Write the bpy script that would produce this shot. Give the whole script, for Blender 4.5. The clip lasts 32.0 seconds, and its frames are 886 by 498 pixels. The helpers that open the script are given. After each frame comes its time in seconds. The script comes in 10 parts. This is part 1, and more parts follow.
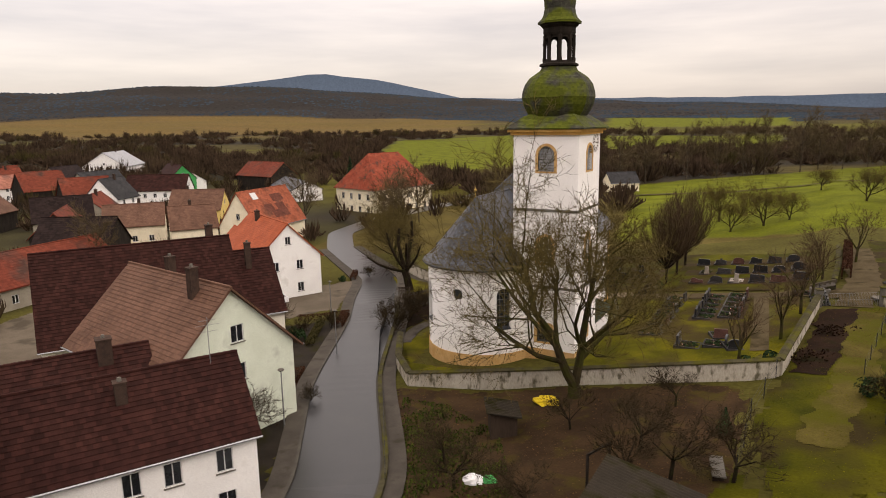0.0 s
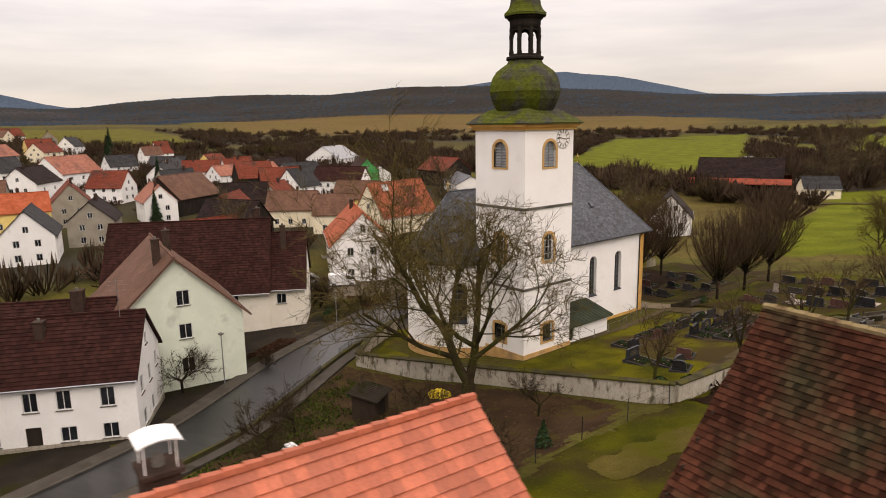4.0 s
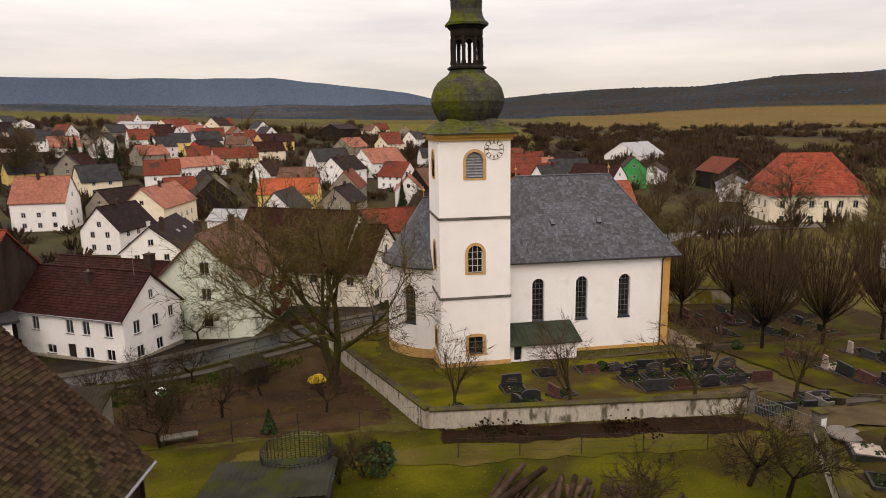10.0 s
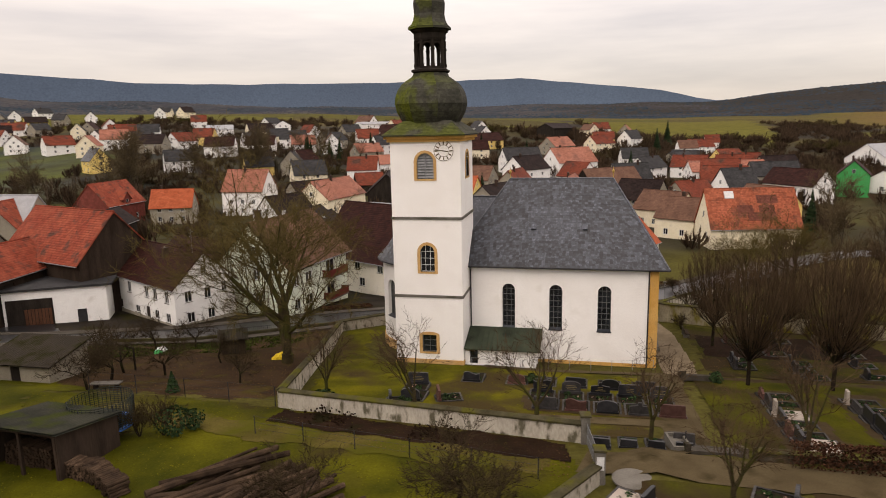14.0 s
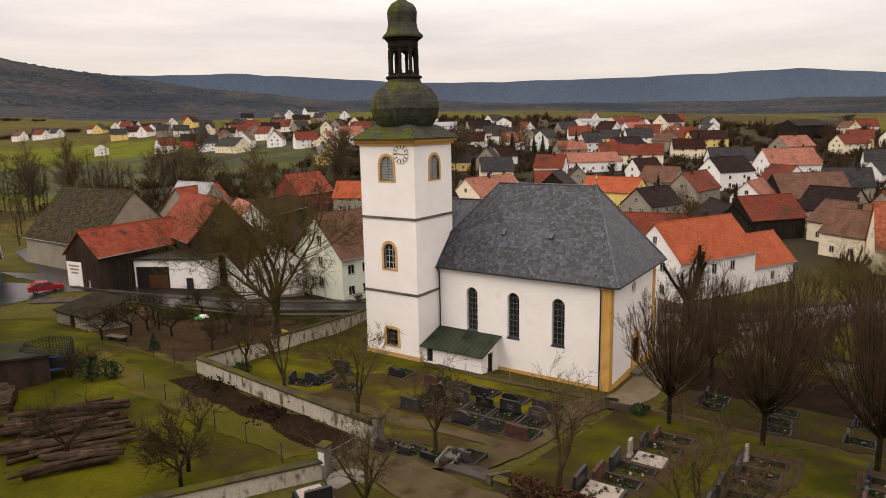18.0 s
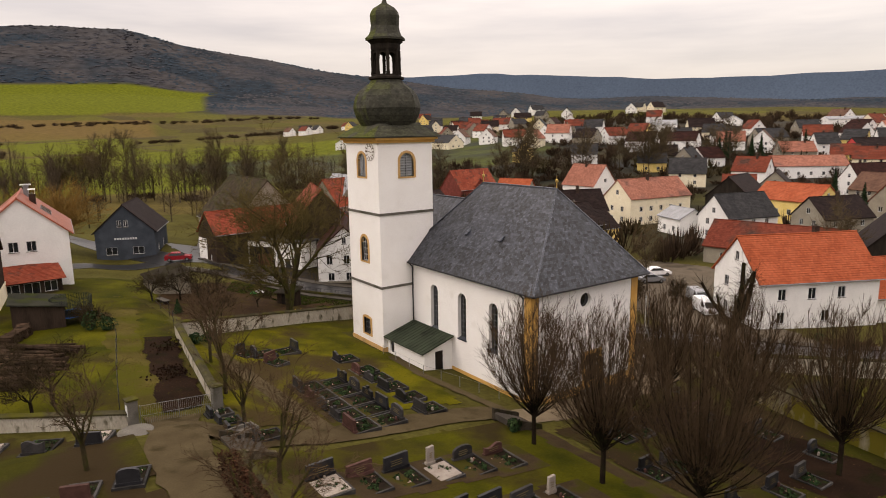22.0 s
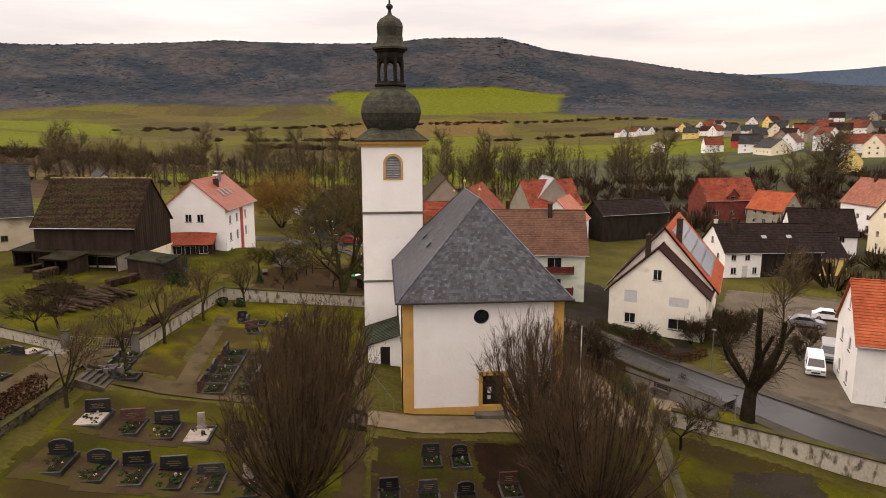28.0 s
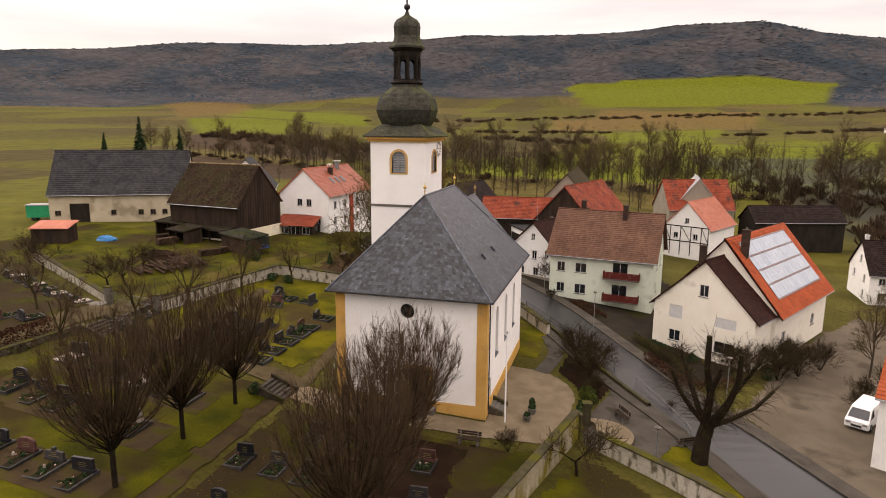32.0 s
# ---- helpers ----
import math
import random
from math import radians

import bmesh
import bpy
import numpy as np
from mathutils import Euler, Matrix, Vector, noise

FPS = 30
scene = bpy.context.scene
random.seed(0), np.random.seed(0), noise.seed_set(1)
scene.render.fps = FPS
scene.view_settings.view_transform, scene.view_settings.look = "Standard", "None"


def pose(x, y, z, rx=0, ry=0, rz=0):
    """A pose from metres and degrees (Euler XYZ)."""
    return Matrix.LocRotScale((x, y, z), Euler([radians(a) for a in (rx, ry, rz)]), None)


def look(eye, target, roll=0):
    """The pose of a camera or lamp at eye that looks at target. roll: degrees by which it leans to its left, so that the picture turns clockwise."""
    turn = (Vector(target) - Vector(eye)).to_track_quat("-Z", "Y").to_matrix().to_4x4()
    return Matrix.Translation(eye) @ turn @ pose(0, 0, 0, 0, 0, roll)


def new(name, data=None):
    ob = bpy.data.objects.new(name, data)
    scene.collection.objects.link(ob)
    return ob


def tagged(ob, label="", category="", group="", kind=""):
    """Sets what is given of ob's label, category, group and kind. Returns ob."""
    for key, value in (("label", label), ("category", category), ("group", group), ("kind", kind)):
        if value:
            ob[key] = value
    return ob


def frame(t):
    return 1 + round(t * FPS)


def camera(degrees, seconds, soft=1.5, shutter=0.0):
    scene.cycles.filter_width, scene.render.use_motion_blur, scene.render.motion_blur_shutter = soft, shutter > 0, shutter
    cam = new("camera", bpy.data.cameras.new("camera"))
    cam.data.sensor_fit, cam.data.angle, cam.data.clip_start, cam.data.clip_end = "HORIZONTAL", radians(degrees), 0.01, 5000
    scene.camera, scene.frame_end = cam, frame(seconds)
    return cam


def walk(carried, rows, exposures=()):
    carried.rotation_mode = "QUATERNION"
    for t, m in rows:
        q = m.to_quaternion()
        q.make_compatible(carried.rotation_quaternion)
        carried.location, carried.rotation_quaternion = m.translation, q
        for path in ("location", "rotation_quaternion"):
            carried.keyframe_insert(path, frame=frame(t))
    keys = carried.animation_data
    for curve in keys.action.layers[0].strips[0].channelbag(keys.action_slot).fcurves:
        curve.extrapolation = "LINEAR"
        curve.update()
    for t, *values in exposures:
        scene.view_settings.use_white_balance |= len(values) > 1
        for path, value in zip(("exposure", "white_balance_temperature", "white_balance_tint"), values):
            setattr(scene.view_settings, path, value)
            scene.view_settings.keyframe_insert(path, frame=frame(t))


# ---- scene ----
cam = camera(68.0, 32.0, soft=0.95, shutter=0.5)
# seconds, place in metres, then tilt, lean and turn in degrees
ROWS = [
    (0.0, 3.12, -2.22, 21.95, 79.07, 0.91, 29.63),
    (0.5, 5.90, -0.84, 21.83, 79.10, 0.92, 32.14),
    (1.0, 8.60, 0.71, 21.69, 79.19, 0.97, 34.69),
    (1.5, 11.22, 2.37, 21.60, 79.16, 0.93, 37.22),
    (2.0, 13.75, 4.12, 21.46, 79.19, 0.92, 39.76),
    (2.5, 16.30, 6.11, 21.41, 79.21, 0.93, 42.51),
    (3.0, 18.45, 7.91, 21.36, 79.20, 0.95, 44.92),
    (3.5, 20.68, 9.94, 21.34, 79.20, 0.92, 47.44),
    (5.5, 28.62, 19.19, 21.35, 79.23, 0.87, 57.79),
    (6.0, 30.31, 21.68, 21.30, 79.24, 0.88, 60.37),
    (6.5, 31.90, 24.25, 21.34, 79.22, 0.88, 62.92),
    (7.0, 33.36, 26.92, 21.46, 79.19, 0.85, 65.49),
    (7.5, 34.74, 29.68, 21.62, 79.12, 0.87, 68.06),
    (8.0, 35.95, 32.49, 21.82, 79.06, 0.84, 70.66),
    (8.5, 37.09, 35.35, 22.05, 79.05, 0.86, 73.22),
    (9.0, 38.14, 38.29, 22.26, 78.99, 0.95, 75.79),
    (9.5, 39.03, 41.28, 22.28, 79.04, 0.99, 78.38),
    (10.0, 39.78, 44.26, 22.18, 79.14, 0.99, 80.98),
    (10.5, 40.33, 47.30, 21.88, 79.29, 1.02, 83.59),
    (11.0, 40.82, 50.35, 21.65, 79.41, 1.04, 86.24),
    (11.5, 41.12, 53.43, 21.52, 79.50, 1.08, 88.84),
    (12.0, 41.30, 56.37, 21.63, 79.45, 1.14, 91.34),
    (12.5, 41.29, 59.71, 21.78, 79.43, 1.18, 94.16),
    (13.0, 41.14, 62.83, 21.97, 79.36, 1.20, 96.81),
    (13.5, 40.85, 65.96, 22.03, 79.38, 1.22, 99.48),
    (14.0, 40.40, 69.09, 21.94, 79.46, 1.24, 102.15),
    (14.5, 39.85, 72.24, 21.80, 79.54, 1.25, 104.85),
    (16.5, 36.13, 84.48, 21.78, 79.71, 1.21, 115.78),
    (17.0, 34.88, 87.43, 21.98, 79.66, 1.20, 118.49),
    (17.5, 33.54, 90.33, 22.08, 79.63, 1.20, 121.15),
    (18.0, 32.15, 92.96, 22.15, 79.56, 1.14, 123.61),
    (18.5, 30.49, 95.66, 22.11, 79.54, 1.10, 126.16),
    (19.0, 28.54, 98.34, 21.98, 79.56, 1.03, 128.89),
    (19.5, 26.58, 100.82, 21.85, 79.63, 1.02, 131.49),
    (20.0, 24.53, 103.26, 21.77, 79.65, 0.96, 134.12),
    (20.5, 22.29, 105.48, 21.71, 79.68, 0.95, 136.76),
    (21.0, 20.18, 107.53, 21.72, 79.70, 0.95, 139.24),
    (21.5, 17.87, 109.59, 21.75, 79.75, 0.92, 141.91),
    (22.0, 15.45, 111.52, 21.80, 79.75, 0.87, 144.59),
    (22.5, 12.82, 113.45, 21.89, 79.78, 0.85, 147.40),
    (23.0, 10.27, 115.08, 21.93, 79.81, 0.79, 149.97),
    (23.5, 7.68, 116.53, 22.00, 79.84, 0.74, 152.48),
    (24.0, 5.23, 117.72, 21.86, 79.90, 0.71, 154.82),
    (24.5, 2.57, 119.00, 21.74, 80.03, 0.65, 157.33),
    (25.0, -0.10, 120.09, 21.72, 80.07, 0.58, 159.80),
    (25.5, -3.02, 121.12, 21.64, 80.13, 0.50, 162.45),
    (27.5, -13.99, 123.98, 21.98, 80.05, 0.05, 172.25),
    (28.0, -16.81, 124.42, 21.98, 80.01, 0.01, 174.76),
    (28.5, -19.65, 124.69, 21.97, 79.96, -0.05, 177.23),
    (29.0, -22.72, 124.87, 21.86, 79.93, -0.12, 179.91),
    (29.5, -25.65, 124.93, 21.81, 79.87, -0.21, 182.44),
    (30.0, -28.36, 124.85, 21.84, 79.79, -0.27, 184.82),
    (30.5, -31.32, 124.69, 21.94, 79.64, -0.33, 187.39),
    (31.0, -34.26, 124.40, 22.12, 79.51, -0.40, 189.99),
    (31.5, -37.17, 123.98, 22.32, 79.37, -0.43, 192.55),
    (32.0, -40.25, 123.40, 22.57, 79.22, -0.51, 195.27),
]
walk(cam, [(t, pose(x, y, z, rx, ry, rz)) for t, x, y, z, rx, ry, rz in ROWS], ((0.0, 0.10, 7350, 15), (8.0, 0.04, 7350, 15), (14.0, -0.02, 7350, 15), (21.0, 0.0, 7350, 15), (25.0, 0.10, 7400, 16), (29.0, 0.26, 7500, 17), (32.0, 0.32, 7500, 17)))

# ---- light: an overcast winter sky, brighter overhead, and a very soft sun behind it ----
world = bpy.data.worlds.new("world")
scene.world = world
world.use_nodes = True
wn, wl = world.node_tree.nodes, world.node_tree.links
wn.clear()
w_out = wn.new("ShaderNodeOutputWorld")
w_bg = wn.new("ShaderNodeBackground")
w_co = wn.new("ShaderNodeTexCoord")
w_sep = wn.new("ShaderNodeSeparateXYZ")
wl.new(w_co.outputs["Generated"], w_sep.inputs[0])
w_up = wn.new("ShaderNodeMath")
w_up.operation = "MAXIMUM"
w_up.inputs[1].default_value = 0.0
wl.new(w_sep.outputs["Z"], w_up.inputs[0])
w_cie = wn.new("ShaderNodeMath")
w_cie.operation = "MULTIPLY_ADD"
w_cie.inputs[1].default_value = 3.4
w_cie.inputs[2].default_value = 1.0
wl.new(w_up.outputs[0], w_cie.inputs[0])
w_map = wn.new("ShaderNodeMapping")
w_map.inputs["Scale"].default_value = (1.2, 1.2, 9.0)
wl.new(w_co.outputs["Generated"], w_map.inputs["Vector"])
w_noise = wn.new("ShaderNodeTexNoise")
w_noise.inputs["Scale"].default_value = 1.6
w_noise.inputs["Detail"].default_value = 5.0
w_noise.inputs["Roughness"].default_value = 0.55
wl.new(w_map.outputs[0], w_noise.inputs["Vector"])
w_ramp = wn.new("ShaderNodeValToRGB")
w_ramp.color_ramp.elements[0].position = 0.34
w_ramp.color_ramp.elements[0].color = (0.70, 0.67, 0.69, 1)
w_ramp.color_ramp.elements[1].position = 0.66
w_ramp.color_ramp.elements[1].color = (1.0, 0.94, 0.915, 1)
wl.new(w_noise.outputs["Fac"], w_ramp.inputs[0])
w_sky = wn.new("ShaderNodeTexSky")
w_sky.sky_type = "NISHITA"
w_sky.sun_disc = False
w_sky.sun_elevation, w_sky.sun_rotation = radians(38), radians(100)
w_blue = wn.new("ShaderNodeMix")
w_blue.data_type = "RGBA"
w_blue.inputs["Factor"].default_value = 0.03
wl.new(w_ramp.outputs["Color"], w_blue.inputs["A"])
wl.new(w_sky.outputs["Color"], w_blue.inputs["B"])
w_mul = wn.new("ShaderNodeVectorMath")
w_mul.operation = "SCALE"
wl.new(w_blue.outputs["Result"], w_mul.inputs[0])
wl.new(w_cie.outputs[0], w_mul.inputs["Scale"])
wl.new(w_mul.outputs[0], w_bg.inputs["Color"])
w_bg.inputs["Strength"].default_value = 0.61
wl.new(w_bg.outputs[0], w_out.inputs[0])
sun = new("sun", bpy.data.lights.new("sun", "SUN"))
sun.data.energy, sun.data.angle, sun.data.color = 0.7, radians(25), (1.0, 0.95, 0.88)
sun.matrix_world = look((0, 0, 100), (-60, 25, 40))

# ---- building tools ----
rnd = random.Random(7)


class Geo:
    """A growing list of corners and faces."""

    def __init__(self):
        self.v, self.f = [], []

    def poly(self, pts):
        n = len(self.v)
        self.v += [tuple(p) for p in pts]
        self.f.append(tuple(range(n, n + len(pts))))

    def box(self, x0, x1, y0, y1, z0, z1):
        n = len(self.v)
        self.v += [(x, y, z) for z in (z0, z1) for x, y in ((x0, y0), (x1, y0), (x1, y1), (x0, y1))]
        self.f += [tuple(n + i for i in q) for q in ((0, 3, 2, 1), (4, 5, 6, 7), (0, 1, 5, 4), (1, 2, 6, 5), (2, 3, 7, 6), (3, 0, 4, 7))]

    def obox(self, m, sx, sy, sz):
        """A box on its base centre in the frame m."""
        n = len(self.v)
        self.v += [tuple(m @ Vector((x * sx / 2, y * sy / 2, z * sz))) for z in (0, 1) for x, y in ((-1, -1), (1, -1), (1, 1), (-1, 1))]
        self.f += [tuple(n + i for i in q) for q in ((0, 3, 2, 1), (4, 5, 6, 7), (0, 1, 5, 4), (1, 2, 6, 5), (2, 3, 7, 6), (3, 0, 4, 7))]

    def prism(self, ring, z0, z1):
        n, k = len(self.v), len(ring)
        self.v += [(x, y, z0) for x, y in ring] + [(x, y, z1) for x, y in ring]
        self.f += [(n + i, n + (i + 1) % k, n + k + (i + 1) % k, n + k + i) for i in range(k)]
        self.f += [tuple(range(n + k - 1, n - 1, -1)), tuple(range(n + k, n + 2 * k))]

    def tube(self, p, q, r0, r1, k=5):
        p, q = Vector(p), Vector(q)
        d = (q - p).normalized()
        a = d.orthogonal().normalized()
        b = d.cross(a)
        n = len(self.v)
        for c, r in ((p, r0), (q, r1)):
            self.v += [tuple(c + r * (math.cos(2 * math.pi * i / k) * a + math.sin(2 * math.pi * i / k) * b)) for i in range(k)]
        self.f += [(n + i, n + (i + 1) % k, n + k + (i + 1) % k, n + k + i) for i in range(k)]
        self.f += [tuple(range(n + k - 1, n - 1, -1)), tuple(range(n + k, n + 2 * k))]

    def lathe(self, prof, k=16, c=(0, 0, 0), turn=0.0, lobes=0.0):
        """Rings of (radius, height) round an upright axis. lobes: how far the middles of the k sides bulge."""
        n = len(self.v)
        for r, z in prof:
            for i in range(k):
                a = turn + 2 * math.pi * i / k
                rr = r * (1 - lobes * (i % 2 == 0))
                self.v.append((c[0] + rr * math.cos(a), c[1] + rr * math.sin(a), c[2] + z))
        for j in range(len(prof) - 1):
            self.f += [(n + j * k + i, n + j * k + (i + 1) % k, n + (j + 1) * k + (i + 1) % k, n + (j + 1) * k + i) for i in range(k)]
        self.f += [tuple(range(n + k - 1, n - 1, -1)), tuple(n + (len(prof) - 1) * k + i for i in range(k))]

    def tiles(self, a, b, c, d, tw, th, lift=0.03, jit=0.008, pick=None, picked=None):
        """Overlapping tiles on the slope with eave a-b and ridge d-c. pick: a stretch (from, to, foot, head) whose tiles go into picked, as frames."""
        a, b, c, d = map(Vector, (a, b, c, d))
        nrm = (b - a).cross(d - a).normalized()
        if nrm.z < 0:
            nrm = -nrm
        rise = ((d + c) / 2 - (a + b) / 2).length
        rows = max(2, round(rise / th))
        for j in range(rows):
            s, e = j / rows, min(1.0, (j + 1.15) / rows)
            l0, r0, l1, r1 = a.lerp(d, s), b.lerp(c, s), a.lerp(d, e), b.lerp(c, e)
            w = (r0 - l0).length
            k = max(1, round(w / tw))
            off = 0.5 * (j % 2)
            for i in range(k + (j % 2)):
                u0, u1 = max(0.0, (i - off) / k), min(1.0, (i + 1 - off) / k)
                if u1 - u0 < 0.2 / k:
                    continue
                g = 0.004 / max(w, 0.1)
                up, up1 = nrm * (lift + rnd.uniform(-jit, jit)), nrm * (lift + rnd.uniform(-jit, jit))
                low = nrm * 0.004
                p0, p1 = l0.lerp(r0, u0 + g), l0.lerp(r0, u1 - g)
                q0, q1 = l1.lerp(r1, u0 + g), l1.lerp(r1, u1 - g)
                if pick and pick[0] < (u0 + u1) / 2 < pick[1] and pick[2] < s < pick[3] and u1 - u0 > 0.9 / k:
                    ex, ey = p1 - p0, (q0 + low) - (p0 + up)
                    fr = Matrix((ex, ey, nrm * 0.02)).transposed().to_4x4()
                    fr.translation = p0 + up
                    picked.append(fr)
                    continue
                n = len(self.v)
                self.v += [tuple(x) for x in (p0 + up, p1 + up1, q1 + low, q0 + low, p0, p1)]
                self.f += [(n, n + 1, n + 2, n + 3), (n + 4, n + 5, n + 1, n)]

    def mesh(self, name, smooth=False):
        me = bpy.data.meshes.new(name)
        me.from_pydata(self.v, [], self.f)
        if smooth:
            me.polygons.foreach_set("use_smooth", [True] * len(me.polygons))
        me.update()
        return me


def thing(name, m, label, category, group="", kind=""):
    ob = new(name)
    ob.empty_display_size = 0.3
    ob.matrix_basis = m
    return tagged(ob, label, category, group, kind)


def part(name, geo, material, parent, label="", smooth=False, m=None, kind=""):
    """One mesh object under a thing or a part, in its parent's frame."""
    me = geo.mesh(name, smooth) if isinstance(geo, Geo) else geo
    if not me.materials:
        me.materials.append(material)
    ob = new(name, me)
    ob.parent = parent
    if m is not None:
        ob.matrix_basis = m
    return tagged(ob, label, kind=kind)


def singles(name, picked, material, parent):
    """One object for each picked tile, all on one mesh."""
    g = Geo()
    g.v += [(0, 0, -1), (1, 0, -1), (1, 0.04, 0), (0.96, 0, -0.15), (0.04, 0, -0.15), (0, 0.04, 0), (0, 1, 0), (1, 1, 0), (0, 1, -0.7), (1, 1, -0.7)]
    g.f += [(5, 4, 3, 2, 7, 6), (0, 1, 3, 4), (0, 4, 5, 6, 8), (1, 9, 7, 2, 3)]
    me = g.mesh(name)
    for fr in picked:
        part(name, me, material, parent, m=fr)


def solo(name, geo, material, label, category, kind="", group="", m=None, smooth=False):
    """A thing that is one mesh."""
    me = geo.mesh(name, smooth) if isinstance(geo, Geo) else geo
    if not me.materials:
        me.materials.append(material)
    ob = new(name, me)
    if m is not None:
        ob.matrix_basis = m
    return tagged(ob, label, category, group, kind)


def clip(poly, px, py, nx, ny):
    """The part of a flat outline on the side of a line where (p - P) . n <= 0."""
    out = []
    for i, p in enumerate(poly):
        q = poly[(i + 1) % len(poly)]
        dp, dq = (p[0] - px) * nx + (p[1] - py) * ny, (q[0] - px) * nx + (q[1] - py) * ny
        if dp <= 1e-9:
            out.append(p)
        if dp * dq < -1e-12:
            s = dp / (dp - dq)
            out.append((p[0] + s * (q[0] - p[0]), p[1] + s * (q[1] - p[1])))
    return out


def wall_face(geo, o, u, width, height, holes=(), apex=None, depth=0.16, v0=0.0):
    """An upright wall from o along u with openings (u0, u1, v0, v1, arched); the outside is to the right of u. apex: (u, v) of a gable."""
    o, u = Vector(o), Vector(u).normalized()
    out = Vector((u.y, -u.x, 0))
    at = lambda a, b, dd=0.0: tuple(o + u * a + Vector((0, 0, b)) - out * dd)  # noqa: E731
    top = apex[1] if apex else height
    us = sorted({0.0, width, *(h[0] for h in holes), *(h[1] for h in holes), *([apex[0]] if apex else [])})
    vs = sorted({v0, top, height, *(h[2] for h in holes), *(h[3] for h in holes)})
    for a, b in zip(us, us[1:]):
        for c, d in zip(vs, vs[1:]):
            if any(h[0] - 1e-6 <= a and b <= h[1] + 1e-6 and h[2] - 1e-6 <= c and d <= h[3] + 1e-6 for h in holes):
                continue
            poly = [(a, c), (b, c), (b, d), (a, d)]
            if apex and d > height:
                k = (apex[1] - height) / apex[0]
                poly = clip(poly, 0, height, -k, 1)
                k = (apex[1] - height) / (width - apex[0])
                poly = clip(poly, width, height, k, 1) if poly else poly
            if len(poly) > 2:
                geo.poly([at(*p) for p in poly])
    for h in holes:
        a, b, c, d = h[:4]
        if len(h) > 4 and h[4]:
            r, m = (b - a) / 2, (a + b) / 2
            spring = d - r * h[4]
            arc = [(m + r * math.cos(math.pi * i / 12), spring + r * h[4] * math.sin(math.pi * i / 12)) for i in range(13)]
            for side, part_arc in ((b, arc[:7]), (a, arc[6:])):
                for p, q in zip(part_arc, part_arc[1:]):
                    geo.poly([at(*p), at(side, d), at(*q)])
                if side == b:
                    geo.poly([at(b, d), at(m, d), at(*arc[6])])
                else:
                    geo.poly([at(m, d), at(a, d), at(*arc[6])])
            ring = [(a, c), (b, c)] + arc
        else:
            ring = [(a, c), (b, c), (b, d), (a, d)]
        for p, q in zip(ring, ring[1:] + ring[:1]):
            if p != q:
                geo.poly([at(*p), at(*q), at(q[0], q[1], depth), at(p[0], p[1], depth)])


def smooth01(t):
    t = min(1.0, max(0.0, t))
    return t * t * (3 - 2 * t)

# ---- materials ----


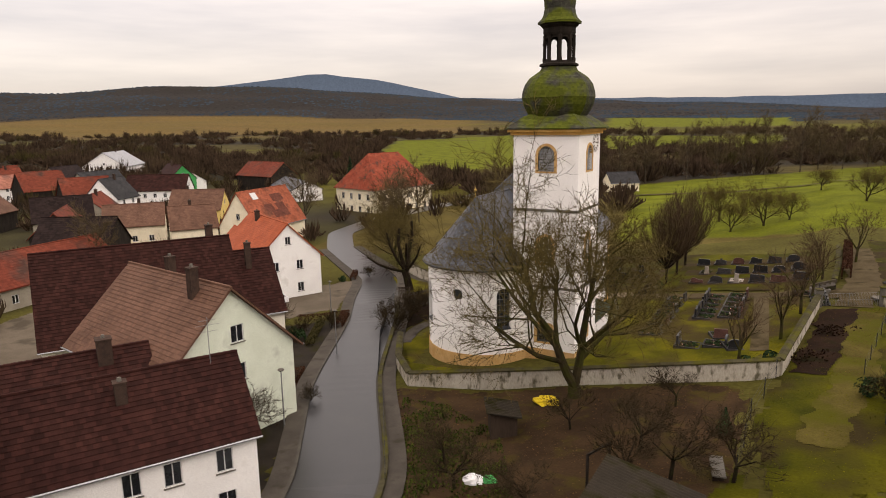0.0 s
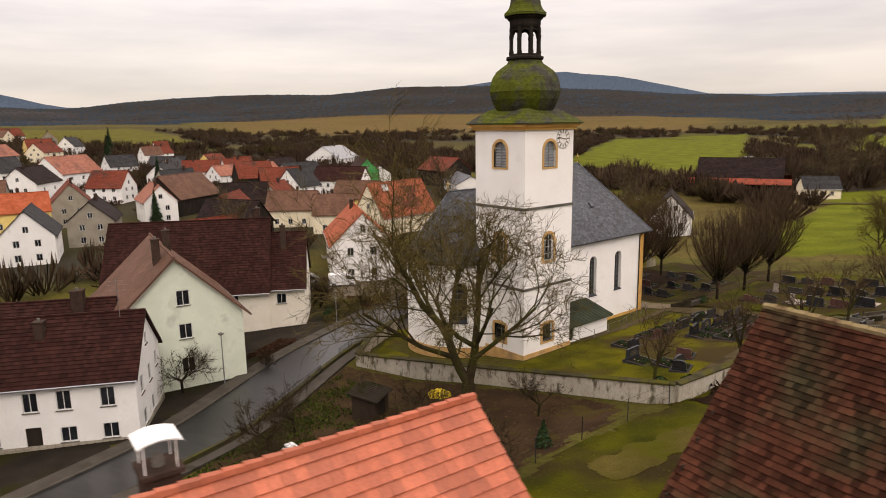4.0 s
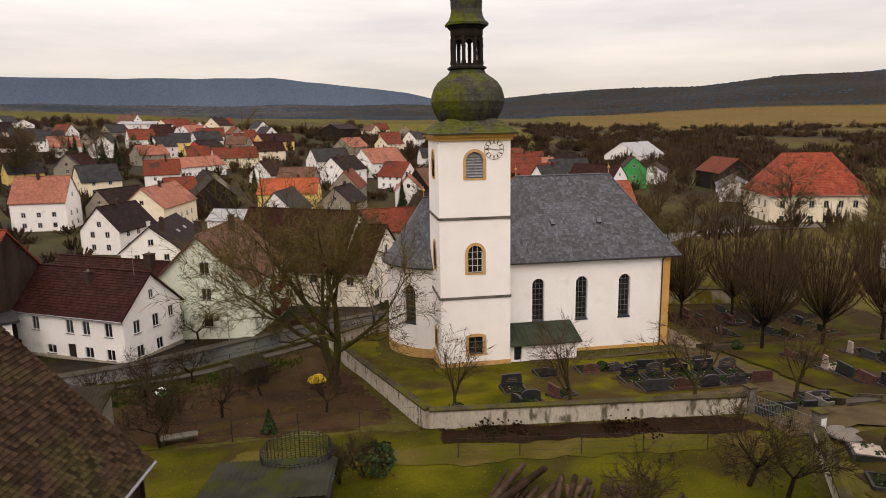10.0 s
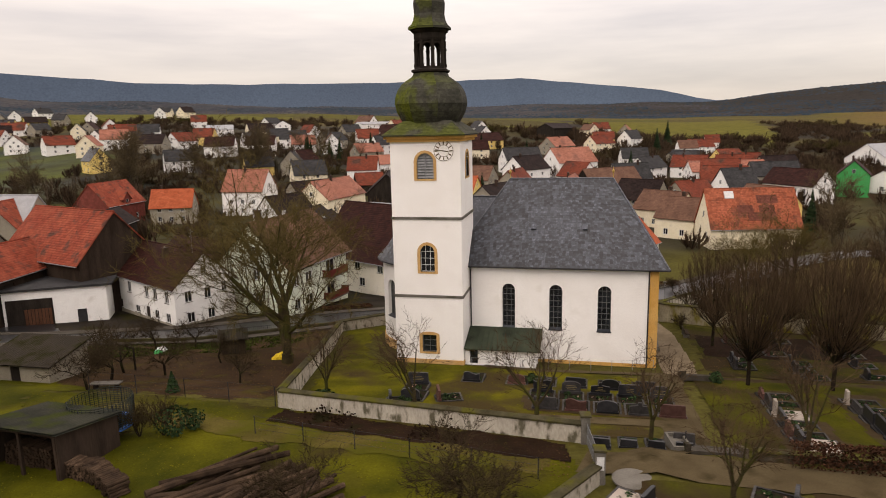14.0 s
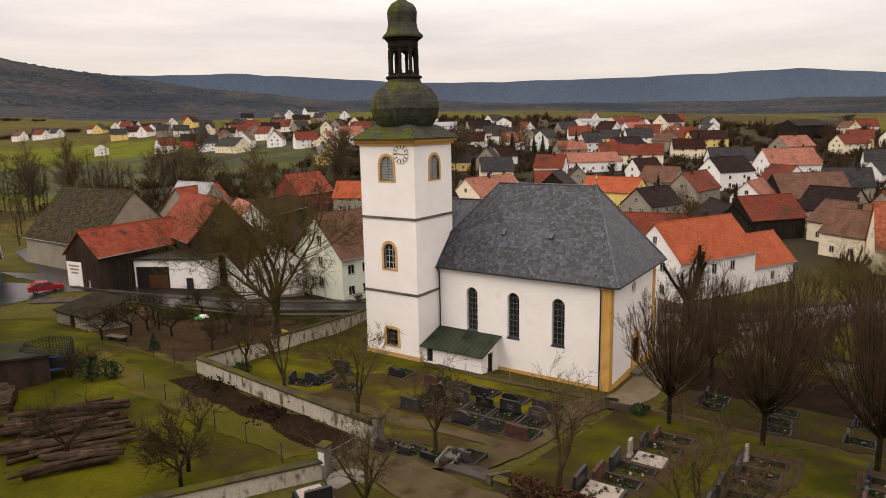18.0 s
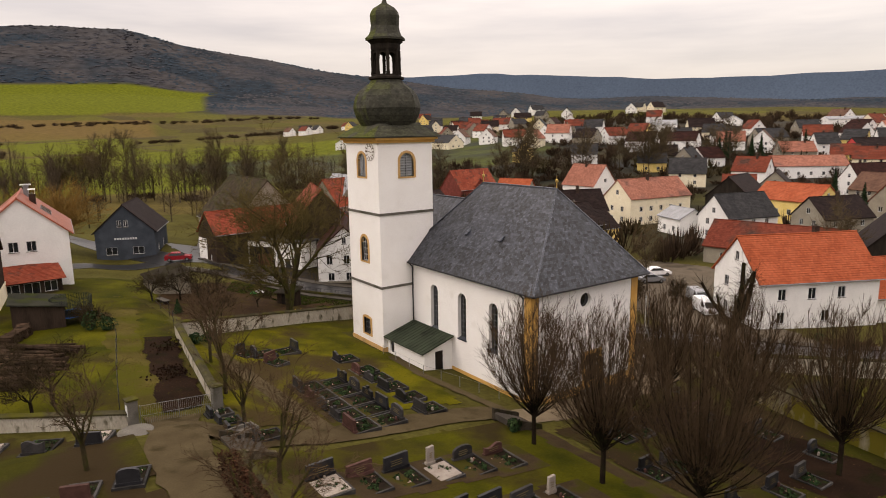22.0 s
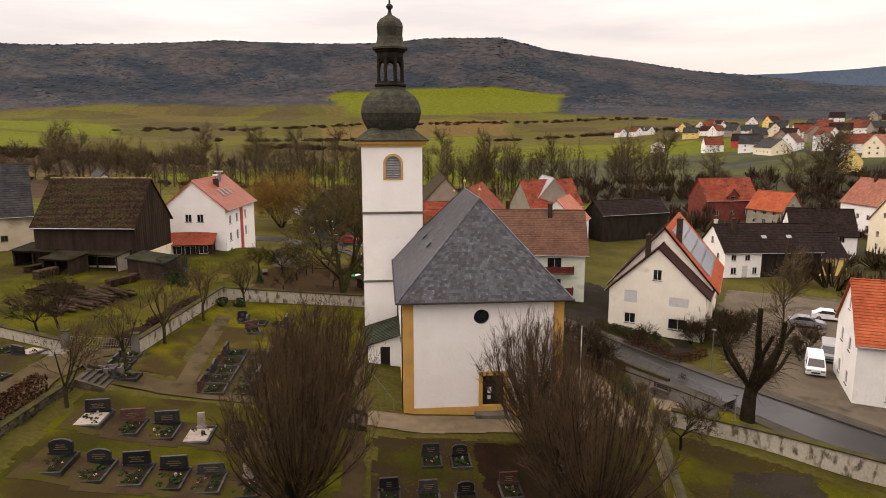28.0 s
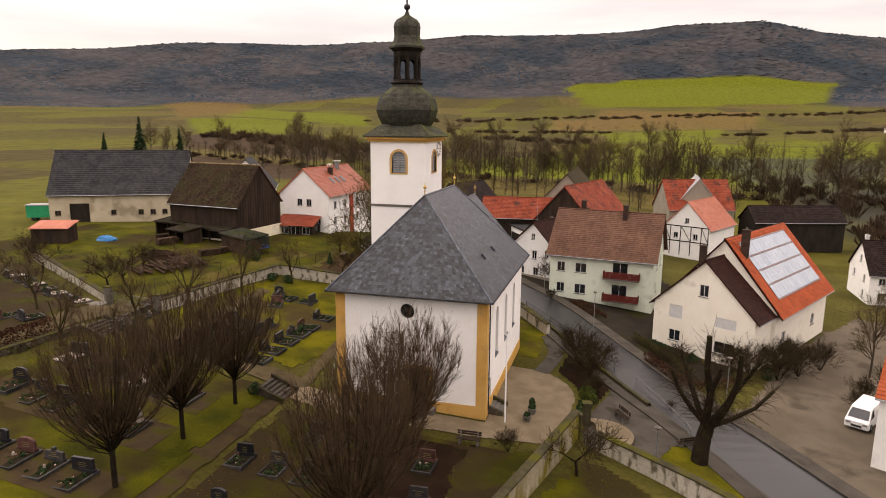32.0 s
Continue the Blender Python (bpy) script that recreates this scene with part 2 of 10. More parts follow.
def surf(name, c1, c2, scale=1.0, rough=0.85, bump=0.25, fine=25.0, island=0.0, each=0.0, metal=0.0, spec=0.04, c3=None, spot=0.62, spotscale=0.6, stretch=(1, 1, 1), side=None):
    """A worn surface: two colours in broad patches, finer grain over them, relief, and stains of c3."""
    m = bpy.data.materials.new(name)
    m.use_nodes = True
    n, l = m.node_tree.nodes, m.node_tree.links
    b = n["Principled BSDF"]
    b.inputs["Roughness"].default_value, b.inputs["Metallic"].default_value = rough, metal
    b.inputs["Specular IOR Level"].default_value = spec
    geo = n.new("ShaderNodeNewGeometry")
    mp = n.new("ShaderNodeMapping")
    mp.inputs["Scale"].default_value = stretch
    l.new(geo.outputs["Position"], mp.inputs["Vector"])

    def noise_at(s, detail=4.0):
        t = n.new("ShaderNodeTexNoise")
        t.inputs["Scale"].default_value, t.inputs["Detail"].default_value = s, detail
        l.new(mp.outputs[0], t.inputs["Vector"])
        return t.outputs["Fac"]

    def ramp(fac, lo, hi):
        r = n.new("ShaderNodeMapRange")
        r.inputs["From Min"].default_value, r.inputs["From Max"].default_value = lo, hi
        l.new(fac, r.inputs["Value"])
        return r.outputs[0]

    def mixed(fac, a, bb, how="MIX"):
        x = n.new("ShaderNodeMix")
        x.data_type, x.blend_type = "RGBA", how
        for key, val in (("Factor", fac), ("A", a), ("B", bb)):
            if isinstance(val, (int, float)):
                x.inputs[key].default_value = val
            elif isinstance(val, tuple):
                x.inputs[key].default_value = (*val[:3], 1)
            else:
                l.new(val, x.inputs[key])
        return x.outputs["Result"]

    col = mixed(ramp(noise_at(scale), 0.35, 0.65), c1, c2)
    grain = noise_at(fine, 3.0)
    col = mixed(0.55, col, mixed(ramp(grain, 0.3, 0.7), (0.72, 0.72, 0.72), (1.22, 1.22, 1.22)), "MULTIPLY")
    if c3:
        where = ramp(noise_at(spotscale, 6.0), spot - 0.05, spot + 0.08)
        if side:
            # growth on the weather side only
            d = n.new("ShaderNodeVectorMath")
            d.operation = "DOT_PRODUCT"
            d.inputs[1].default_value = side
            l.new(geo.outputs["Normal"], d.inputs[0])
            k = n.new("ShaderNodeMath")
            k.operation = "MULTIPLY"
            l.new(where, k.inputs[0])
            l.new(ramp(d.outputs["Value"], -0.45, 0.55), k.inputs[1])
            where = k.outputs[0]
        col = mixed(where, col, c3)
    for amount, src in ((island, ("ShaderNodeNewGeometry", "Random Per Island")), (each, ("ShaderNodeObjectInfo", "Random"))):
        if amount:
            k = n.new(src[0])
            col = mixed(1.0, col, mixed(k.outputs[src[1]], (1 - amount,) * 3, (1 + amount,) * 3), "MULTIPLY")
    l.new(col, b.inputs["Base Color"])
    if bump:
        bp = n.new("ShaderNodeBump")
        bp.inputs["Strength"].default_value, bp.inputs["Distance"].default_value = bump, 0.03
        l.new(grain, bp.inputs["Height"])
        l.new(bp.outputs[0], b.inputs["Normal"])
    return m


M = {
    "plaster": surf("white_plaster", (0.80, 0.775, 0.74), (0.84, 0.82, 0.79), 0.5, 0.9, 0.05, 30, c3=(0.70, 0.67, 0.62), spot=0.66, spotscale=0.35),
    "ochre": surf("ochre_plaster", (0.504, 0.2805, 0.075), (0.558, 0.3315, 0.105), 0.8, 0.9, 0.12, 18, c3=(0.405, 0.238, 0.09)),
    "sandstone": surf("sandstone", (0.468, 0.2788, 0.105), (0.54, 0.3444, 0.154), 1.5, 0.9, 0.2, 22, c3=(0.324, 0.2132, 0.105)),
    "slate": surf("slate", (0.0156, 0.0180, 0.0240), (0.0360, 0.0402, 0.0504), 0.7, 0.42, 0.3, 20, island=0.9, each=0.5, spec=0.45, c3=(0.0616, 0.0693, 0.0858), spot=0.57, spotscale=4.2),
    "mossy": surf("mossy_shingle", (0.040, 0.040, 0.032), (0.066, 0.064, 0.050), 1.2, 0.7, 0.5, 14, c3=(0.075, 0.088, 0.012), spot=0.44, spotscale=0.55, island=0.22, side=(0.1, -1.0, 0.25)),
    "darkwood": surf("dark_wood", (0.0168, 0.0139, 0.0114), (0.0288, 0.0232, 0.0185), 1.5, 0.8, 0.4, 12, stretch=(1, 1, 0.25)),
    "glass": surf("window_glass", (0.01, 0.012, 0.015), (0.0175, 0.02, 0.0225), 1.0, 0.12, 0.0, 3, spec=0.6),
    "grass": surf("grass", (0.035, 0.042, 0.005), (0.06, 0.066, 0.008), 0.25, 0.95, 0.8, 9, c3=(0.05, 0.036, 0.015), spot=0.58, spotscale=0.18),
    "earth": surf("bare_earth", (0.0283, 0.0169, 0.0092), (0.0473, 0.0282, 0.0139), 0.4, 0.95, 0.9, 8, c3=(0.0456, 0.0344, 0.0090), spot=0.6),
    "asphalt": surf("wet_asphalt", (0.0096, 0.0094, 0.0099), (0.0137, 0.0131, 0.0134), 0.35, 0.34, 0.12, 40, spec=0.45, c3=(0.0179, 0.0164, 0.0153), spot=0.6, spotscale=0.3),
    "paving": surf("paving", (0.1240, 0.0960, 0.0611), (0.1674, 0.1306, 0.0855), 0.8, 0.8, 0.3, 20),
    "oldwall": surf("old_wall_plaster", (0.3461, 0.3115, 0.2512), (0.4291, 0.3910, 0.3230), 0.8, 0.95, 0.5, 9, c3=(0.1023, 0.0919, 0.0608), spot=0.57, spotscale=2.0, stretch=(1, 1, 0.45)),
    "mosswall": surf("mossy_wall_plaster", (0.21, 0.18, 0.12), (0.34, 0.30, 0.21), 0.9, 0.95, 0.5, 9, c3=(0.15, 0.125, 0.018), spot=0.5, spotscale=0.8, stretch=(1, 1, 0.5)),
    "coping": surf("coping", (0.0367, 0.0327, 0.0179), (0.0612, 0.0538, 0.0298), 1.5, 0.95, 0.6, 9, c3=(0.0624, 0.05881, 0.0105), spot=0.55),
    "brownroof": surf("brown_tiles", (0.0231, 0.0083, 0.0066), (0.0308, 0.0115, 0.0088), 0.6, 0.6, 0.3, 14, island=0.34, each=0.00),
    "darkroof": surf("dark_tiles", (0.0144, 0.0090, 0.0081), (0.0209, 0.0131, 0.0114), 0.5, 0.6, 0.3, 14, island=0.37, each=0.00),
    "greyroof": surf("grey_tiles", (0.0264, 0.02592, 0.02671), (0.0396, 0.03888, 0.03901), 0.5, 0.6, 0.3, 14, island=0.2),
    "redroof": surf("orange_tiles", (0.265, 0.062, 0.026), (0.33, 0.086, 0.038), 0.5, 0.55, 0.25, 14, island=0.14),
    "rustroof": surf("rust_red_tiles", (0.1824, 0.03951, 0.02218), (0.2296, 0.05797, 0.03204), 0.5, 0.65, 0.3, 14, island=0.2, c3=(0.081, 0.0369, 0.0271), spot=0.6),
    "oldroof": surf("old_patched_tiles", (0.0406, 0.0151, 0.0090), (0.0643, 0.0226, 0.0129), 0.45, 0.8, 0.5, 14, island=0.55, each=0.30, c3=(0.0348, 0.0274, 0.0140), spot=0.55, spotscale=0.4),
    "pinkroof": surf("pale_red_tiles", (0.3569, 0.1296, 0.08581), (0.4081, 0.1583, 0.1089), 0.5, 0.6, 0.25, 14, island=0.14),
    "paleorange": surf("salmon_orange_tiles", (0.275, 0.068, 0.031), (0.33, 0.088, 0.042), 0.5, 0.5, 0.2, 14, island=0.22, each=0.25, spec=0.4),
    "lichen": surf("lichen_covered_tiles", (0.20, 0.15, 0.075), (0.28, 0.22, 0.12), 1.5, 0.95, 0.5, 10, c3=(0.10, 0.06, 0.035), spot=0.58, spotscale=1.0),
    "mossroof": surf("mossy_old_tiles", (0.0279, 0.0173, 0.0104), (0.0418, 0.0255, 0.0163), 0.5, 0.8, 0.5, 14, island=0.55, each=0.30, c3=(0.0303, 0.0243, 0.0110), spot=0.5, spotscale=0.5),
    "taupe": surf("taupe_tiles", (0.09501, 0.05118, 0.03428), (0.1286, 0.06898, 0.0469), 0.4, 0.6, 0.3, 14, island=0.15),
    "white": surf("white_render", (0.74, 0.73, 0.70), (0.80, 0.79, 0.76), 0.6, 0.9, 0.12, 18, c3=(0.62, 0.60, 0.56), spot=0.66, each=0.05),
    "cream": surf("cream_render", (0.70, 0.62, 0.45), (0.76, 0.69, 0.52), 0.6, 0.9, 0.12, 18, c3=(0.58, 0.51, 0.38), spot=0.66),
    "mint": surf("pale_green_render", (0.60, 0.65, 0.53), (0.66, 0.71, 0.59), 0.6, 0.9, 0.12, 18, c3=(0.48, 0.51, 0.42), spot=0.62),
    "frame": surf("white_frame", (0.50, 0.50, 0.49), (0.56, 0.56, 0.55), 2, 0.5, 0.0),
    "brownframe": surf("brown_frame", (0.12, 0.07, 0.04), (0.16, 0.09, 0.05), 2, 0.6, 0.0),
    "concrete": surf("concrete", (0.1082, 0.0988, 0.0844), (0.1415, 0.1304, 0.1114), 1.0, 0.9, 0.3, 16, c3=(0.0666, 0.0632, 0.0467)),
    "bark": surf("bark", (0.0126, 0.0090, 0.0060), (0.0210, 0.0152, 0.0101), 2.0, 0.95, 0.8, 14, c3=(0.0210, 0.0203, 0.0078), spot=0.55, spotscale=1.5),
    "twig": surf("twigs", (0.027, 0.019, 0.010), (0.042, 0.030, 0.016), 0.8, 0.95, 0.0, 6),
    "mossbark": surf("mossy_bark", (0.030, 0.023, 0.012), (0.048, 0.037, 0.019), 2.0, 0.95, 0.8, 14, c3=(0.040, 0.040, 0.010), spot=0.5, spotscale=1.2),
    "olivetwig": surf("olive_twigs", (0.060, 0.046, 0.015), (0.092, 0.070, 0.024), 0.6, 0.95, 0.0, 6),
    "redtwig": surf("reddish_twigs", (0.0468, 0.0299, 0.0169), (0.0728, 0.0481, 0.0273), 0.8, 0.95, 0.0, 6),
    "aldertwig": surf("alder_twigs", (0.062, 0.046, 0.025), (0.098, 0.074, 0.040), 0.4, 0.95, 0.0, 6),
    "alderbark": surf("alder_bark", (0.040, 0.031, 0.021), (0.065, 0.051, 0.035), 1.0, 0.95, 0.3, 8),
    "needles": surf("conifer_needles", (0.010, 0.020, 0.008), (0.022, 0.036, 0.015), 1.5, 0.85, 0.0, 8, island=0.4),
    "ochretwig": surf("ochre_twigs", (0.13, 0.075, 0.02), (0.19, 0.11, 0.03), 0.8, 0.9, 0.0, 6),
    "copper": surf("green_copper", (0.0279, 0.0353, 0.0231), (0.0409, 0.0502, 0.0330), 0.8, 0.6, 0.2, 12, c3=(0.0186, 0.0205, 0.0149)),
    "iron": surf("dark_iron", (0.03, 0.03, 0.032), (0.05, 0.05, 0.052), 3, 0.55, 0.1, metal=0.5),
    "steel": surf("galvanised_steel", (0.228, 0.234, 0.24), (0.276, 0.282, 0.288), 3, 0.45, 0.1, metal=0.7),
}

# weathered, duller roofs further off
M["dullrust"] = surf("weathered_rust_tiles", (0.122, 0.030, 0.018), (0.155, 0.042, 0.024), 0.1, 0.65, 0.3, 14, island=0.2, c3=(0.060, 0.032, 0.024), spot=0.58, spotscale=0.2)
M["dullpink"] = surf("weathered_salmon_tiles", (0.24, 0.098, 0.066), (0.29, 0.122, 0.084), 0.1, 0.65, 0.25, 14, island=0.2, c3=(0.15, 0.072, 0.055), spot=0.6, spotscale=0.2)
M["barnmoss"] = surf("lichened_barn_tiles", (0.0396, 0.0288, 0.0186), (0.0582, 0.0428, 0.0288), 0.5, 0.8, 0.5, 14, island=0.5, c3=(0.0375, 0.0340, 0.0150), spot=0.5, spotscale=0.5)
M["saddleroof"] = surf("sun_bleached_orange_tiles", (0.23, 0.066, 0.034), (0.29, 0.088, 0.048), 0.5, 0.6, 0.3, 14, island=0.25, c3=(0.12, 0.048, 0.030), spot=0.58, spotscale=0.35)

# ---- the ground: a valley side that falls to the road and the brook, fields and wooded hills beyond ----
PROFILE = ((-70, -2.9), (-50, -2.3), (-44, -1.5), (-32, -0.6), (-19, 0.1), (-13, 1.15), (0, 2.9), (2.2, 3.5), (9, 4.3), (20, 4.5), (60, 5.2), (140, 7.0))
# by compass: heights 300, 470, 750, 1300 and 2100 m away
LAND = ((-30, 2, 3, 5, 8, 20), (5, -2, -1, 3, 10, 30), (40, -2, 0, 4, 12, 36), (60, -2, 1, 6, 15, 40), (80, -1, 6, 14, 25, 36), (95, 3, 16, 28, 34, 40), (115, 6, 23, 41, 46, 50), (135, 6, 22, 43, 48, 60),
        (150, 1, 9, 28, 40, 70), (160, 0, 3, 14, 30, 80), (170, -1, 0, 6, 15, 80), (190, -1, 0, 6, 15, 75), (230, 0, 3, 8, 20, 60), (270, 4, 8, 12, 20, 40), (330, 2, 3, 5, 8, 20))
# by compass: the angle at which the skyline stands
SKYLINE = ((-30, 0.6), (-4, 0.5), (6, 1.15), (15, 1.55), (29, 2.0), (36, 2.6), (42, 3.0), (54, 3.1), (60, 2.6), (69, 2.35), (80, 1.6), (95, 1.6), (115, 2.0), (135, 2.6), (148, 4.1), (154, 5.0), (160, 6.1), (166, 6.9), (170, 8.0), (176, 7.9), (185, 7.35), (193, 7.4), (200, 6.8), (208, 6.5), (214, 6.2), (224, 5.5), (230, 4.8), (245, 3.6), (270, 3.0), (330, 1.0))


def ground(x, y):
    """The height of the ground."""
    g = float(np.interp(x, [p[0] for p in PROFILE], [p[1] for p in PROFILE]))
    g -= 2.2 * smooth01((22 - y) / 20) * smooth01((x + 14) / 12)
    g += 0.55 * smooth01((x - 4.2) / 1.8) * smooth01((y - 70) / 3)
    dx, dy = x + 25, y - 60
    r = math.hypot(dx, dy)
    if r > 120:
        az = math.degrees(math.atan2(-dx, dy))
        if az < -30:
            az += 360
        row = [float(np.interp(az, [p[0] for p in LAND], [p[i] for p in LAND])) for i in range(1, 6)]
        rise = math.tan(radians(float(np.interp(az, [p[0] for p in SKYLINE], [p[1] for p in SKYLINE]))))
        far = float(np.interp(r, (180, 300, 470, 750, 1300, 2100, 2500, 3300, 4400), (min(0.0, row[0]), *row, max(row[4], 22 + 1000 * rise), 22 + 3300 * rise, 20 + 3200 * rise)))
        w = smooth01((r - 120) / 140)
        g = g * (1 - w) + far * w
        g += smooth01((r - 500) / 900) * 4.0 * noise.noise((x / 260, y / 260, 3.0)) + smooth01((r - 2300) / 700) * 14 * noise.noise((x / 420, y / 420, 8.0))
    return g


def woods(x, y):
    """How far a place lies inside the hill woods, from 0 to 1."""
    dx, dy = x + 25, y - 60
    r, az = math.hypot(dx, dy), math.degrees(math.atan2(-dx, dy))
    az += 360 if az < -60 else 0
    near = float(np.interp(az, (-25, 10, 22, 32, 42, 62, 78, 110, 150, 170, 200, 240, 300), (1450, 1350, 1500, 2000, 2280, 2250, 1500, 1500, 1700, 2300, 2300, 2000, 1600)))
    return smooth01((r - near) / 120 + 1.6 * noise.noise((x / 330, y / 330, 5.0)) + 0.5) * (1 - meadow(x, y))


def gardens(x, y):
    """How far a place lies in the brown winter gardens of the village, from 0 to 1."""
    return 0.85 * smooth01((-84 - x) / 14) * smooth01((x + 520) / 60) * smooth01((125 - y - 0.4 * x) / 30) * smooth01((y + 330 + 0.5 * max(0, x + 300)) / 60) * (0.75 + 0.5 * noise.noise((x / 25, y / 25, 9.0)))


MEADOWS = ([(196, -2467), (-153, -2553), (-735, -2450), (-600, -2030), (76, -2065)], [(860, -1125), (796, -1242), (612, -1185), (350, -655), (459, -581)], [(-400, 602), (-341, 778), (-132, 340), (-150, 295), (-221, 299)],
           [(-60, 242), (-44, 266), (-16, 293), (40, 366), (170, 366), (130, 125), (13, 118), (-30, 120), (-45, 205)], [(-260, -150), (60, -178), (110, -240), (20, -370), (0, -560), (-200, -620), (-330, -420), (-300, -230)], [(480, -1160), (900, -1300), (1100, -1700), (620, -1500)],
           [(-524, 1829), (-65, 1789), (-42, 1218), (-339, 1187)], [(-223, 786), (-30, 775), (-19, 538), (-142, 505)], [(-7, -948), (-220, -1182), (-130, -620), (-24, -600)])
OLIVE = ([(-918, 50), (-1239, 346), (-603, 240), (-420, 190), (-443, 146), (-493, 87)],)
TAN = ([(1413, -1751), (1457, -1911), (1256, -2017), (905, -1402), (927, -1177)], [(122, -1435), (-269, -1625), (-228, -1239), (91, -1117)], [(41, -1868), (-378, -1756), (-262, -1185), (29, -1174)])
PLOUGH = ([(452, -544), (329, -625), (110, -300), (150, -250), (297, -333)], [(150, -90), (230, -250), (120, -200), (60, -110)])


def meadow(x, y):
    """1 on the fresh green fields, 0 off them."""
    return float(any(inside(x, y, p) for p in MEADOWS))


def stubble(x, y):
    """1 on the wide pale brown fields below the northern woods."""
    dx, dy = x + 25, y - 60
    r, az = math.hypot(dx, dy), math.degrees(math.atan2(-dx, dy))
    if any(inside(x, y, p) for p in TAN):
        return 0.8
    return smooth01((az - 24) / 6) * smooth01((74 - az) / 8) * smooth01((r - 820) / 80) * (0.8 + 0.4 * noise.noise((x / 400, y / 120, 4.0)))


def plough(x, y):
    """1 on the bare brown fields."""
    return float(any(inside(x, y, p) for p in PLOUGH))


def olive(x, y):
    """1 on the dull green slope above the village."""
    return float(any(inside(x, y, p) for p in OLIVE))


def thicket(x, y):
    """How far a place lies in the brown scrub of the valley floor, from 0 to 1."""
    dx, dy = x + 25, y - 60
    r, az = math.hypot(dx, dy), math.degrees(math.atan2(-dx, dy))
    if not -32 < az < 92 or r < 150 or r > 1000 or meadow(x, y) or olive(x, y):
        return 0.0
    return smooth01(0.5 + 4.0 * (noise.noise((x / 110, y / 75, 2.0)) + 0.10)) * smooth01((r - 150) / 60) * smooth01((1000 - r) / 120) * (0.0 if az > 25 and r < 250 else 1.0)


def inside(x, y, poly):
    hit = False
    for (x0, y0), (x1, y1) in zip(poly, poly[1:] + poly[:1]):
        if (y0 > y) != (y1 > y) and x < (x1 - x0) * (y - y0) / (y1 - y0) + x0:
            hit = not hit
    return hit


def ground_sheet():
    geo = Geo()
    k = 480
    radii = [2.5 * i for i in range(1, 49)]
    while radii[-1] < 4400:
        radii.append(radii[-1] * (1.03 if radii[-1] < 900 else 1.014))
    geo.v.append((-25, 60, ground(-25, 60)))
    for r in radii:
        for i in range(k):
            a = 2 * math.pi * i / k
            x, y = -25 + r * math.sin(a), 60 + r * math.cos(a)
            geo.v.append((x, y, ground(x, y) + (woods(x, y) * rnd.uniform(0, 1.2) if r > 900 else 0.0)))
    geo.f += [(0, 1 + (i + 1) % k, 1 + i) for i in range(k)]
    for j in range(len(radii) - 1):
        p, q = 1 + j * k, 1 + (j + 1) * k
        geo.f += [(p + i, p + (i + 1) % k, q + (i + 1) % k, q + i) for i in range(k)]
    sheet = solo("ground", geo, M["field"], "winter grass fields and brown woods in a valley", "ground", "structure", smooth=True)
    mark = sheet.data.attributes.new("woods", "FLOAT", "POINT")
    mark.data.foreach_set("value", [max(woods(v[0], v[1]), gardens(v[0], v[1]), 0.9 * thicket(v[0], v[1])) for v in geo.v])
    for name, rule in (("meadow", meadow), ("stubble", stubble), ("plough", plough), ("olive", olive), ("pines", lambda x, y: smooth01((y + 300) / 500))):
        mark = sheet.data.attributes.new(name, "FLOAT", "POINT")
        mark.data.foreach_set("value", [rule(v[0], v[1]) for v in geo.v])
    return sheet


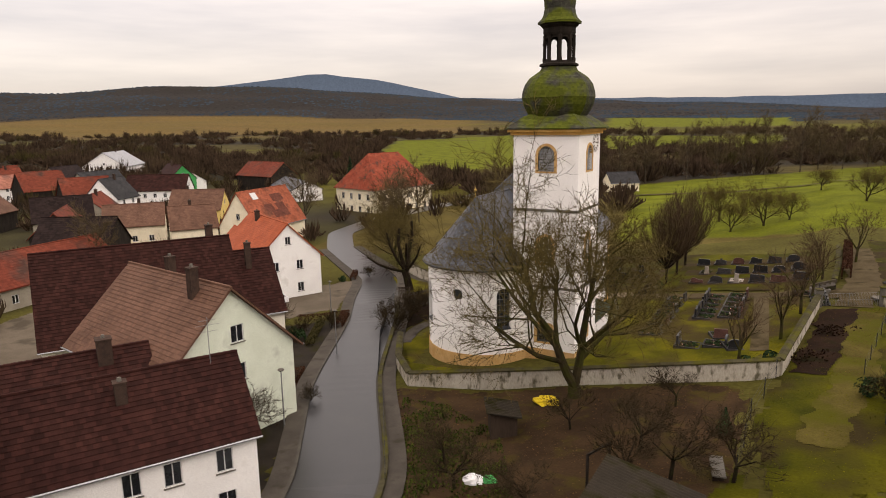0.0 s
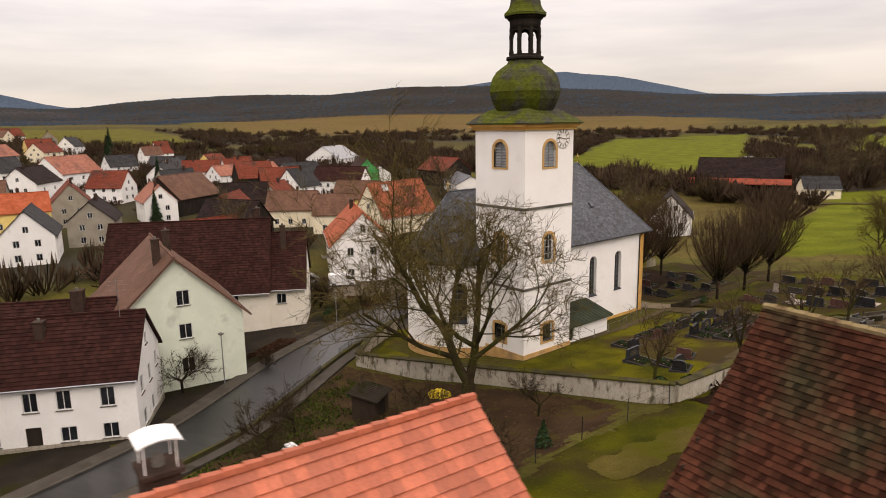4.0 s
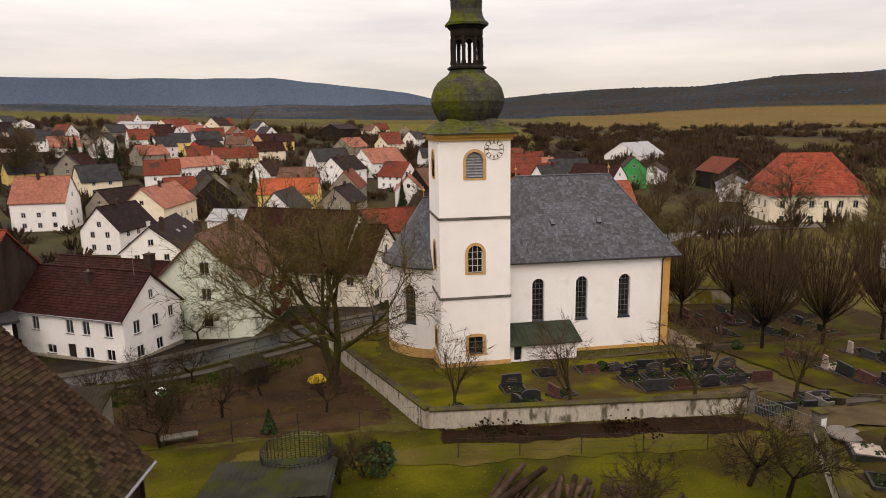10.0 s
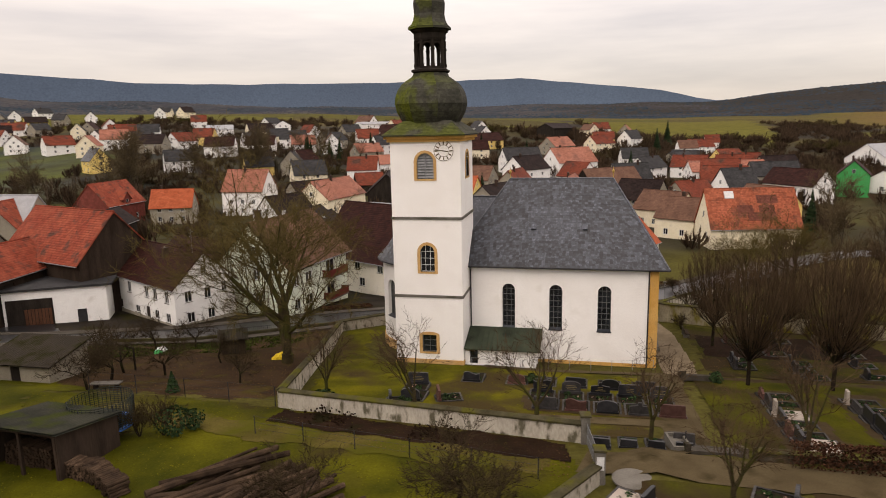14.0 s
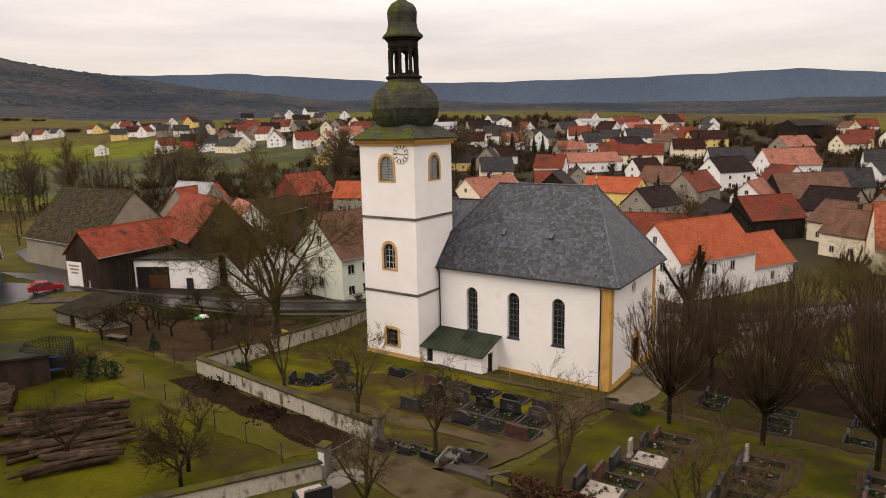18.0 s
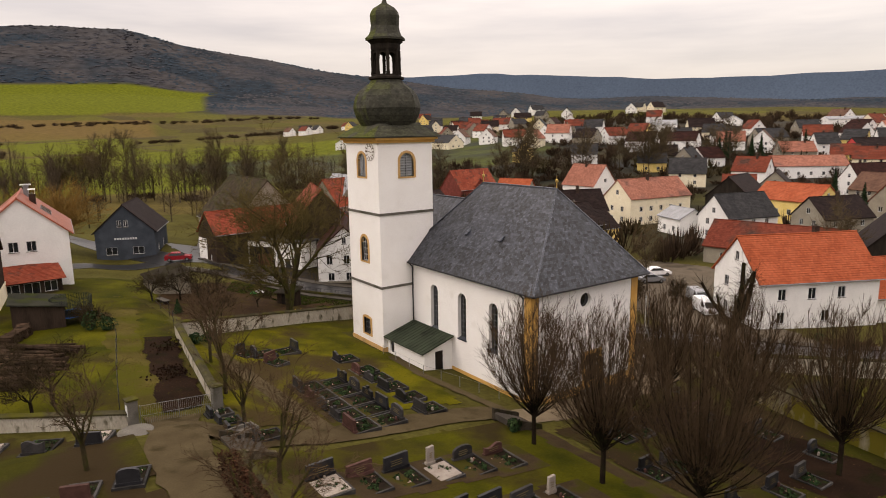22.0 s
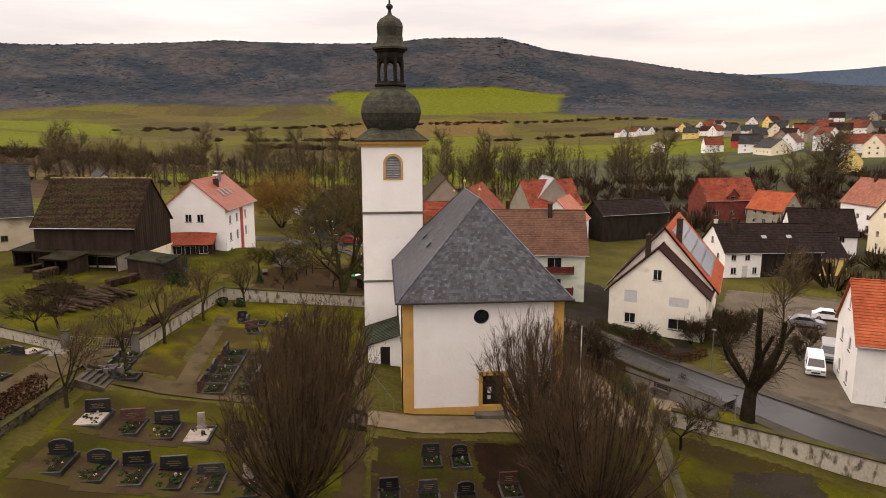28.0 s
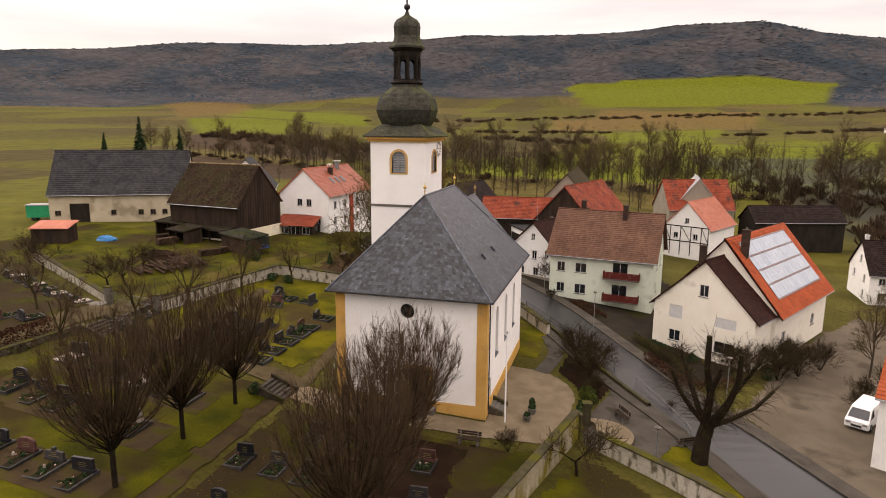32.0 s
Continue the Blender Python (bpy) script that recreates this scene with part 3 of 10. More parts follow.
def land_material():
    m = bpy.data.materials.new("land")
    m.use_nodes = True
    n, l = m.node_tree.nodes, m.node_tree.links
    b = n["Principled BSDF"]
    b.inputs["Roughness"].default_value = 0.95
    b.inputs["Specular IOR Level"].default_value = 0.04
    g = n.new("ShaderNodeNewGeometry")
    mp = n.new("ShaderNodeMapping")
    mp.inputs["Scale"].default_value = (0.009, 0.0045, 0.0)
    mp.inputs["Rotation"].default_value = (0, 0, radians(32))
    l.new(g.outputs["Position"], mp.inputs["Vector"])
    vo = n.new("ShaderNodeTexVoronoi")
    vo.inputs["Scale"].default_value = 1.0
    l.new(mp.outputs[0], vo.inputs["Vector"])
    sep = n.new("ShaderNodeSeparateColor")
    l.new(vo.outputs["Color"], sep.inputs[0])
    cr = n.new("ShaderNodeValToRGB")
    cr.color_ramp.interpolation = "CONSTANT"
    stops = ((0.0, (0.0665, 0.0600, 0.0120)), (0.22, (0.0790, 0.0620, 0.0190)), (0.36, (0.0770, 0.0740, 0.0125)), (0.52, (0.0620, 0.0500, 0.0170)), (0.66, (0.0600, 0.0540, 0.0135)), (0.8, (0.0540, 0.0445, 0.0160)))
    el = cr.color_ramp.elements
    el[0].position, el[0].color = stops[0][0], (*stops[0][1], 1)
    el[1].position, el[1].color = stops[1][0], (*stops[1][1], 1)
    for p, c in stops[2:]:
        el.new(p).color = (*c, 1)
    l.new(sep.outputs[0], cr.inputs[0])
    nz = n.new("ShaderNodeTexNoise")
    nz.inputs["Scale"].default_value, nz.inputs["Detail"].default_value = 0.12, 6
    l.new(g.outputs["Position"], nz.inputs["Vector"])
    n2 = n.new("ShaderNodeTexNoise")
    n2.inputs["Scale"].default_value, n2.inputs["Detail"].default_value = 2.5, 5
    l.new(g.outputs["Position"], n2.inputs["Vector"])
    mu = n.new("ShaderNodeMix")
    mu.data_type, mu.blend_type = "RGBA", "MULTIPLY"
    mu.inputs["Factor"].default_value = 0.8
    base = cr.outputs[0]
    for name, c in (("meadow", (0.088, 0.100, 0.007)), ("stubble", (0.110, 0.072, 0.024)), ("plough", (0.046, 0.030, 0.018)), ("olive", (0.085, 0.078, 0.012))):
        mark = n.new("ShaderNodeAttribute")
        mark.attribute_name = name
        over = n.new("ShaderNodeMix")
        over.data_type = "RGBA"
        over.inputs["B"].default_value = (*c, 1)
        l.new(mark.outputs["Fac"], over.inputs["Factor"])
        l.new(base, over.inputs["A"])
        base = over.outputs["Result"]
    l.new(base, mu.inputs["A"])
    r1 = n.new("ShaderNodeValToRGB")
    r1.color_ramp.elements[0].position, r1.color_ramp.elements[0].color = 0.3, (0.6, 0.58, 0.52, 1)
    r1.color_ramp.elements[1].position, r1.color_ramp.elements[1].color = 0.7, (1.25, 1.25, 1.2, 1)
    l.new(nz.outputs["Fac"], r1.inputs[0])
    l.new(r1.outputs[0], mu.inputs["B"])
    mu2 = n.new("ShaderNodeMix")
    mu2.data_type, mu2.blend_type = "RGBA", "MULTIPLY"
    mu2.inputs["Factor"].default_value = 0.7
    r2 = n.new("ShaderNodeValToRGB")
    r2.color_ramp.elements[0].position, r2.color_ramp.elements[0].color = 0.3, (0.65, 0.65, 0.6, 1)
    r2.color_ramp.elements[1].position, r2.color_ramp.elements[1].color = 0.7, (1.3, 1.3, 1.25, 1)
    l.new(n2.outputs["Fac"], r2.inputs[0])
    l.new(mu.outputs["Result"], mu2.inputs["A"])
    l.new(r2.outputs[0], mu2.inputs["B"])
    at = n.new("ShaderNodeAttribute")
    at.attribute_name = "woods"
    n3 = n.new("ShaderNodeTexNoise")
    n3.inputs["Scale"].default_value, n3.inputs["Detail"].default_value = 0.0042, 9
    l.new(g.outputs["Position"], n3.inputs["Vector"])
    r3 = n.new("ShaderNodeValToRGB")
    # woods colours lean to blue-grey: distance haze put into the base colour
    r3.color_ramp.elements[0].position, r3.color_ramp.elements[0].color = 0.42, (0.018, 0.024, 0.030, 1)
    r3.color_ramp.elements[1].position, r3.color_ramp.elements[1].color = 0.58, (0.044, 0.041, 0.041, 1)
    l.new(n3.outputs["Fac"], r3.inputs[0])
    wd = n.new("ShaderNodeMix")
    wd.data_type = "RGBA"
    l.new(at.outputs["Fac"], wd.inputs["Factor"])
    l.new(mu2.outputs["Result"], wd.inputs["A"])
    # northern woods mixed darker and browner, without that haze tint
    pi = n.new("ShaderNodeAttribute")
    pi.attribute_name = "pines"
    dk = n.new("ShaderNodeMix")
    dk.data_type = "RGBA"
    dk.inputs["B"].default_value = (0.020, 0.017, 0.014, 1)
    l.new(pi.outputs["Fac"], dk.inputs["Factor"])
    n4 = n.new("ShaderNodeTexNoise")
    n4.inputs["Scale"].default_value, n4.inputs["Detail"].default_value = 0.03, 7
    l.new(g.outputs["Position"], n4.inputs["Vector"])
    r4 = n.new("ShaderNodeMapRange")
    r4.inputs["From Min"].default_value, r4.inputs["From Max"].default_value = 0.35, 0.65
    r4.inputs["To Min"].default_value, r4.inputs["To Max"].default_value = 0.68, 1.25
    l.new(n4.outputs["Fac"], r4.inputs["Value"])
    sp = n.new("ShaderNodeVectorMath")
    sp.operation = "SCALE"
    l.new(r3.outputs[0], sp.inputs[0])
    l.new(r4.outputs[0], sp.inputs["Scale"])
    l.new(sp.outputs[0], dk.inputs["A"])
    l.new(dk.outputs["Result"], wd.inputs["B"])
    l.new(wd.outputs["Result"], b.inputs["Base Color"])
    bp = n.new("ShaderNodeBump")
    bp.inputs["Strength"].default_value, bp.inputs["Distance"].default_value = 0.5, 0.12
    l.new(n2.outputs["Fac"], bp.inputs["Height"])
    l.new(bp.outputs[0], b.inputs["Normal"])
    return m


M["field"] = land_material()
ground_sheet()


def ribbon(line, w0, w1, lift, step=1.5):
    """A strip along a line of (x, y) that lies on the ground, from w0 to w1 to its left."""
    pts = []
    for (ax, ay), (bx, by) in zip(line, line[1:]):
        k = max(1, round(math.hypot(bx - ax, by - ay) / step))
        pts += [(ax + (bx - ax) * i / k, ay + (by - ay) * i / k) for i in range(k)]
    pts.append(line[-1])
    for _ in range(6):
        pts = [pts[0]] + [tuple((a[i] + 2 * b[i] + c[i]) / 4 for i in (0, 1)) for a, b, c in zip(pts, pts[1:], pts[2:])] + [pts[-1]]
    rows = []
    for i, p in enumerate(pts):
        a, b = pts[max(0, i - 1)], pts[min(len(pts) - 1, i + 1)]
        d = math.hypot(b[0] - a[0], b[1] - a[1])
        nx, ny = -(b[1] - a[1]) / d, (b[0] - a[0]) / d
        rows.append([(p[0] + nx * w, p[1] + ny * w, ground(p[0] + nx * w, p[1] + ny * w)) for w in (w0, w1)])
    geo = Geo()
    for (l0, r0), (l1, r1) in zip(rows, rows[1:]):
        up = lambda q, dz: (q[0], q[1], q[2] + dz)  # noqa: E731
        geo.poly([up(l0, lift), up(r0, lift), up(r1, lift), up(l1, lift)])
        geo.poly([up(l0, -0.6), up(l0, lift), up(l1, lift), up(l1, -0.6)])
        geo.poly([up(r0, lift), up(r0, -0.6), up(r1, -0.6), up(r1, lift)])
    return geo


def patch(name, poly, lift, material, label, category="ground", step=0.4, fray=0.5):
    """A sheet on the ground inside an outline, with a slightly frayed edge."""
    geo, at = Geo(), {}
    xs, ys = [p[0] for p in poly], [p[1] for p in poly]
    nx, ny = int((max(xs) - min(xs)) / step) + 1, int((max(ys) - min(ys)) / step) + 1
    for i in range(nx):
        for j in range(ny):
            x, y = min(xs) + (i + 0.5) * step, min(ys) + (j + 0.5) * step
            f = fray * noise.noise((x * 0.7, y * 0.7, 1.5))
            if inside(x + f, y - f, poly):
                ids = []
                for a, b in ((i, j), (i + 1, j), (i + 1, j + 1), (i, j + 1)):
                    if (a, b) not in at:
                        px, py = min(xs) + a * step, min(ys) + b * step
                        at[a, b] = len(geo.v)
                        geo.v.append((px, py, ground(px, py) + lift))
                    ids.append(at[a, b])
                geo.f.append(tuple(ids))
    return solo(name, geo, material, label, category, "structure")


def drape(line, width, lift, edge=0.0):
    """A path that follows the ground across its width too."""
    pts = []
    for (ax, ay), (bx, by) in zip(line, line[1:]):
        k = max(1, round(math.hypot(bx - ax, by - ay) / 1.0))
        pts += [(ax + (bx - ax) * i / k, ay + (by - ay) * i / k) for i in range(k)]
    pts.append(line[-1])
    for _ in range(3):
        pts = [pts[0]] + [tuple((a[i] + 2 * b[i] + c[i]) / 4 for i in (0, 1)) for a, b, c in zip(pts, pts[1:], pts[2:])] + [pts[-1]]
    geo, prev = Geo(), None
    for i, p in enumerate(pts):
        a, b = pts[max(0, i - 1)], pts[min(len(pts) - 1, i + 1)]
        d = math.hypot(b[0] - a[0], b[1] - a[1])
        nx, ny = -(b[1] - a[1]) / d, (b[0] - a[0]) / d
        row = []
        for w in (-0.5, -0.17, 0.17, 0.5):
            ww = width * w + edge * noise.noise((p[0], p[1], w))
            x, y = p[0] + nx * ww, p[1] + ny * ww
            row.append((x, y, ground(x, y) + lift))
        if prev:
            for q in range(3):
                geo.poly([prev[q], row[q], row[q + 1], prev[q + 1]])
        prev = row
    return geo

# ---- the church ----
church = thing("church", Matrix.Translation((0, 0, 0)), "white village church with slate roof, ochre corners and onion-domed tower", "church")
TX0, TX1, TY0, TY1 = -20.77, -14.77, 52.46, 58.66
TCX, TCY = (TX0 + TX1) / 2, (TY0 + TY1) / 2
NX0, NX1, NY0, NY1 = -30.8, -18.25, 57.6, 75.45
EAVE, RIDGE = 9.34, 16.76

# tower
geo = Geo()
W_UP = (2.35, 3.85, 17.55, 19.75, 1.0)
W_MID = (2.45, 3.75, 9.35, 11.75, 1.0)
W_LOW = (2.45, 3.75, 1.95, 3.55)
south = [W_UP, W_MID, W_LOW]
wall_face(geo, (TX1, TY0, 0), (0, 1, 0), 6.2, 20.8, south, depth=0.3, v0=-1)
wall_face(geo, (TX1, TY1, 0), (-1, 0, 0), 6.0, 20.8, [W_UP], depth=0.3, v0=-1)
wall_face(geo, (TX0, TY1, 0), (0, -1, 0), 6.2, 20.8, [W_UP], depth=0.3, v0=-1)
wall_face(geo, (TX0, TY0, 0), (1, 0, 0), 6.0, 20.8, south, depth=0.3, v0=-1)
tower = part("tower", geo, M["plaster"], church)


def square_band(half_x, half_y, z0, z1):
    g = Geo()
    g.box(TCX - half_x, TCX + half_x, TCY - half_y, TCY + half_y, z0, z1)
    return g


for z in (14.02, 7.02):
    part("string_course", square_band(3.09, 3.19, z, z + 0.22), M["concrete"], tower)
part("plinth", square_band(3.07, 3.17, -1, 1.25), M["sandstone"], tower)
part("cornice", square_band(3.2, 3.3, 20.72, 20.98), M["ochre"], tower)
part("cornice", square_band(3.42, 3.52, 20.98, 21.2), M["ochre"], tower)


def ring_roof(prof, c, k=4, turn=math.pi / 4, sq=1.0):
    g = Geo()
    g.lathe(prof, k, c, turn)
    return g


part("skirt_roof", ring_roof(((5.15, 21.2), (5.15, 21.3), (4.3, 21.75), (3.2, 22.35), (2.9, 22.5)), (TCX, TCY, 0)), M["mossy"], tower)
geo = Geo()
for (r0, z0), (r1, z1) in (((5.18, 21.3), (4.32, 21.77)), ((4.32, 21.77), (3.22, 22.37))):
    for i in range(4):
        a0, a1 = math.pi / 4 + i * math.pi / 2, math.pi / 4 + (i + 1) * math.pi / 2
        p = lambda r, a, z: (TCX + r * math.cos(a), TCY + r * math.sin(a), z)  # noqa: E731
        geo.tiles(p(r0, a0, z0), p(r0, a1, z0), p(r1, a1, z1), p(r1, a0, z1), 0.26, 0.2, 0.02)
part("shingling", geo, M["mossy"], tower, kind="stuff")
DOME = ((2.55, 22.3), (2.85, 22.75), (3.12, 23.3), (3.27, 23.95), (3.2, 24.5), (3.0, 25.1), (2.6, 25.65), (2.1, 26.0), (1.65, 26.3), (1.5, 26.62))
geo = Geo()
for (r0, z0), (r1, z1) in zip(DOME, DOME[1:]):
    for i in range(8):
        a0, a1 = math.pi / 8 + i * math.pi / 4, math.pi / 8 + (i + 1) * math.pi / 4
        p = lambda r, a, z: (TCX + r * math.cos(a), TCY + r * math.sin(a), z)  # noqa: E731
        geo.tiles(p(r0, a0, z0), p(r0, a1, z0), p(r1, a1, z1), p(r1, a0, z1), 0.24, 0.17, 0.02, 0.006)
g2 = Geo()
g2.lathe([(r - 0.03, z) for r, z in DOME], 8, (TCX, TCY, 0), math.pi / 8)
dome = part("dome", g2, M["mossy"], tower)
part("shingling", geo, M["mossy"], dome, kind="stuff")
# lantern: eight posts with arches between two rings, and a small bell roof on top
g2 = Geo()
g2.lathe(((1.55, 26.6), (1.72, 26.7), (1.72, 26.85), (1.45, 26.95), (1.42, 27.12)), 8, (TCX, TCY, 0), math.pi / 8)
lantern = part("lantern", g2, M["darkwood"], tower)
for i in range(8):
    a = math.pi / 8 + i * math.pi / 4
    g2 = Geo()
    g2.tube((TCX + 1.27 * math.cos(a), TCY + 1.27 * math.sin(a), 27.1), (TCX + 1.27 * math.cos(a), TCY + 1.27 * math.sin(a), 29.3), 0.16, 0.16, 8)
    for z0, z1, r in ((27.1, 27.35, 0.2), (28.42, 28.5, 0.17), (28.5, 28.62, 0.2)):
        g2.tube((TCX + 1.27 * math.cos(a), TCY + 1.27 * math.sin(a), z0), (TCX + 1.27 * math.cos(a), TCY + 1.27 * math.sin(a), z1), r, r, 8)
    part("post", g2, M["darkwood"], lantern)
    b = a + math.pi / 4
    p0, p1 = Vector((TCX + 1.25 * math.cos(a), TCY + 1.25 * math.sin(a), 0)), Vector((TCX + 1.25 * math.cos(b), TCY + 1.25 * math.sin(b), 0))
    g2 = Geo()
    prev = None
    for j in range(9):
        s = j / 8
        q = p0.lerp(p1, s)
        low = 28.55 + 0.55 * math.sin(math.pi * s) ** 0.6
        cur = ((q.x, q.y, low), (q.x, q.y, 29.4), (TCX + (q.x - TCX) * 0.84, TCY + (q.y - TCY) * 0.84, low), (TCX + (q.x - TCX) * 0.84, TCY + (q.y - TCY) * 0.84, 29.4))
        if prev:
            g2.poly([prev[0], cur[0], cur[1], prev[1]])
            g2.poly([prev[2], prev[3], cur[3], cur[2]])
            g2.poly([prev[0], prev[2], cur[2], cur[0]])
        prev = cur
    part("arch", g2, M["darkwood"], lantern)
g2 = Geo()
g2.lathe(((1.35, 29.3), (1.42, 29.5), (1.42, 29.9), (1.65, 30.1), (1.65, 30.25)), 8, (TCX, TCY, 0), math.pi / 8)
part("entablature", g2, M["darkwood"], lantern)
CAP = ((1.92, 30.25), (1.92, 30.4), (1.55, 30.75), (1.4, 31.1), (1.34, 31.5), (1.38, 32.0), (1.4, 32.4), (1.3, 32.8), (1.05, 33.15), (0.6, 33.4), (0.3, 33.6), (0.2, 33.9))
geo = Geo()
for (r0, z0), (r1, z1) in zip(CAP[1:-2], CAP[2:-1]):
    for i in range(8):
        a0, a1 = math.pi / 8 + i * math.pi / 4, math.pi / 8 + (i + 1) * math.pi / 4
        p = lambda r, a, z: (TCX + r * math.cos(a), TCY + r * math.sin(a), z)  # noqa: E731
        geo.tiles(p(r0, a0, z0), p(r0, a1, z0), p(r1, a1, z1), p(r1, a0, z1), 0.25, 0.18, 0.02)
g2 = Geo()
g2.lathe([(r - 0.02, z) for r, z in CAP], 8, (TCX, TCY, 0), math.pi / 8)
cap = part("bell_roof", g2, M["mossy"], tower)
part("shingling", geo, M["mossy"], cap, kind="stuff")
g2 = Geo()
g2.lathe(((0.18, 33.85), (0.14, 34.1), (0.3, 34.25), (0.36, 34.42), (0.28, 34.6), (0.1, 34.72), (0.07, 35.4), (0.04, 36.2)), 8, (TCX, TCY, 0))
part("finial", g2, M["iron"], tower)


def arch_ring(w, h, rise, band):
    """The outline of a surround round an opening w by h with an arched head, in its own plane (x, z)."""
    r = w / 2
    pts_in = [(-r, 0)] + [(-r * math.cos(math.pi * i / 10), h - r * rise + r * rise * math.sin(math.pi * i / 10)) for i in range(11)] + [(r, 0)]
    ro = r + band
    pts_out = [(-ro, -band * 0.6)] + [(-ro * math.cos(math.pi * i / 10), h - r * rise + (r * rise + band) * math.sin(math.pi * i / 10)) for i in range(11)] + [(ro, -band * 0.6)]
    return pts_in, pts_out


def surround(w, h, rise, band, proud=0.05, back=0.12):
    g = Geo()
    pi, po = arch_ring(w, h, rise, band)
    k = len(pi)
    ring = list(range(k)) + [0]
    for a, b in zip(ring, ring[1:]):
        i0, i1, o0, o1 = pi[a], pi[b], po[a], po[b]
        g.poly([(i0[0], -proud, i0[1]), (o0[0], -proud, o0[1]), (o1[0], -proud, o1[1]), (i1[0], -proud, i1[1])])
        g.poly([(o0[0], -proud, o0[1]), (o0[0], 0.01, o0[1]), (o1[0], 0.01, o1[1]), (o1[0], -proud, o1[1])])
        g.poly([(i0[0], -proud, i0[1]), (i1[0], -proud, i1[1]), (i1[0], back, i1[1]), (i0[0], back, i0[1])])
    return g


def arch_pane(w, h, rise, y):
    g = Geo()
    pi, _ = arch_ring(w, h, rise, 0.1)
    g.poly([(x, y, z) for x, z in pi])
    return g


def bars(w, h, rise, nx, nz, y, t=0.04):
    """Glazing bars of an arched window."""
    g = Geo()
    r = w / 2
    top = lambda x: h - r * rise + r * rise * math.sqrt(max(0.0, 1 - (x / r) ** 2))  # noqa: E731
    for i in range(1, nx):
        x = -r + w * i / nx
        g.box(x - t / 2, x + t / 2, y - 0.03, y + 0.02, 0, top(x) - 0.01)
    for j in range(1, nz):
        z = h * j / nz
        half = r if z < h - r * rise else r * math.sqrt(max(0.0, 1 - ((z - (h - r * rise)) / (r * rise)) ** 2))
        g.box(-half, half, y - 0.035, y + 0.02, z - t / 2, z + t / 2)
    g.box(-r, -r + 0.06, y - 0.03, y + 0.02, 0, h - r * rise)
    g.box(r - 0.06, r, y - 0.03, y + 0.02, 0, h - r * rise)
    g.box(-r, r, y - 0.03, y + 0.02, 0, 0.06)
    return g


def church_window(x, y, z, rz, w, h, rise, band=0.0, louvre=False, grid=(2, 6), sill=True, barmat="frame", depth=0.24):
    m = pose(x, y, z, 0, 0, rz)
    pane = part("window", arch_pane(w, h, rise, depth), M["louvre"] if louvre else M["glass"], church, m=m)
    if band:
        part("surround", surround(w, h, rise, band, back=depth), M["sandstone"], pane, "ochre sandstone surround")
    if louvre:
        g = Geo()
        k = 9
        for i in range(k):
            zz = h * (i + 0.4) / k
            half = w / 2 - 0.02 if zz < h - w / 2 * rise else max(0.1, w / 2 * math.sqrt(max(0.05, 1 - ((zz - h + w / 2 * rise) / (w / 2 * rise)) ** 2)) - 0.03)
            g.poly([(-half, depth - 0.12, zz), (half, depth - 0.12, zz), (half, depth - 0.01, zz + 0.14), (-half, depth - 0.01, zz + 0.14)])
        g.box(-0.03, 0.03, depth - 0.14, depth, 0, h - 0.04)
        part("louvre_panel", g, M["louvre"], pane, "weathered grey louvres")
    else:
        part("glazing_grid", bars(w, h, rise, *grid, depth), M[barmat], pane)
    if sill:
        g = Geo()
        g.box(-w / 2 - 0.06, w / 2 + 0.06, -0.07, depth, -0.1, 0.0)
        g.poly([(-w / 2 - 0.06, -0.07, 0.0), (w / 2 + 0.06, -0.07, 0.0), (w / 2 + 0.06, depth - 0.01, 0.14), (-w / 2 - 0.06, depth - 0.01, 0.14)])
        part("sill", g, M["slate"], pane)


M["leadbar"] = surf("lead_glazing_bars", (0.10, 0.10, 0.10), (0.15, 0.15, 0.148), 2.0, 0.6, 0.0)
M["louvre"] = surf("louvre_wood", (0.21, 0.217, 0.224), (0.28, 0.287, 0.294), 2.0, 0.8, 0.2, 20)
MX, MY = (TX0 + TX1) / 2, (TY0 + TY1) / 2
church_window(TX1, TY0 + 3.1, 17.55, 90, 1.5, 2.2, 1.0, 0.24, True, sill=False)
church_window(TX1 - 3.1, TY1, 17.55, 180, 1.5, 2.2, 1.0, 0.24, True, sill=False)
church_window(TX0, TY1 - 3.1, 17.55, 270, 1.5, 2.2, 1.0, 0.24, True, sill=False)
church_window(TX0 + 3.1, TY0, 17.55, 0, 1.5, 2.2, 1.0, 0.24, True, sill=False)
church_window(TX1, TY0 + 3.1, 9.35, 90, 1.3, 2.4, 1.0, 0.26, grid=(3, 4), sill=False)
church_window(TX0 + 3.1, TY0, 9.35, 0, 1.3, 2.4, 1.0, 0.26, grid=(3, 4), sill=False)
church_window(TX1, TY0 + 3.1, 1.95, 90, 1.3, 1.6, 0.02, 0.28, grid=(2, 3), sill=False, barmat="leadbar")
church_window(TX0 + 3.1, TY0, 1.95, 0, 1.3, 1.6, 0.02, 0.28, grid=(2, 3), sill=False, barmat="leadbar")


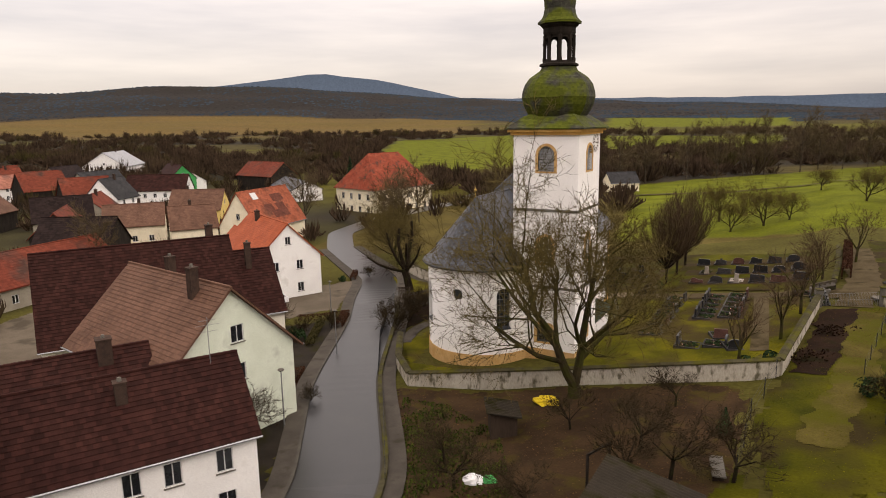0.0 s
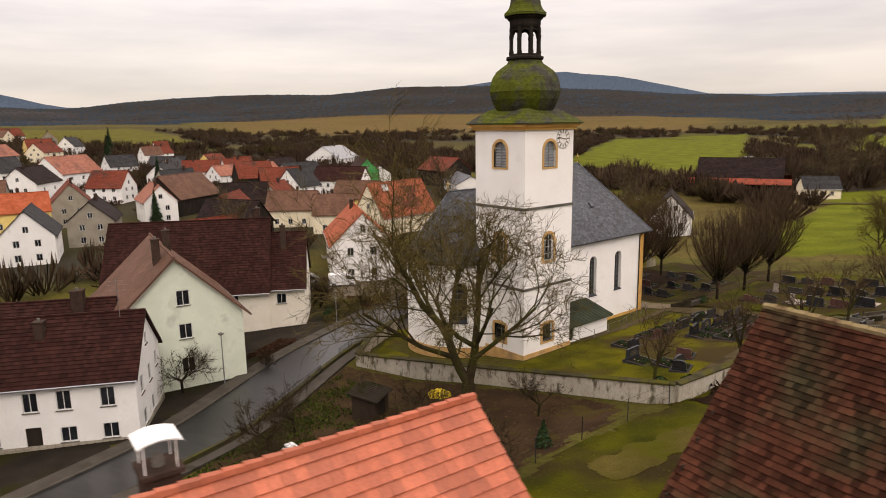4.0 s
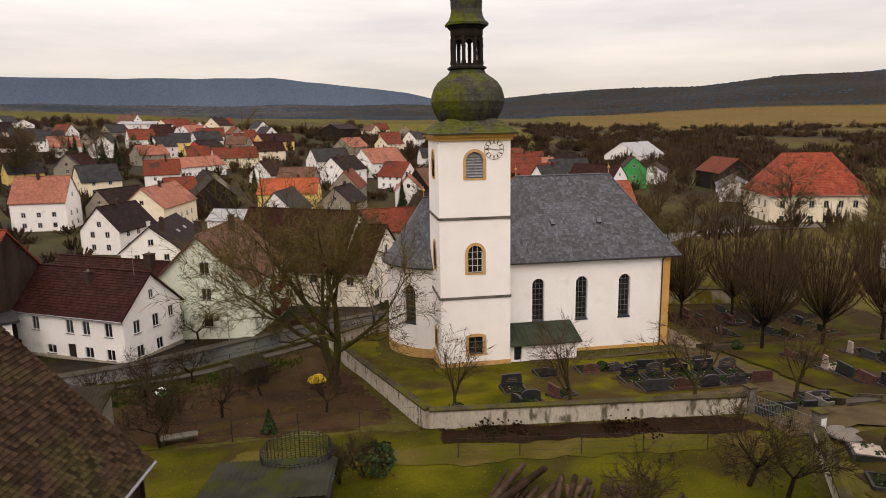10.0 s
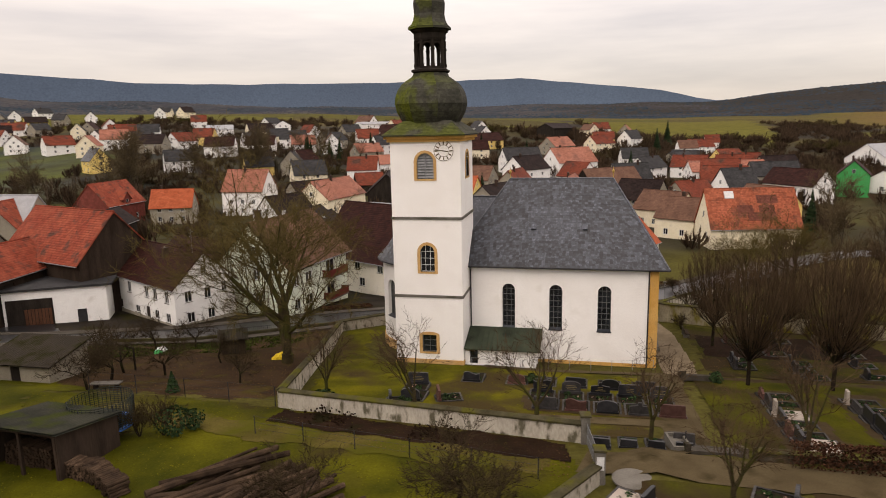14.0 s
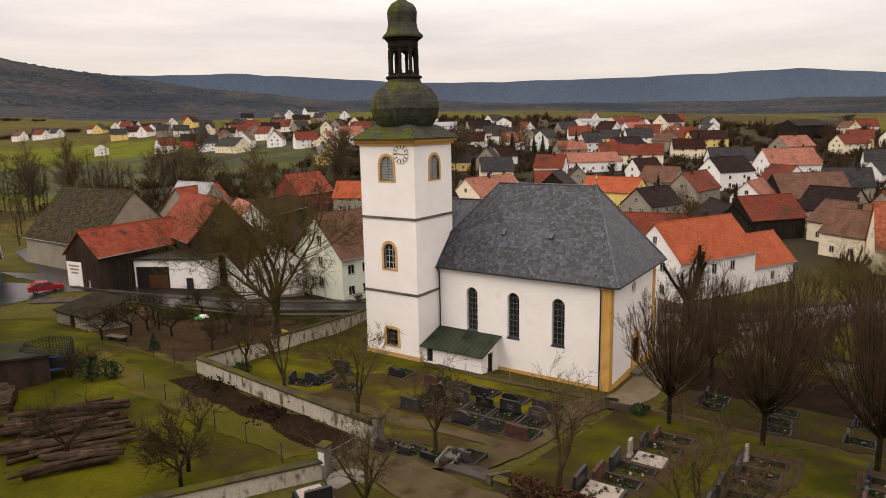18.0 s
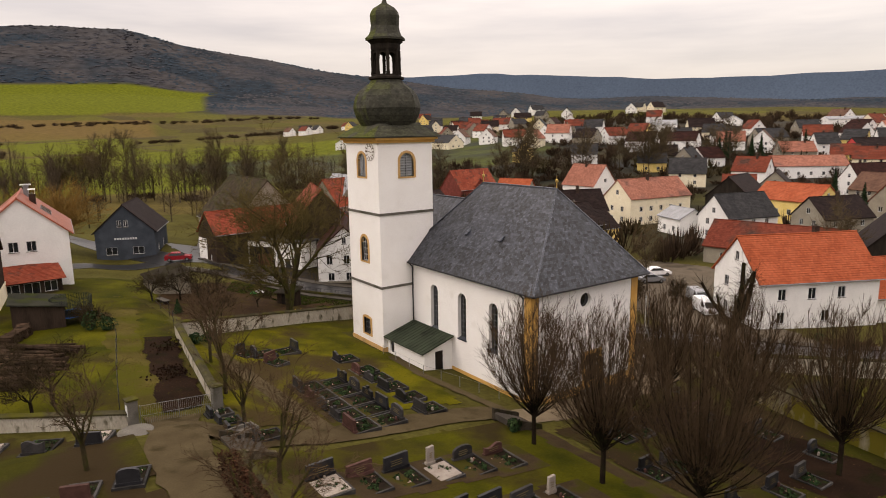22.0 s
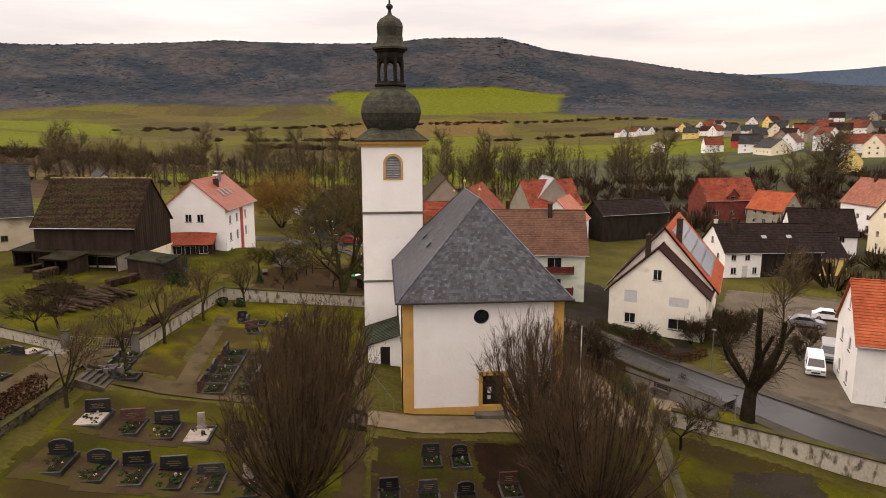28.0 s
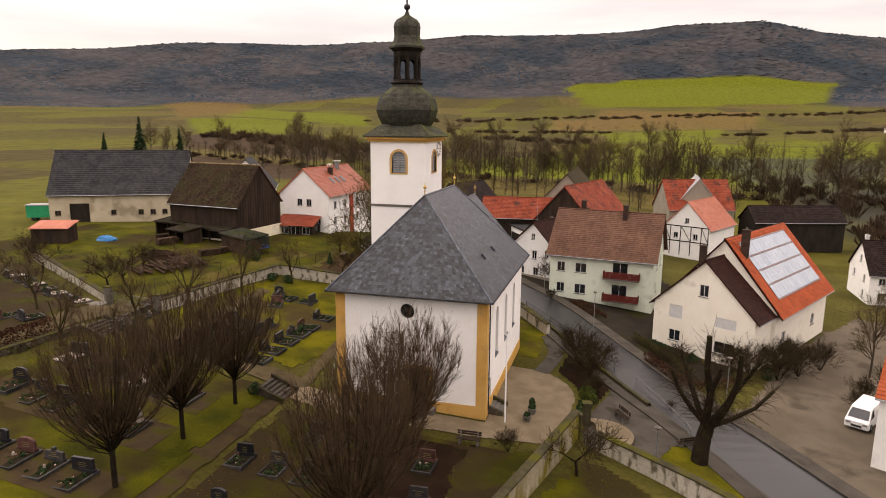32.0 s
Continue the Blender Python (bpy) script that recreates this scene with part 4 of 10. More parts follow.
def clock_face(m, hour, minute):
    g = Geo()
    g.lathe(((0.86, 0.0), (0.86, 0.03)), 32)
    face = part("clock_face", g, M["plaster"], tower, "white clock face with Roman numeral marks", m=m)
    g = Geo()
    for r0, r1 in ((0.86, 0.82), (0.5, 0.47)):
        for i in range(32):
            a, b = 2 * math.pi * i / 32, 2 * math.pi * (i + 1) / 32
            g.poly([(r * math.cos(c), r * math.sin(c), 0.045) for r, c in ((r0, a), (r0, b), (r1, b), (r1, a))])
    for i in range(12):
        a = 2 * math.pi * i / 12
        g.obox(Matrix.Rotation(a, 4, "Z") @ Matrix.Translation((0.65, 0, 0.035)), 0.26, 0.10, 0.02)
    part("numeral_ring", g, M["bronze"], face)
    for angle, ln in ((hour, 0.42), (minute, 0.72)):
        g = Geo()
        g.obox(Matrix.Rotation(radians(90 - angle), 4, "Z") @ Matrix.Translation((ln / 2 - 0.06, 0, 0.06)), ln + 0.12, 0.06, 0.02)
        part("hand", g, M["bronze"], face)


M["gilt"] = surf("tarnished_gilt", (0.42, 0.28, 0.08), (0.50, 0.34, 0.11), 3, 0.45, 0.0, metal=0.6)
M["bronze"] = surf("dark_bronze", (0.10, 0.075, 0.045), (0.14, 0.10, 0.06), 3, 0.5, 0.1, metal=0.4)
clock_face(pose(TX1 + 0.005, 57.22, 19.93, 90, 0, 90), 100, 280)
clock_face(pose(TX0 - 0.005, 57.22 - 3.3, 19.93, 90, 0, -90), 100, 280)

# nave
geo = Geo()
NW = 1.18
wins_s = [(y - NY0 - NW / 2, y - NY0 + NW / 2, 3.45, 7.65, 1.0) for y in (62.31, 66.6, 70.91)]
wall_face(geo, (NX1, NY0, 0), (0, 1, 0), NY1 - NY0, EAVE, wins_s, depth=0.42, v0=-1.5)
DOOR = (6.2, 7.9, 0.15, 3.1)
wall_face(geo, (NX1, NY1, 0), (-1, 0, 0), NX1 - NX0, EAVE, [DOOR, (5.41, 6.73, 7.22, 8.54)], depth=0.4, v0=-1.5)
wins_n = [(NY1 - y - NW / 2, NY1 - y + NW / 2, 3.45, 7.65, 1.0) for y in (70.91, 66.6, 62.31)] + [(1.2, 2.4, 0.05, 2.3)]
wall_face(geo, (NX0, NY1, 0), (0, -1, 0), NY1 - NY0, EAVE, wins_n, depth=0.42, v0=-1.5)
wall_face(geo, (NX0, NY0, 0), (1, 0, 0), NX1 - NX0, EAVE, v0=-1.5)
nave = part("nave", geo, M["plaster"], church)
for y in (62.31, 66.6, 70.91):
    church_window(NX1, y, 3.45, 90, NW, 4.2, 1.0, grid=(3, 8), barmat="leadbar", depth=0.36)
    church_window(NX0, y, 3.45, 270, NW, 4.2, 1.0, grid=(3, 8), barmat="leadbar", depth=0.36)
g = Geo()
g.lathe(((0.62, 0), (0.62, 0.02)), 24)
eye_win = part("round_window", g, M["glass"], church, m=pose(NX1 - 6.07, NY1 - 0.3, 7.88, 90, 0, 180))
g = Geo()
for i in range(24):
    a, b = 2 * math.pi * i / 24, 2 * math.pi * (i + 1) / 24
    q = lambda r, c, d: (r * math.cos(c), r * math.sin(c), d)  # noqa: E731
    g.poly([q(0.62, a, 0.31), q(0.96, a, 0.31), q(0.96, b, 0.31), q(0.62, b, 0.31)])
    g.poly([q(0.62, a, 0.0), q(0.62, a, 0.31), q(0.62, b, 0.31), q(0.62, b, 0.0)])
part("reveal", g, M["plaster"], eye_win)
# ochre corner strips and plinth of the nave
for x0, x1, y0, y1 in ((NX1 - 0.75, NX1 + 0.06, NY1 - 0.7, NY1 + 0.06), (NX0 - 0.06, NX0 + 0.75, NY1 - 0.7, NY1 + 0.06)):
    g = Geo()
    g.box(x0, x1, y0, y1, -1.2, EAVE - 0.12)
    part("corner_strip", g, M["ochre"], nave, "ochre painted corner strip")
g = Geo()
g.box(NX1 - 0.3, NX1 + 0.05, NY0 + 1, NY1, -1.2, 0.55)
g.box(NX0 - 0.05, NX1 + 0.05, NY1 - 0.3, NY1 + 0.05, -1.2, 0.55)
g.box(NX0 - 0.05, NX0 + 0.3, NY0, NY1, -1.2, 0.55)
part("plinth", g, M["ochre"], nave)
g = Geo()
g.box(NX0 - 0.42, NX1 + 0.42, NY0 - 0.3, NY1 + 0.42, EAVE - 0.14, EAVE)
part("eaves_board", g, M["darkwood"], nave)
# portal
g = Geo()
dx, dw = NX1 - 7.05, 1.7
for a, b, c, d in ((-dw / 2 - 0.3, -dw / 2, 0.15, 3.1), (dw / 2, dw / 2 + 0.3, 0.15, 3.1), (-dw / 2 - 0.3, dw / 2 + 0.3, 3.1, 3.42)):
    g.box(dx + a, dx + b, NY1 - 0.38, NY1 + 0.08, c, d)
portal = part("portal", g, M["ochre"], church, "ochre stone door surround")
g = Geo()
g.box(dx - dw / 2, dx + dw / 2, NY1 - 0.36, NY1 - 0.3, 0.15, 3.1)
leaf = part("door", g, M["darkwood"], portal, "dark wooden church door")
g = Geo()
g.box(dx + 0.1, dx + 0.4, NY1 - 0.3, NY1 - 0.28, 1.5, 2.0)
g.box(dx + 0.15, dx + 0.4, NY1 - 0.3, NY1 - 0.28, 1.0, 1.3)
part("notice", g, M["frame"], leaf, "white notices pinned to the door")
g = Geo()
g.box(dx - 1.5, dx + 1.5, NY1 + 0.06, NY1 + 1.0, -0.8, 0.14)
part("door_step", g, M["concrete"], portal)

# nave roof, hipped at both ends, with slates
RX, RY0, RY1 = (NX0 + NX1) / 2 - 0.1, 61.8, 71.65
ex0, ex1, ey0, ey1 = NX0 - 0.55, NX1 + 0.55, NY0 - 0.9, NY1 + 0.85
corner = {"a": (ex1, ey0, EAVE), "b": (ex1, ey1, EAVE), "c": (ex0, ey1, EAVE), "d": (ex0, ey0, EAVE), "r0": (RX, RY0, RIDGE), "r1": (RX, RY1, RIDGE)}
g = Geo()
for f in (("a", "b", "r1", "r0"), ("b", "c", "r1"), ("c", "d", "r0", "r1"), ("d", "a", "r0"), ("d", "c", "b", "a")):
    g.poly([corner[k] for k in f])
nave_roof = part("roof", g, M["slate"], church, "hipped roof of grey slates")
g = Geo()
for a, b, c, d in (("a", "b", "r1", "r0"), ("b", "c", "r1", "r1"), ("c", "d", "r0", "r1"), ("d", "a", "r0", "r0")):
    chosen = []
    g.tiles(corner[a], corner[b], corner[c], corner[d], 0.30, 0.26, 0.014, 0.010, pick=(0.3, 0.62, 0.28, 0.66) if (a, b) == ("a", "b") else None, picked=chosen)
    singles("slate", chosen, M["slate"], nave_roof)
part("slating", g, M["slate"], nave_roof, kind="stuff")
g = Geo()
for a, b in (("r0", "r1"), ("b", "r1"), ("c", "r1"), ("a", "r0"), ("d", "r0")):
    g.tube(corner[a], corner[b], 0.09, 0.09, 6)
part("ridge_lead", g, M["slate"], nave_roof)
for y, k, side in ((64.4, 0.43, 1), (69.1, 0.43, 1), (66.0, 0.3, -1), (70.0, 0.3, -1)):
    x = ex1 + (RX - ex1) * k if side > 0 else ex0 + (RX - ex0) * k
    z = EAVE + (RIDGE - EAVE) * k
    g = Geo()
    g.obox(pose(x, y, z + 0.02, 0, side * 46, 0), 0.55, 0.42, 0.14)
    part("roof_hatch", g, M["slate"], nave_roof, "small metal roof hatch")
g = Geo()
g.obox(pose(-24.4, 74.2, 11.15 + 0.15, -57, 0, 0), 0.45, 0.6, 0.14)
part("roof_hatch", g, M["slate"], nave_roof, "small metal roof hatch")
# gutters and downpipes
g = Geo()
g.tube((ex1 + 0.05, ey0, EAVE - 0.04), (ex1 + 0.05, ey1, EAVE - 0.04), 0.08, 0.08, 6)
g.tube((ex0 - 0.05, ey0, EAVE - 0.04), (ex0 - 0.05, ey1, EAVE - 0.04), 0.08, 0.08, 6)
g.tube((ex0, ey1 + 0.05, EAVE - 0.04), (ex1, ey1 + 0.05, EAVE - 0.04), 0.08, 0.08, 6)
part("gutter", g, M["iron"], nave_roof)
for x, y in ((NX1 + 0.12, NY1 - 0.78), (NX1 + 0.12, TY1 + 0.15), (NX0 - 0.12, NY1 - 0.78)):
    g = Geo()
    g.tube((x, y, 0), (x, y, EAVE - 0.5), 0.06, 0.06, 6)
    g.tube((x, y, EAVE - 0.5), (x + (0.4 if x > -25 else -0.4), y, EAVE - 0.08), 0.06, 0.06, 6)
    part("downpipe", g, M["iron"], nave)

# choir with a rounded end
AX, AY, AR, AS = -24.6, 54.2, 5.4, 5.6
TURNS = (0, 12, 24, 36, 52, 64, 74, 82, 98, 106, 116, 128, 144, 156, 168, 180)
ring = [(AX + AR, NY0), *((AX + AR * math.cos(radians(a)), AY - AS * math.sin(radians(a))) for a in TURNS), (AX - AR, NY0)]
geo = Geo()
for i, (p, q) in enumerate(zip(ring, ring[1:])):
    p3, q3 = Vector((*q, 0)), Vector((*p, 0))
    wd = (q3 - p3).length
    c, d = (p3 + q3) / 2, (q3 - p3).normalized()
    rz = math.degrees(math.atan2(d.y, d.x))
    holes = [(0.08, wd - 0.08, 3.35, 7.1, 1.0)] if i in (4, 12) else [(wd / 2 - 0.5, wd / 2 + 0.5, 6.0, 7.0)] if i == 8 else []
    wall_face(geo, p3, q3 - p3, wd, 8.95, holes, depth=0.4, v0=-1.5)
    if i in (4, 12):
        church_window(c.x, c.y, 3.35, rz, wd - 0.16, 3.75, 1.0, grid=(3, 7), barmat="leadbar", depth=0.36)
    if i == 8:
        g = Geo()
        g.lathe(((0.55, 0), (0.55, 0.02)), 20)
        m = pose(c.x, c.y, 6.5, 90, 0, rz)
        oculus = part("round_window", g, M["glass"], church, m=m @ Matrix.Translation((0, 0, -0.3)))
        g = Geo()
        for j in range(24):
            a, b = 2 * math.pi * j / 24, 2 * math.pi * (j + 1) / 24
            q4 = lambda r, t, dd: (r * math.cos(t), r * math.sin(t), dd)  # noqa: E731
            g.poly([q4(0.55, a, 0.31), q4(0.74, a, 0.31), q4(0.74, b, 0.31), q4(0.55, b, 0.31)])
            g.poly([q4(0.55, a, 0.0), q4(0.55, a, 0.31), q4(0.55, b, 0.31), q4(0.55, b, 0.0)])
        part("reveal", g, M["plaster"], oculus)
choir = part("choir", geo, M["plaster"], church)
g = Geo()
g.prism([(AX + (x - AX) * 1.015, AY + (y - AY) * 1.015) for x, y in reversed(ring)], -1.2, 0.95)
part("plinth", g, M["sandstone"], choir)
# its roof: a half cone with a flare at the eaves, then a ridge back to the nave
over = [(AX + (x - AX) * 1.09, AY + (y - AY) * 1.09) for x, y in ring]
apex, back = Vector((AX, 52.4, 15.0)), Vector((AX, 61.6, 15.0))
eave = [Vector((*p, 8.95)) for p in over]
mid = [e.lerp(apex if 0 < i < len(over) - 1 else Vector((AX, NY0, 15.0)), 0.22) - Vector((0, 0, 0.28)) for i, e in enumerate(eave)]
g, g2 = Geo(), Geo()
for i in range(len(eave) - 1):
    t0 = apex if i > 0 else Vector((AX, NY0, 15.0))
    t1 = apex if i < len(eave) - 2 else Vector((AX, NY0, 15.0))
    for a, b, c, d in ((eave[i], eave[i + 1], mid[i + 1], mid[i]), (mid[i], mid[i + 1], t1, t0)):
        g.poly([b, a, d, c] if (d - c).length > 0.01 else [b, a, d])
        g2.tiles(a, b, c, d, 0.30, 0.26, 0.014, 0.010)
for s in (0, -1):
    e = eave[s]
    far = Vector((e.x, NY0 + 3.5, e.z))
    g.poly([e, far, back, Vector((AX, NY0, 15.0)), mid[s]])
g.poly([(*p, 8.94) for p in over])
choir_roof = part("roof", g, M["slate"], choir, "rounded slate roof of the choir")
part("slating", g2, M["slate"], choir_roof, kind="stuff")
g = Geo()
g.tube(apex, back, 0.09, 0.09, 6)
part("ridge_lead", g, M["slate"], choir_roof)
g = Geo()
g.lathe(((0.05, 0), (0.04, 0.5), (0.14, 0.62), (0.14, 0.74), (0.03, 0.86), (0.02, 1.1)), 8, tuple(apex))
part("finial", g, M["gilt"], choir_roof, "small gilded ball finial")
g = Geo()
for p, q in zip(over, over[1:]):
    g.tube((*p, 8.9), (*q, 8.9), 0.09, 0.09, 6)
part("gutter", g, M["iron"], choir_roof)
for p in (over[2], over[0]):
    g = Geo()
    g.tube((p[0] * 0.985 + AX * 0.015, p[1] - 0.05, 0), (p[0] * 0.985 + AX * 0.015, p[1] - 0.05, 8.9), 0.06, 0.06, 6)
    part("downpipe", g, M["iron"], choir)
for y in (RY0, RY1):
    g = Geo()
    g.lathe(((0.05, 0), (0.04, 0.5), (0.14, 0.62), (0.14, 0.74), (0.03, 0.86), (0.02, 1.1)), 8, (RX, y, RIDGE))
    part("finial", g, M["gilt"], nave_roof, "small gilded ball finial")

# lean-to porch between tower and nave
geo = Geo()
wall_face(geo, (-15.2, 58.66, 0), (0, 1, 0), 6.4, 2.45, [(0.5, 1.2, 0.9, 2.2)], v0=-0.8)
wall_face(geo, (-15.2, 65.06, 0), (-1, 0, 0), 3.05, 2.45, [(1.15, 2.05, 0.25, 2.25)], v0=-0.8)
geo.poly([(-15.2, 65.06, 2.45), (-18.25, 65.06, 2.45), (-18.25, 65.06, 3.35)])
porch = part("porch", geo, M["plaster"], church)
g = Geo()
g.box(-17.25, -16.35, 64.9, 64.94, 0.25, 2.25)
part("door", g, M["darkwood"], porch, "dark porch door standing open")
g = Geo()
g.box(-15.38, -15.34, 59.16, 59.86, 0.9, 2.2)
part("window", g, M["glass"], porch)
g = Geo()
for i in range(14):
    y0, y1 = 58.68 + 6.75 * i / 14, 58.68 + 6.75 * (i + 1) / 14
    for dz in (0.0, -0.08):
        g.poly([(-14.75, y0, 2.42 + dz), (-14.75, y1, 2.42 + dz), (-18.22, y1, 3.48 + dz), (-18.22, y0, 3.48 + dz)])
    g.box(-14.76, -14.74, y0, y1, 2.34, 2.42)
    g.tube((-14.75, y1, 2.45), (-18.22, y1, 3.5), 0.03, 0.03, 4)
part("roof", g, M["copper"], porch, "green weathered standing-seam metal roof")

# ---- houses ----
PANES = {}


def plain_window(parent, m, w, h, frame="frame"):
    """A window of a far house: frame and pane in one mesh."""
    key = (round(w, 2), round(h, 2), frame, "plain")
    if key not in PANES:
        g = Geo()
        t = 0.08
        for a, b, c, d in ((-w / 2, -w / 2 + t, 0, h), (w / 2 - t, w / 2, 0, h), (-w / 2, w / 2, 0, t), (-w / 2, w / 2, h - t, h), (-t / 2, t / 2, 0, h)):
            g.box(a, b, 0.06, 0.13, c, d)
        n = len(g.f)
        g.poly([(-w / 2, 0.11, 0), (w / 2, 0.11, 0), (w / 2, 0.11, h), (-w / 2, 0.11, h)])
        me = g.mesh("window")
        me.materials.append(M[frame])
        me.materials.append(M["glass"])
        me.polygons[n].material_index = 1
        PANES[key] = me
    return part("window", PANES[key], None, parent, m=m)


def house_window(parent, m, w, h, frame="frame", shutter=False, sill=True):
    key = (round(w, 2), round(h, 2), frame)
    if key not in PANES:
        g = Geo()
        t = 0.055
        for a, b, c, d in ((-w / 2, -w / 2 + t, 0, h), (w / 2 - t, w / 2, 0, h), (-w / 2, w / 2, 0, t), (-w / 2, w / 2, h - t, h), (-t / 2, t / 2, 0, h)):
            g.box(a, b, 0.06, 0.13, c, d)
        f = g.mesh("window")
        f.materials.append(M[frame])
        g = Geo()
        g.poly([(-w / 2, 0.11, 0), (w / 2, 0.11, 0), (w / 2, 0.11, h), (-w / 2, 0.11, h)])
        p = g.mesh("pane")
        p.materials.append(M["glass"])
        g = Geo()
        g.box(-w / 2 - 0.08, w / 2 + 0.08, -0.08, 0.12, -0.07, -0.002)
        s = g.mesh("sill")
        s.materials.append(M["concrete"])
        PANES[key] = (f, p, s)
    f, p, s = PANES[key]
    ob = part("window", f, None, parent, m=m)
    part("pane", p, None, ob)
    if sill:
        part("sill", s, None, ob)
    return ob


def house(name, a, b, z0, width, eave, ridge, wall, roof, label, wins=None, tile=(0.33, 0.36), over=0.4, chim=(), hip=0.0, frame="frame", door=None, category="house", group="", verge=0.25, near=True, sink=1.2, pick=None, other=None, crest=None):
    """A house with its ridge from a to b. wins: by side f, b, l, r, openings (middle, foot, width, height) along the side. heights are over z0."""
    ax, ay, bx, by = *a, *b
    L = math.hypot(bx - ax, by - ay)
    ang = math.degrees(math.atan2(by - ay, bx - ax))
    top = thing(name, pose((ax + bx) / 2, (ay + by) / 2, z0, 0, 0, ang), label, category, group)
    wins = wins or {}
    w2, l2 = width / 2, L / 2
    sides = {"f": ((-l2, -w2, 0), (1, 0, 0), L, None, 0), "r": ((l2, -w2, 0), (0, 1, 0), width, (w2, ridge - 0.12), 90),
             "b": ((l2, w2, 0), (-1, 0, 0), L, None, 180), "l": ((-l2, w2, 0), (0, -1, 0), width, (w2, ridge - 0.12), 270)}
    geo = Geo()
    body_wall = None
    todo = []
    for key, (o, u, wd, apex, rz) in sides.items():
        holes = []
        for q in wins.get(key, ()):
            mid, foot, ww, hh = q[:4]
            holes.append((wd / 2 + mid - ww / 2, wd / 2 + mid + ww / 2, foot, foot + hh))
            p = Vector(o) + Vector(u) * (wd / 2 + mid) + Vector((0, 0, foot))
            todo.append((pose(*p, 0, 0, rz), ww, hh, q[4] if len(q) > 4 else ""))
        if door and door[0] == key:
            holes.append((wd / 2 + door[1] - door[2] / 2, wd / 2 + door[1] + door[2] / 2, 0.1, 0.1 + door[3]))
        wall_face(geo, o, u, wd, eave - (0.02 if hip == 0 else 0), holes, apex if hip == 0 else None, v0=-sink)
    body = part("wall", geo, wall, top)
    for m, ww, hh, how in todo:
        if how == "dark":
            # a flat dark sheet paints the unlit space behind the opening
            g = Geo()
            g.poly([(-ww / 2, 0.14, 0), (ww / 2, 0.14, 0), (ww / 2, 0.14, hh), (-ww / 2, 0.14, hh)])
            part("opening", g, M["darkwood"], body, "dark sheet for the shade inside an opening", m=m)
        elif how == "shut":
            g = Geo()
            for j in range(int(hh / 0.12)):
                g.box(-ww / 2, ww / 2, 0.03, 0.06, j * 0.12, j * 0.12 + 0.11)
            part("roller_shutter", g, M["frame"], body, "closed pale roller shutter", m=m, kind="stuff")
        else:
            (house_window if near else plain_window)(body, m, ww, hh, frame)
    if door:
        o, u, wd, apex, rz = sides[door[0]]
        p = Vector(o) + Vector(u) * (wd / 2 + door[1])
        g = Geo()
        g.box(-door[2] / 2, door[2] / 2, 0.1, 0.15, 0.1, 0.1 + door[3])
        part("door", g, door[4], body, m=pose(*p, 0, 0, rz))
    k = (ridge - eave) / w2
    ez = eave - k * over
    th = 0.16
    hx = hip * w2
    ex = l2 + (verge if hip == 0 else over)
    rx = l2 + verge if hip == 0 else l2 - hx
    for s in (-1, 1):
        A, B, C, D = (-ex * s, -s * (-w2 - over) * -1, ez), (ex * s, -s * (-w2 - over) * -1, ez), (rx * s, 0, ridge), (-rx * s, 0, ridge)
        A, B, C, D = Vector((-s * ex, s * (w2 + over) * -1, ez)), Vector((s * ex, -s * (w2 + over), ez)), Vector((s * rx, 0, ridge)), Vector((-s * rx, 0, ridge))
        g = Geo()
        dn = Vector((0, 0, -th))
        g.poly([A, B, C, D])
        g.poly([A + dn, D + dn, C + dn, B + dn])
        g.poly([A + dn, B + dn, B, A])
        g.poly([B + dn, C + dn, C, B])
        g.poly([D + dn, A + dn, A, D])
        skin = other if other and s < 0 else roof
        slope = part("roof", g, skin, top)
        if tile:
            g = Geo()
            chosen = []
            g.tiles(A, B, C, D, *tile, lift=0.05 if near else 0.03, pick=pick[1:] if pick and pick[0] == s else None, picked=chosen)
            part("tiling", g, skin, slope, kind="stuff")
            if chosen:
                singles("tile", chosen, skin, slope)
        if near:
            g = Geo()
            g.tube(A + Vector((0, -s * 0.06, -0.06)), B + Vector((0, -s * 0.06, -0.06)), 0.07, 0.07, 5)
            part("gutter", g, M["steel"], slope)
        if hip:
            A, B, C = Vector((s * ex, s * (w2 + over) * -1, ez)), Vector((s * ex, s * (w2 + over), ez)), Vector((s * rx, 0, ridge))
            g = Geo()
            g.poly([A, B, C])
            slope = part("roof", g, roof, top)
            if tile:
                g = Geo()
                g.tiles(A, B, C, C, *tile)
                part("tiling", g, roof, slope, kind="stuff")
    g = Geo()
    n = max(2, round(2 * rx / 0.4))
    for i in range(n):
        x0 = -rx + 2 * rx * i / n
        g.tube((x0, 0, ridge + 0.01), (x0 + 2 * rx / n * 1.06, 0, ridge + 0.025), 0.10, 0.12, 6)
    part("ridge_capping", g, crest or roof, top, kind="stuff")
    for cx, cy, ch, cm in chim:
        zc = ridge - k * abs(cy)
        g = Geo()
        g.box(cx - 0.3, cx + 0.3, cy - 0.3, cy + 0.3, zc - 0.9, zc + ch)
        g.box(cx - 0.36, cx + 0.36, cy - 0.36, cy + 0.36, zc + ch - 0.02, zc + ch + 0.1)
        ob = part("chimney", g, M[cm], top)
        g = Geo()
        g.tube((cx, cy, zc + ch + 0.1), (cx, cy, zc + ch + 0.3), 0.12, 0.1, 8)
        part("flue", g, M["concrete"], ob)
    return top, sides

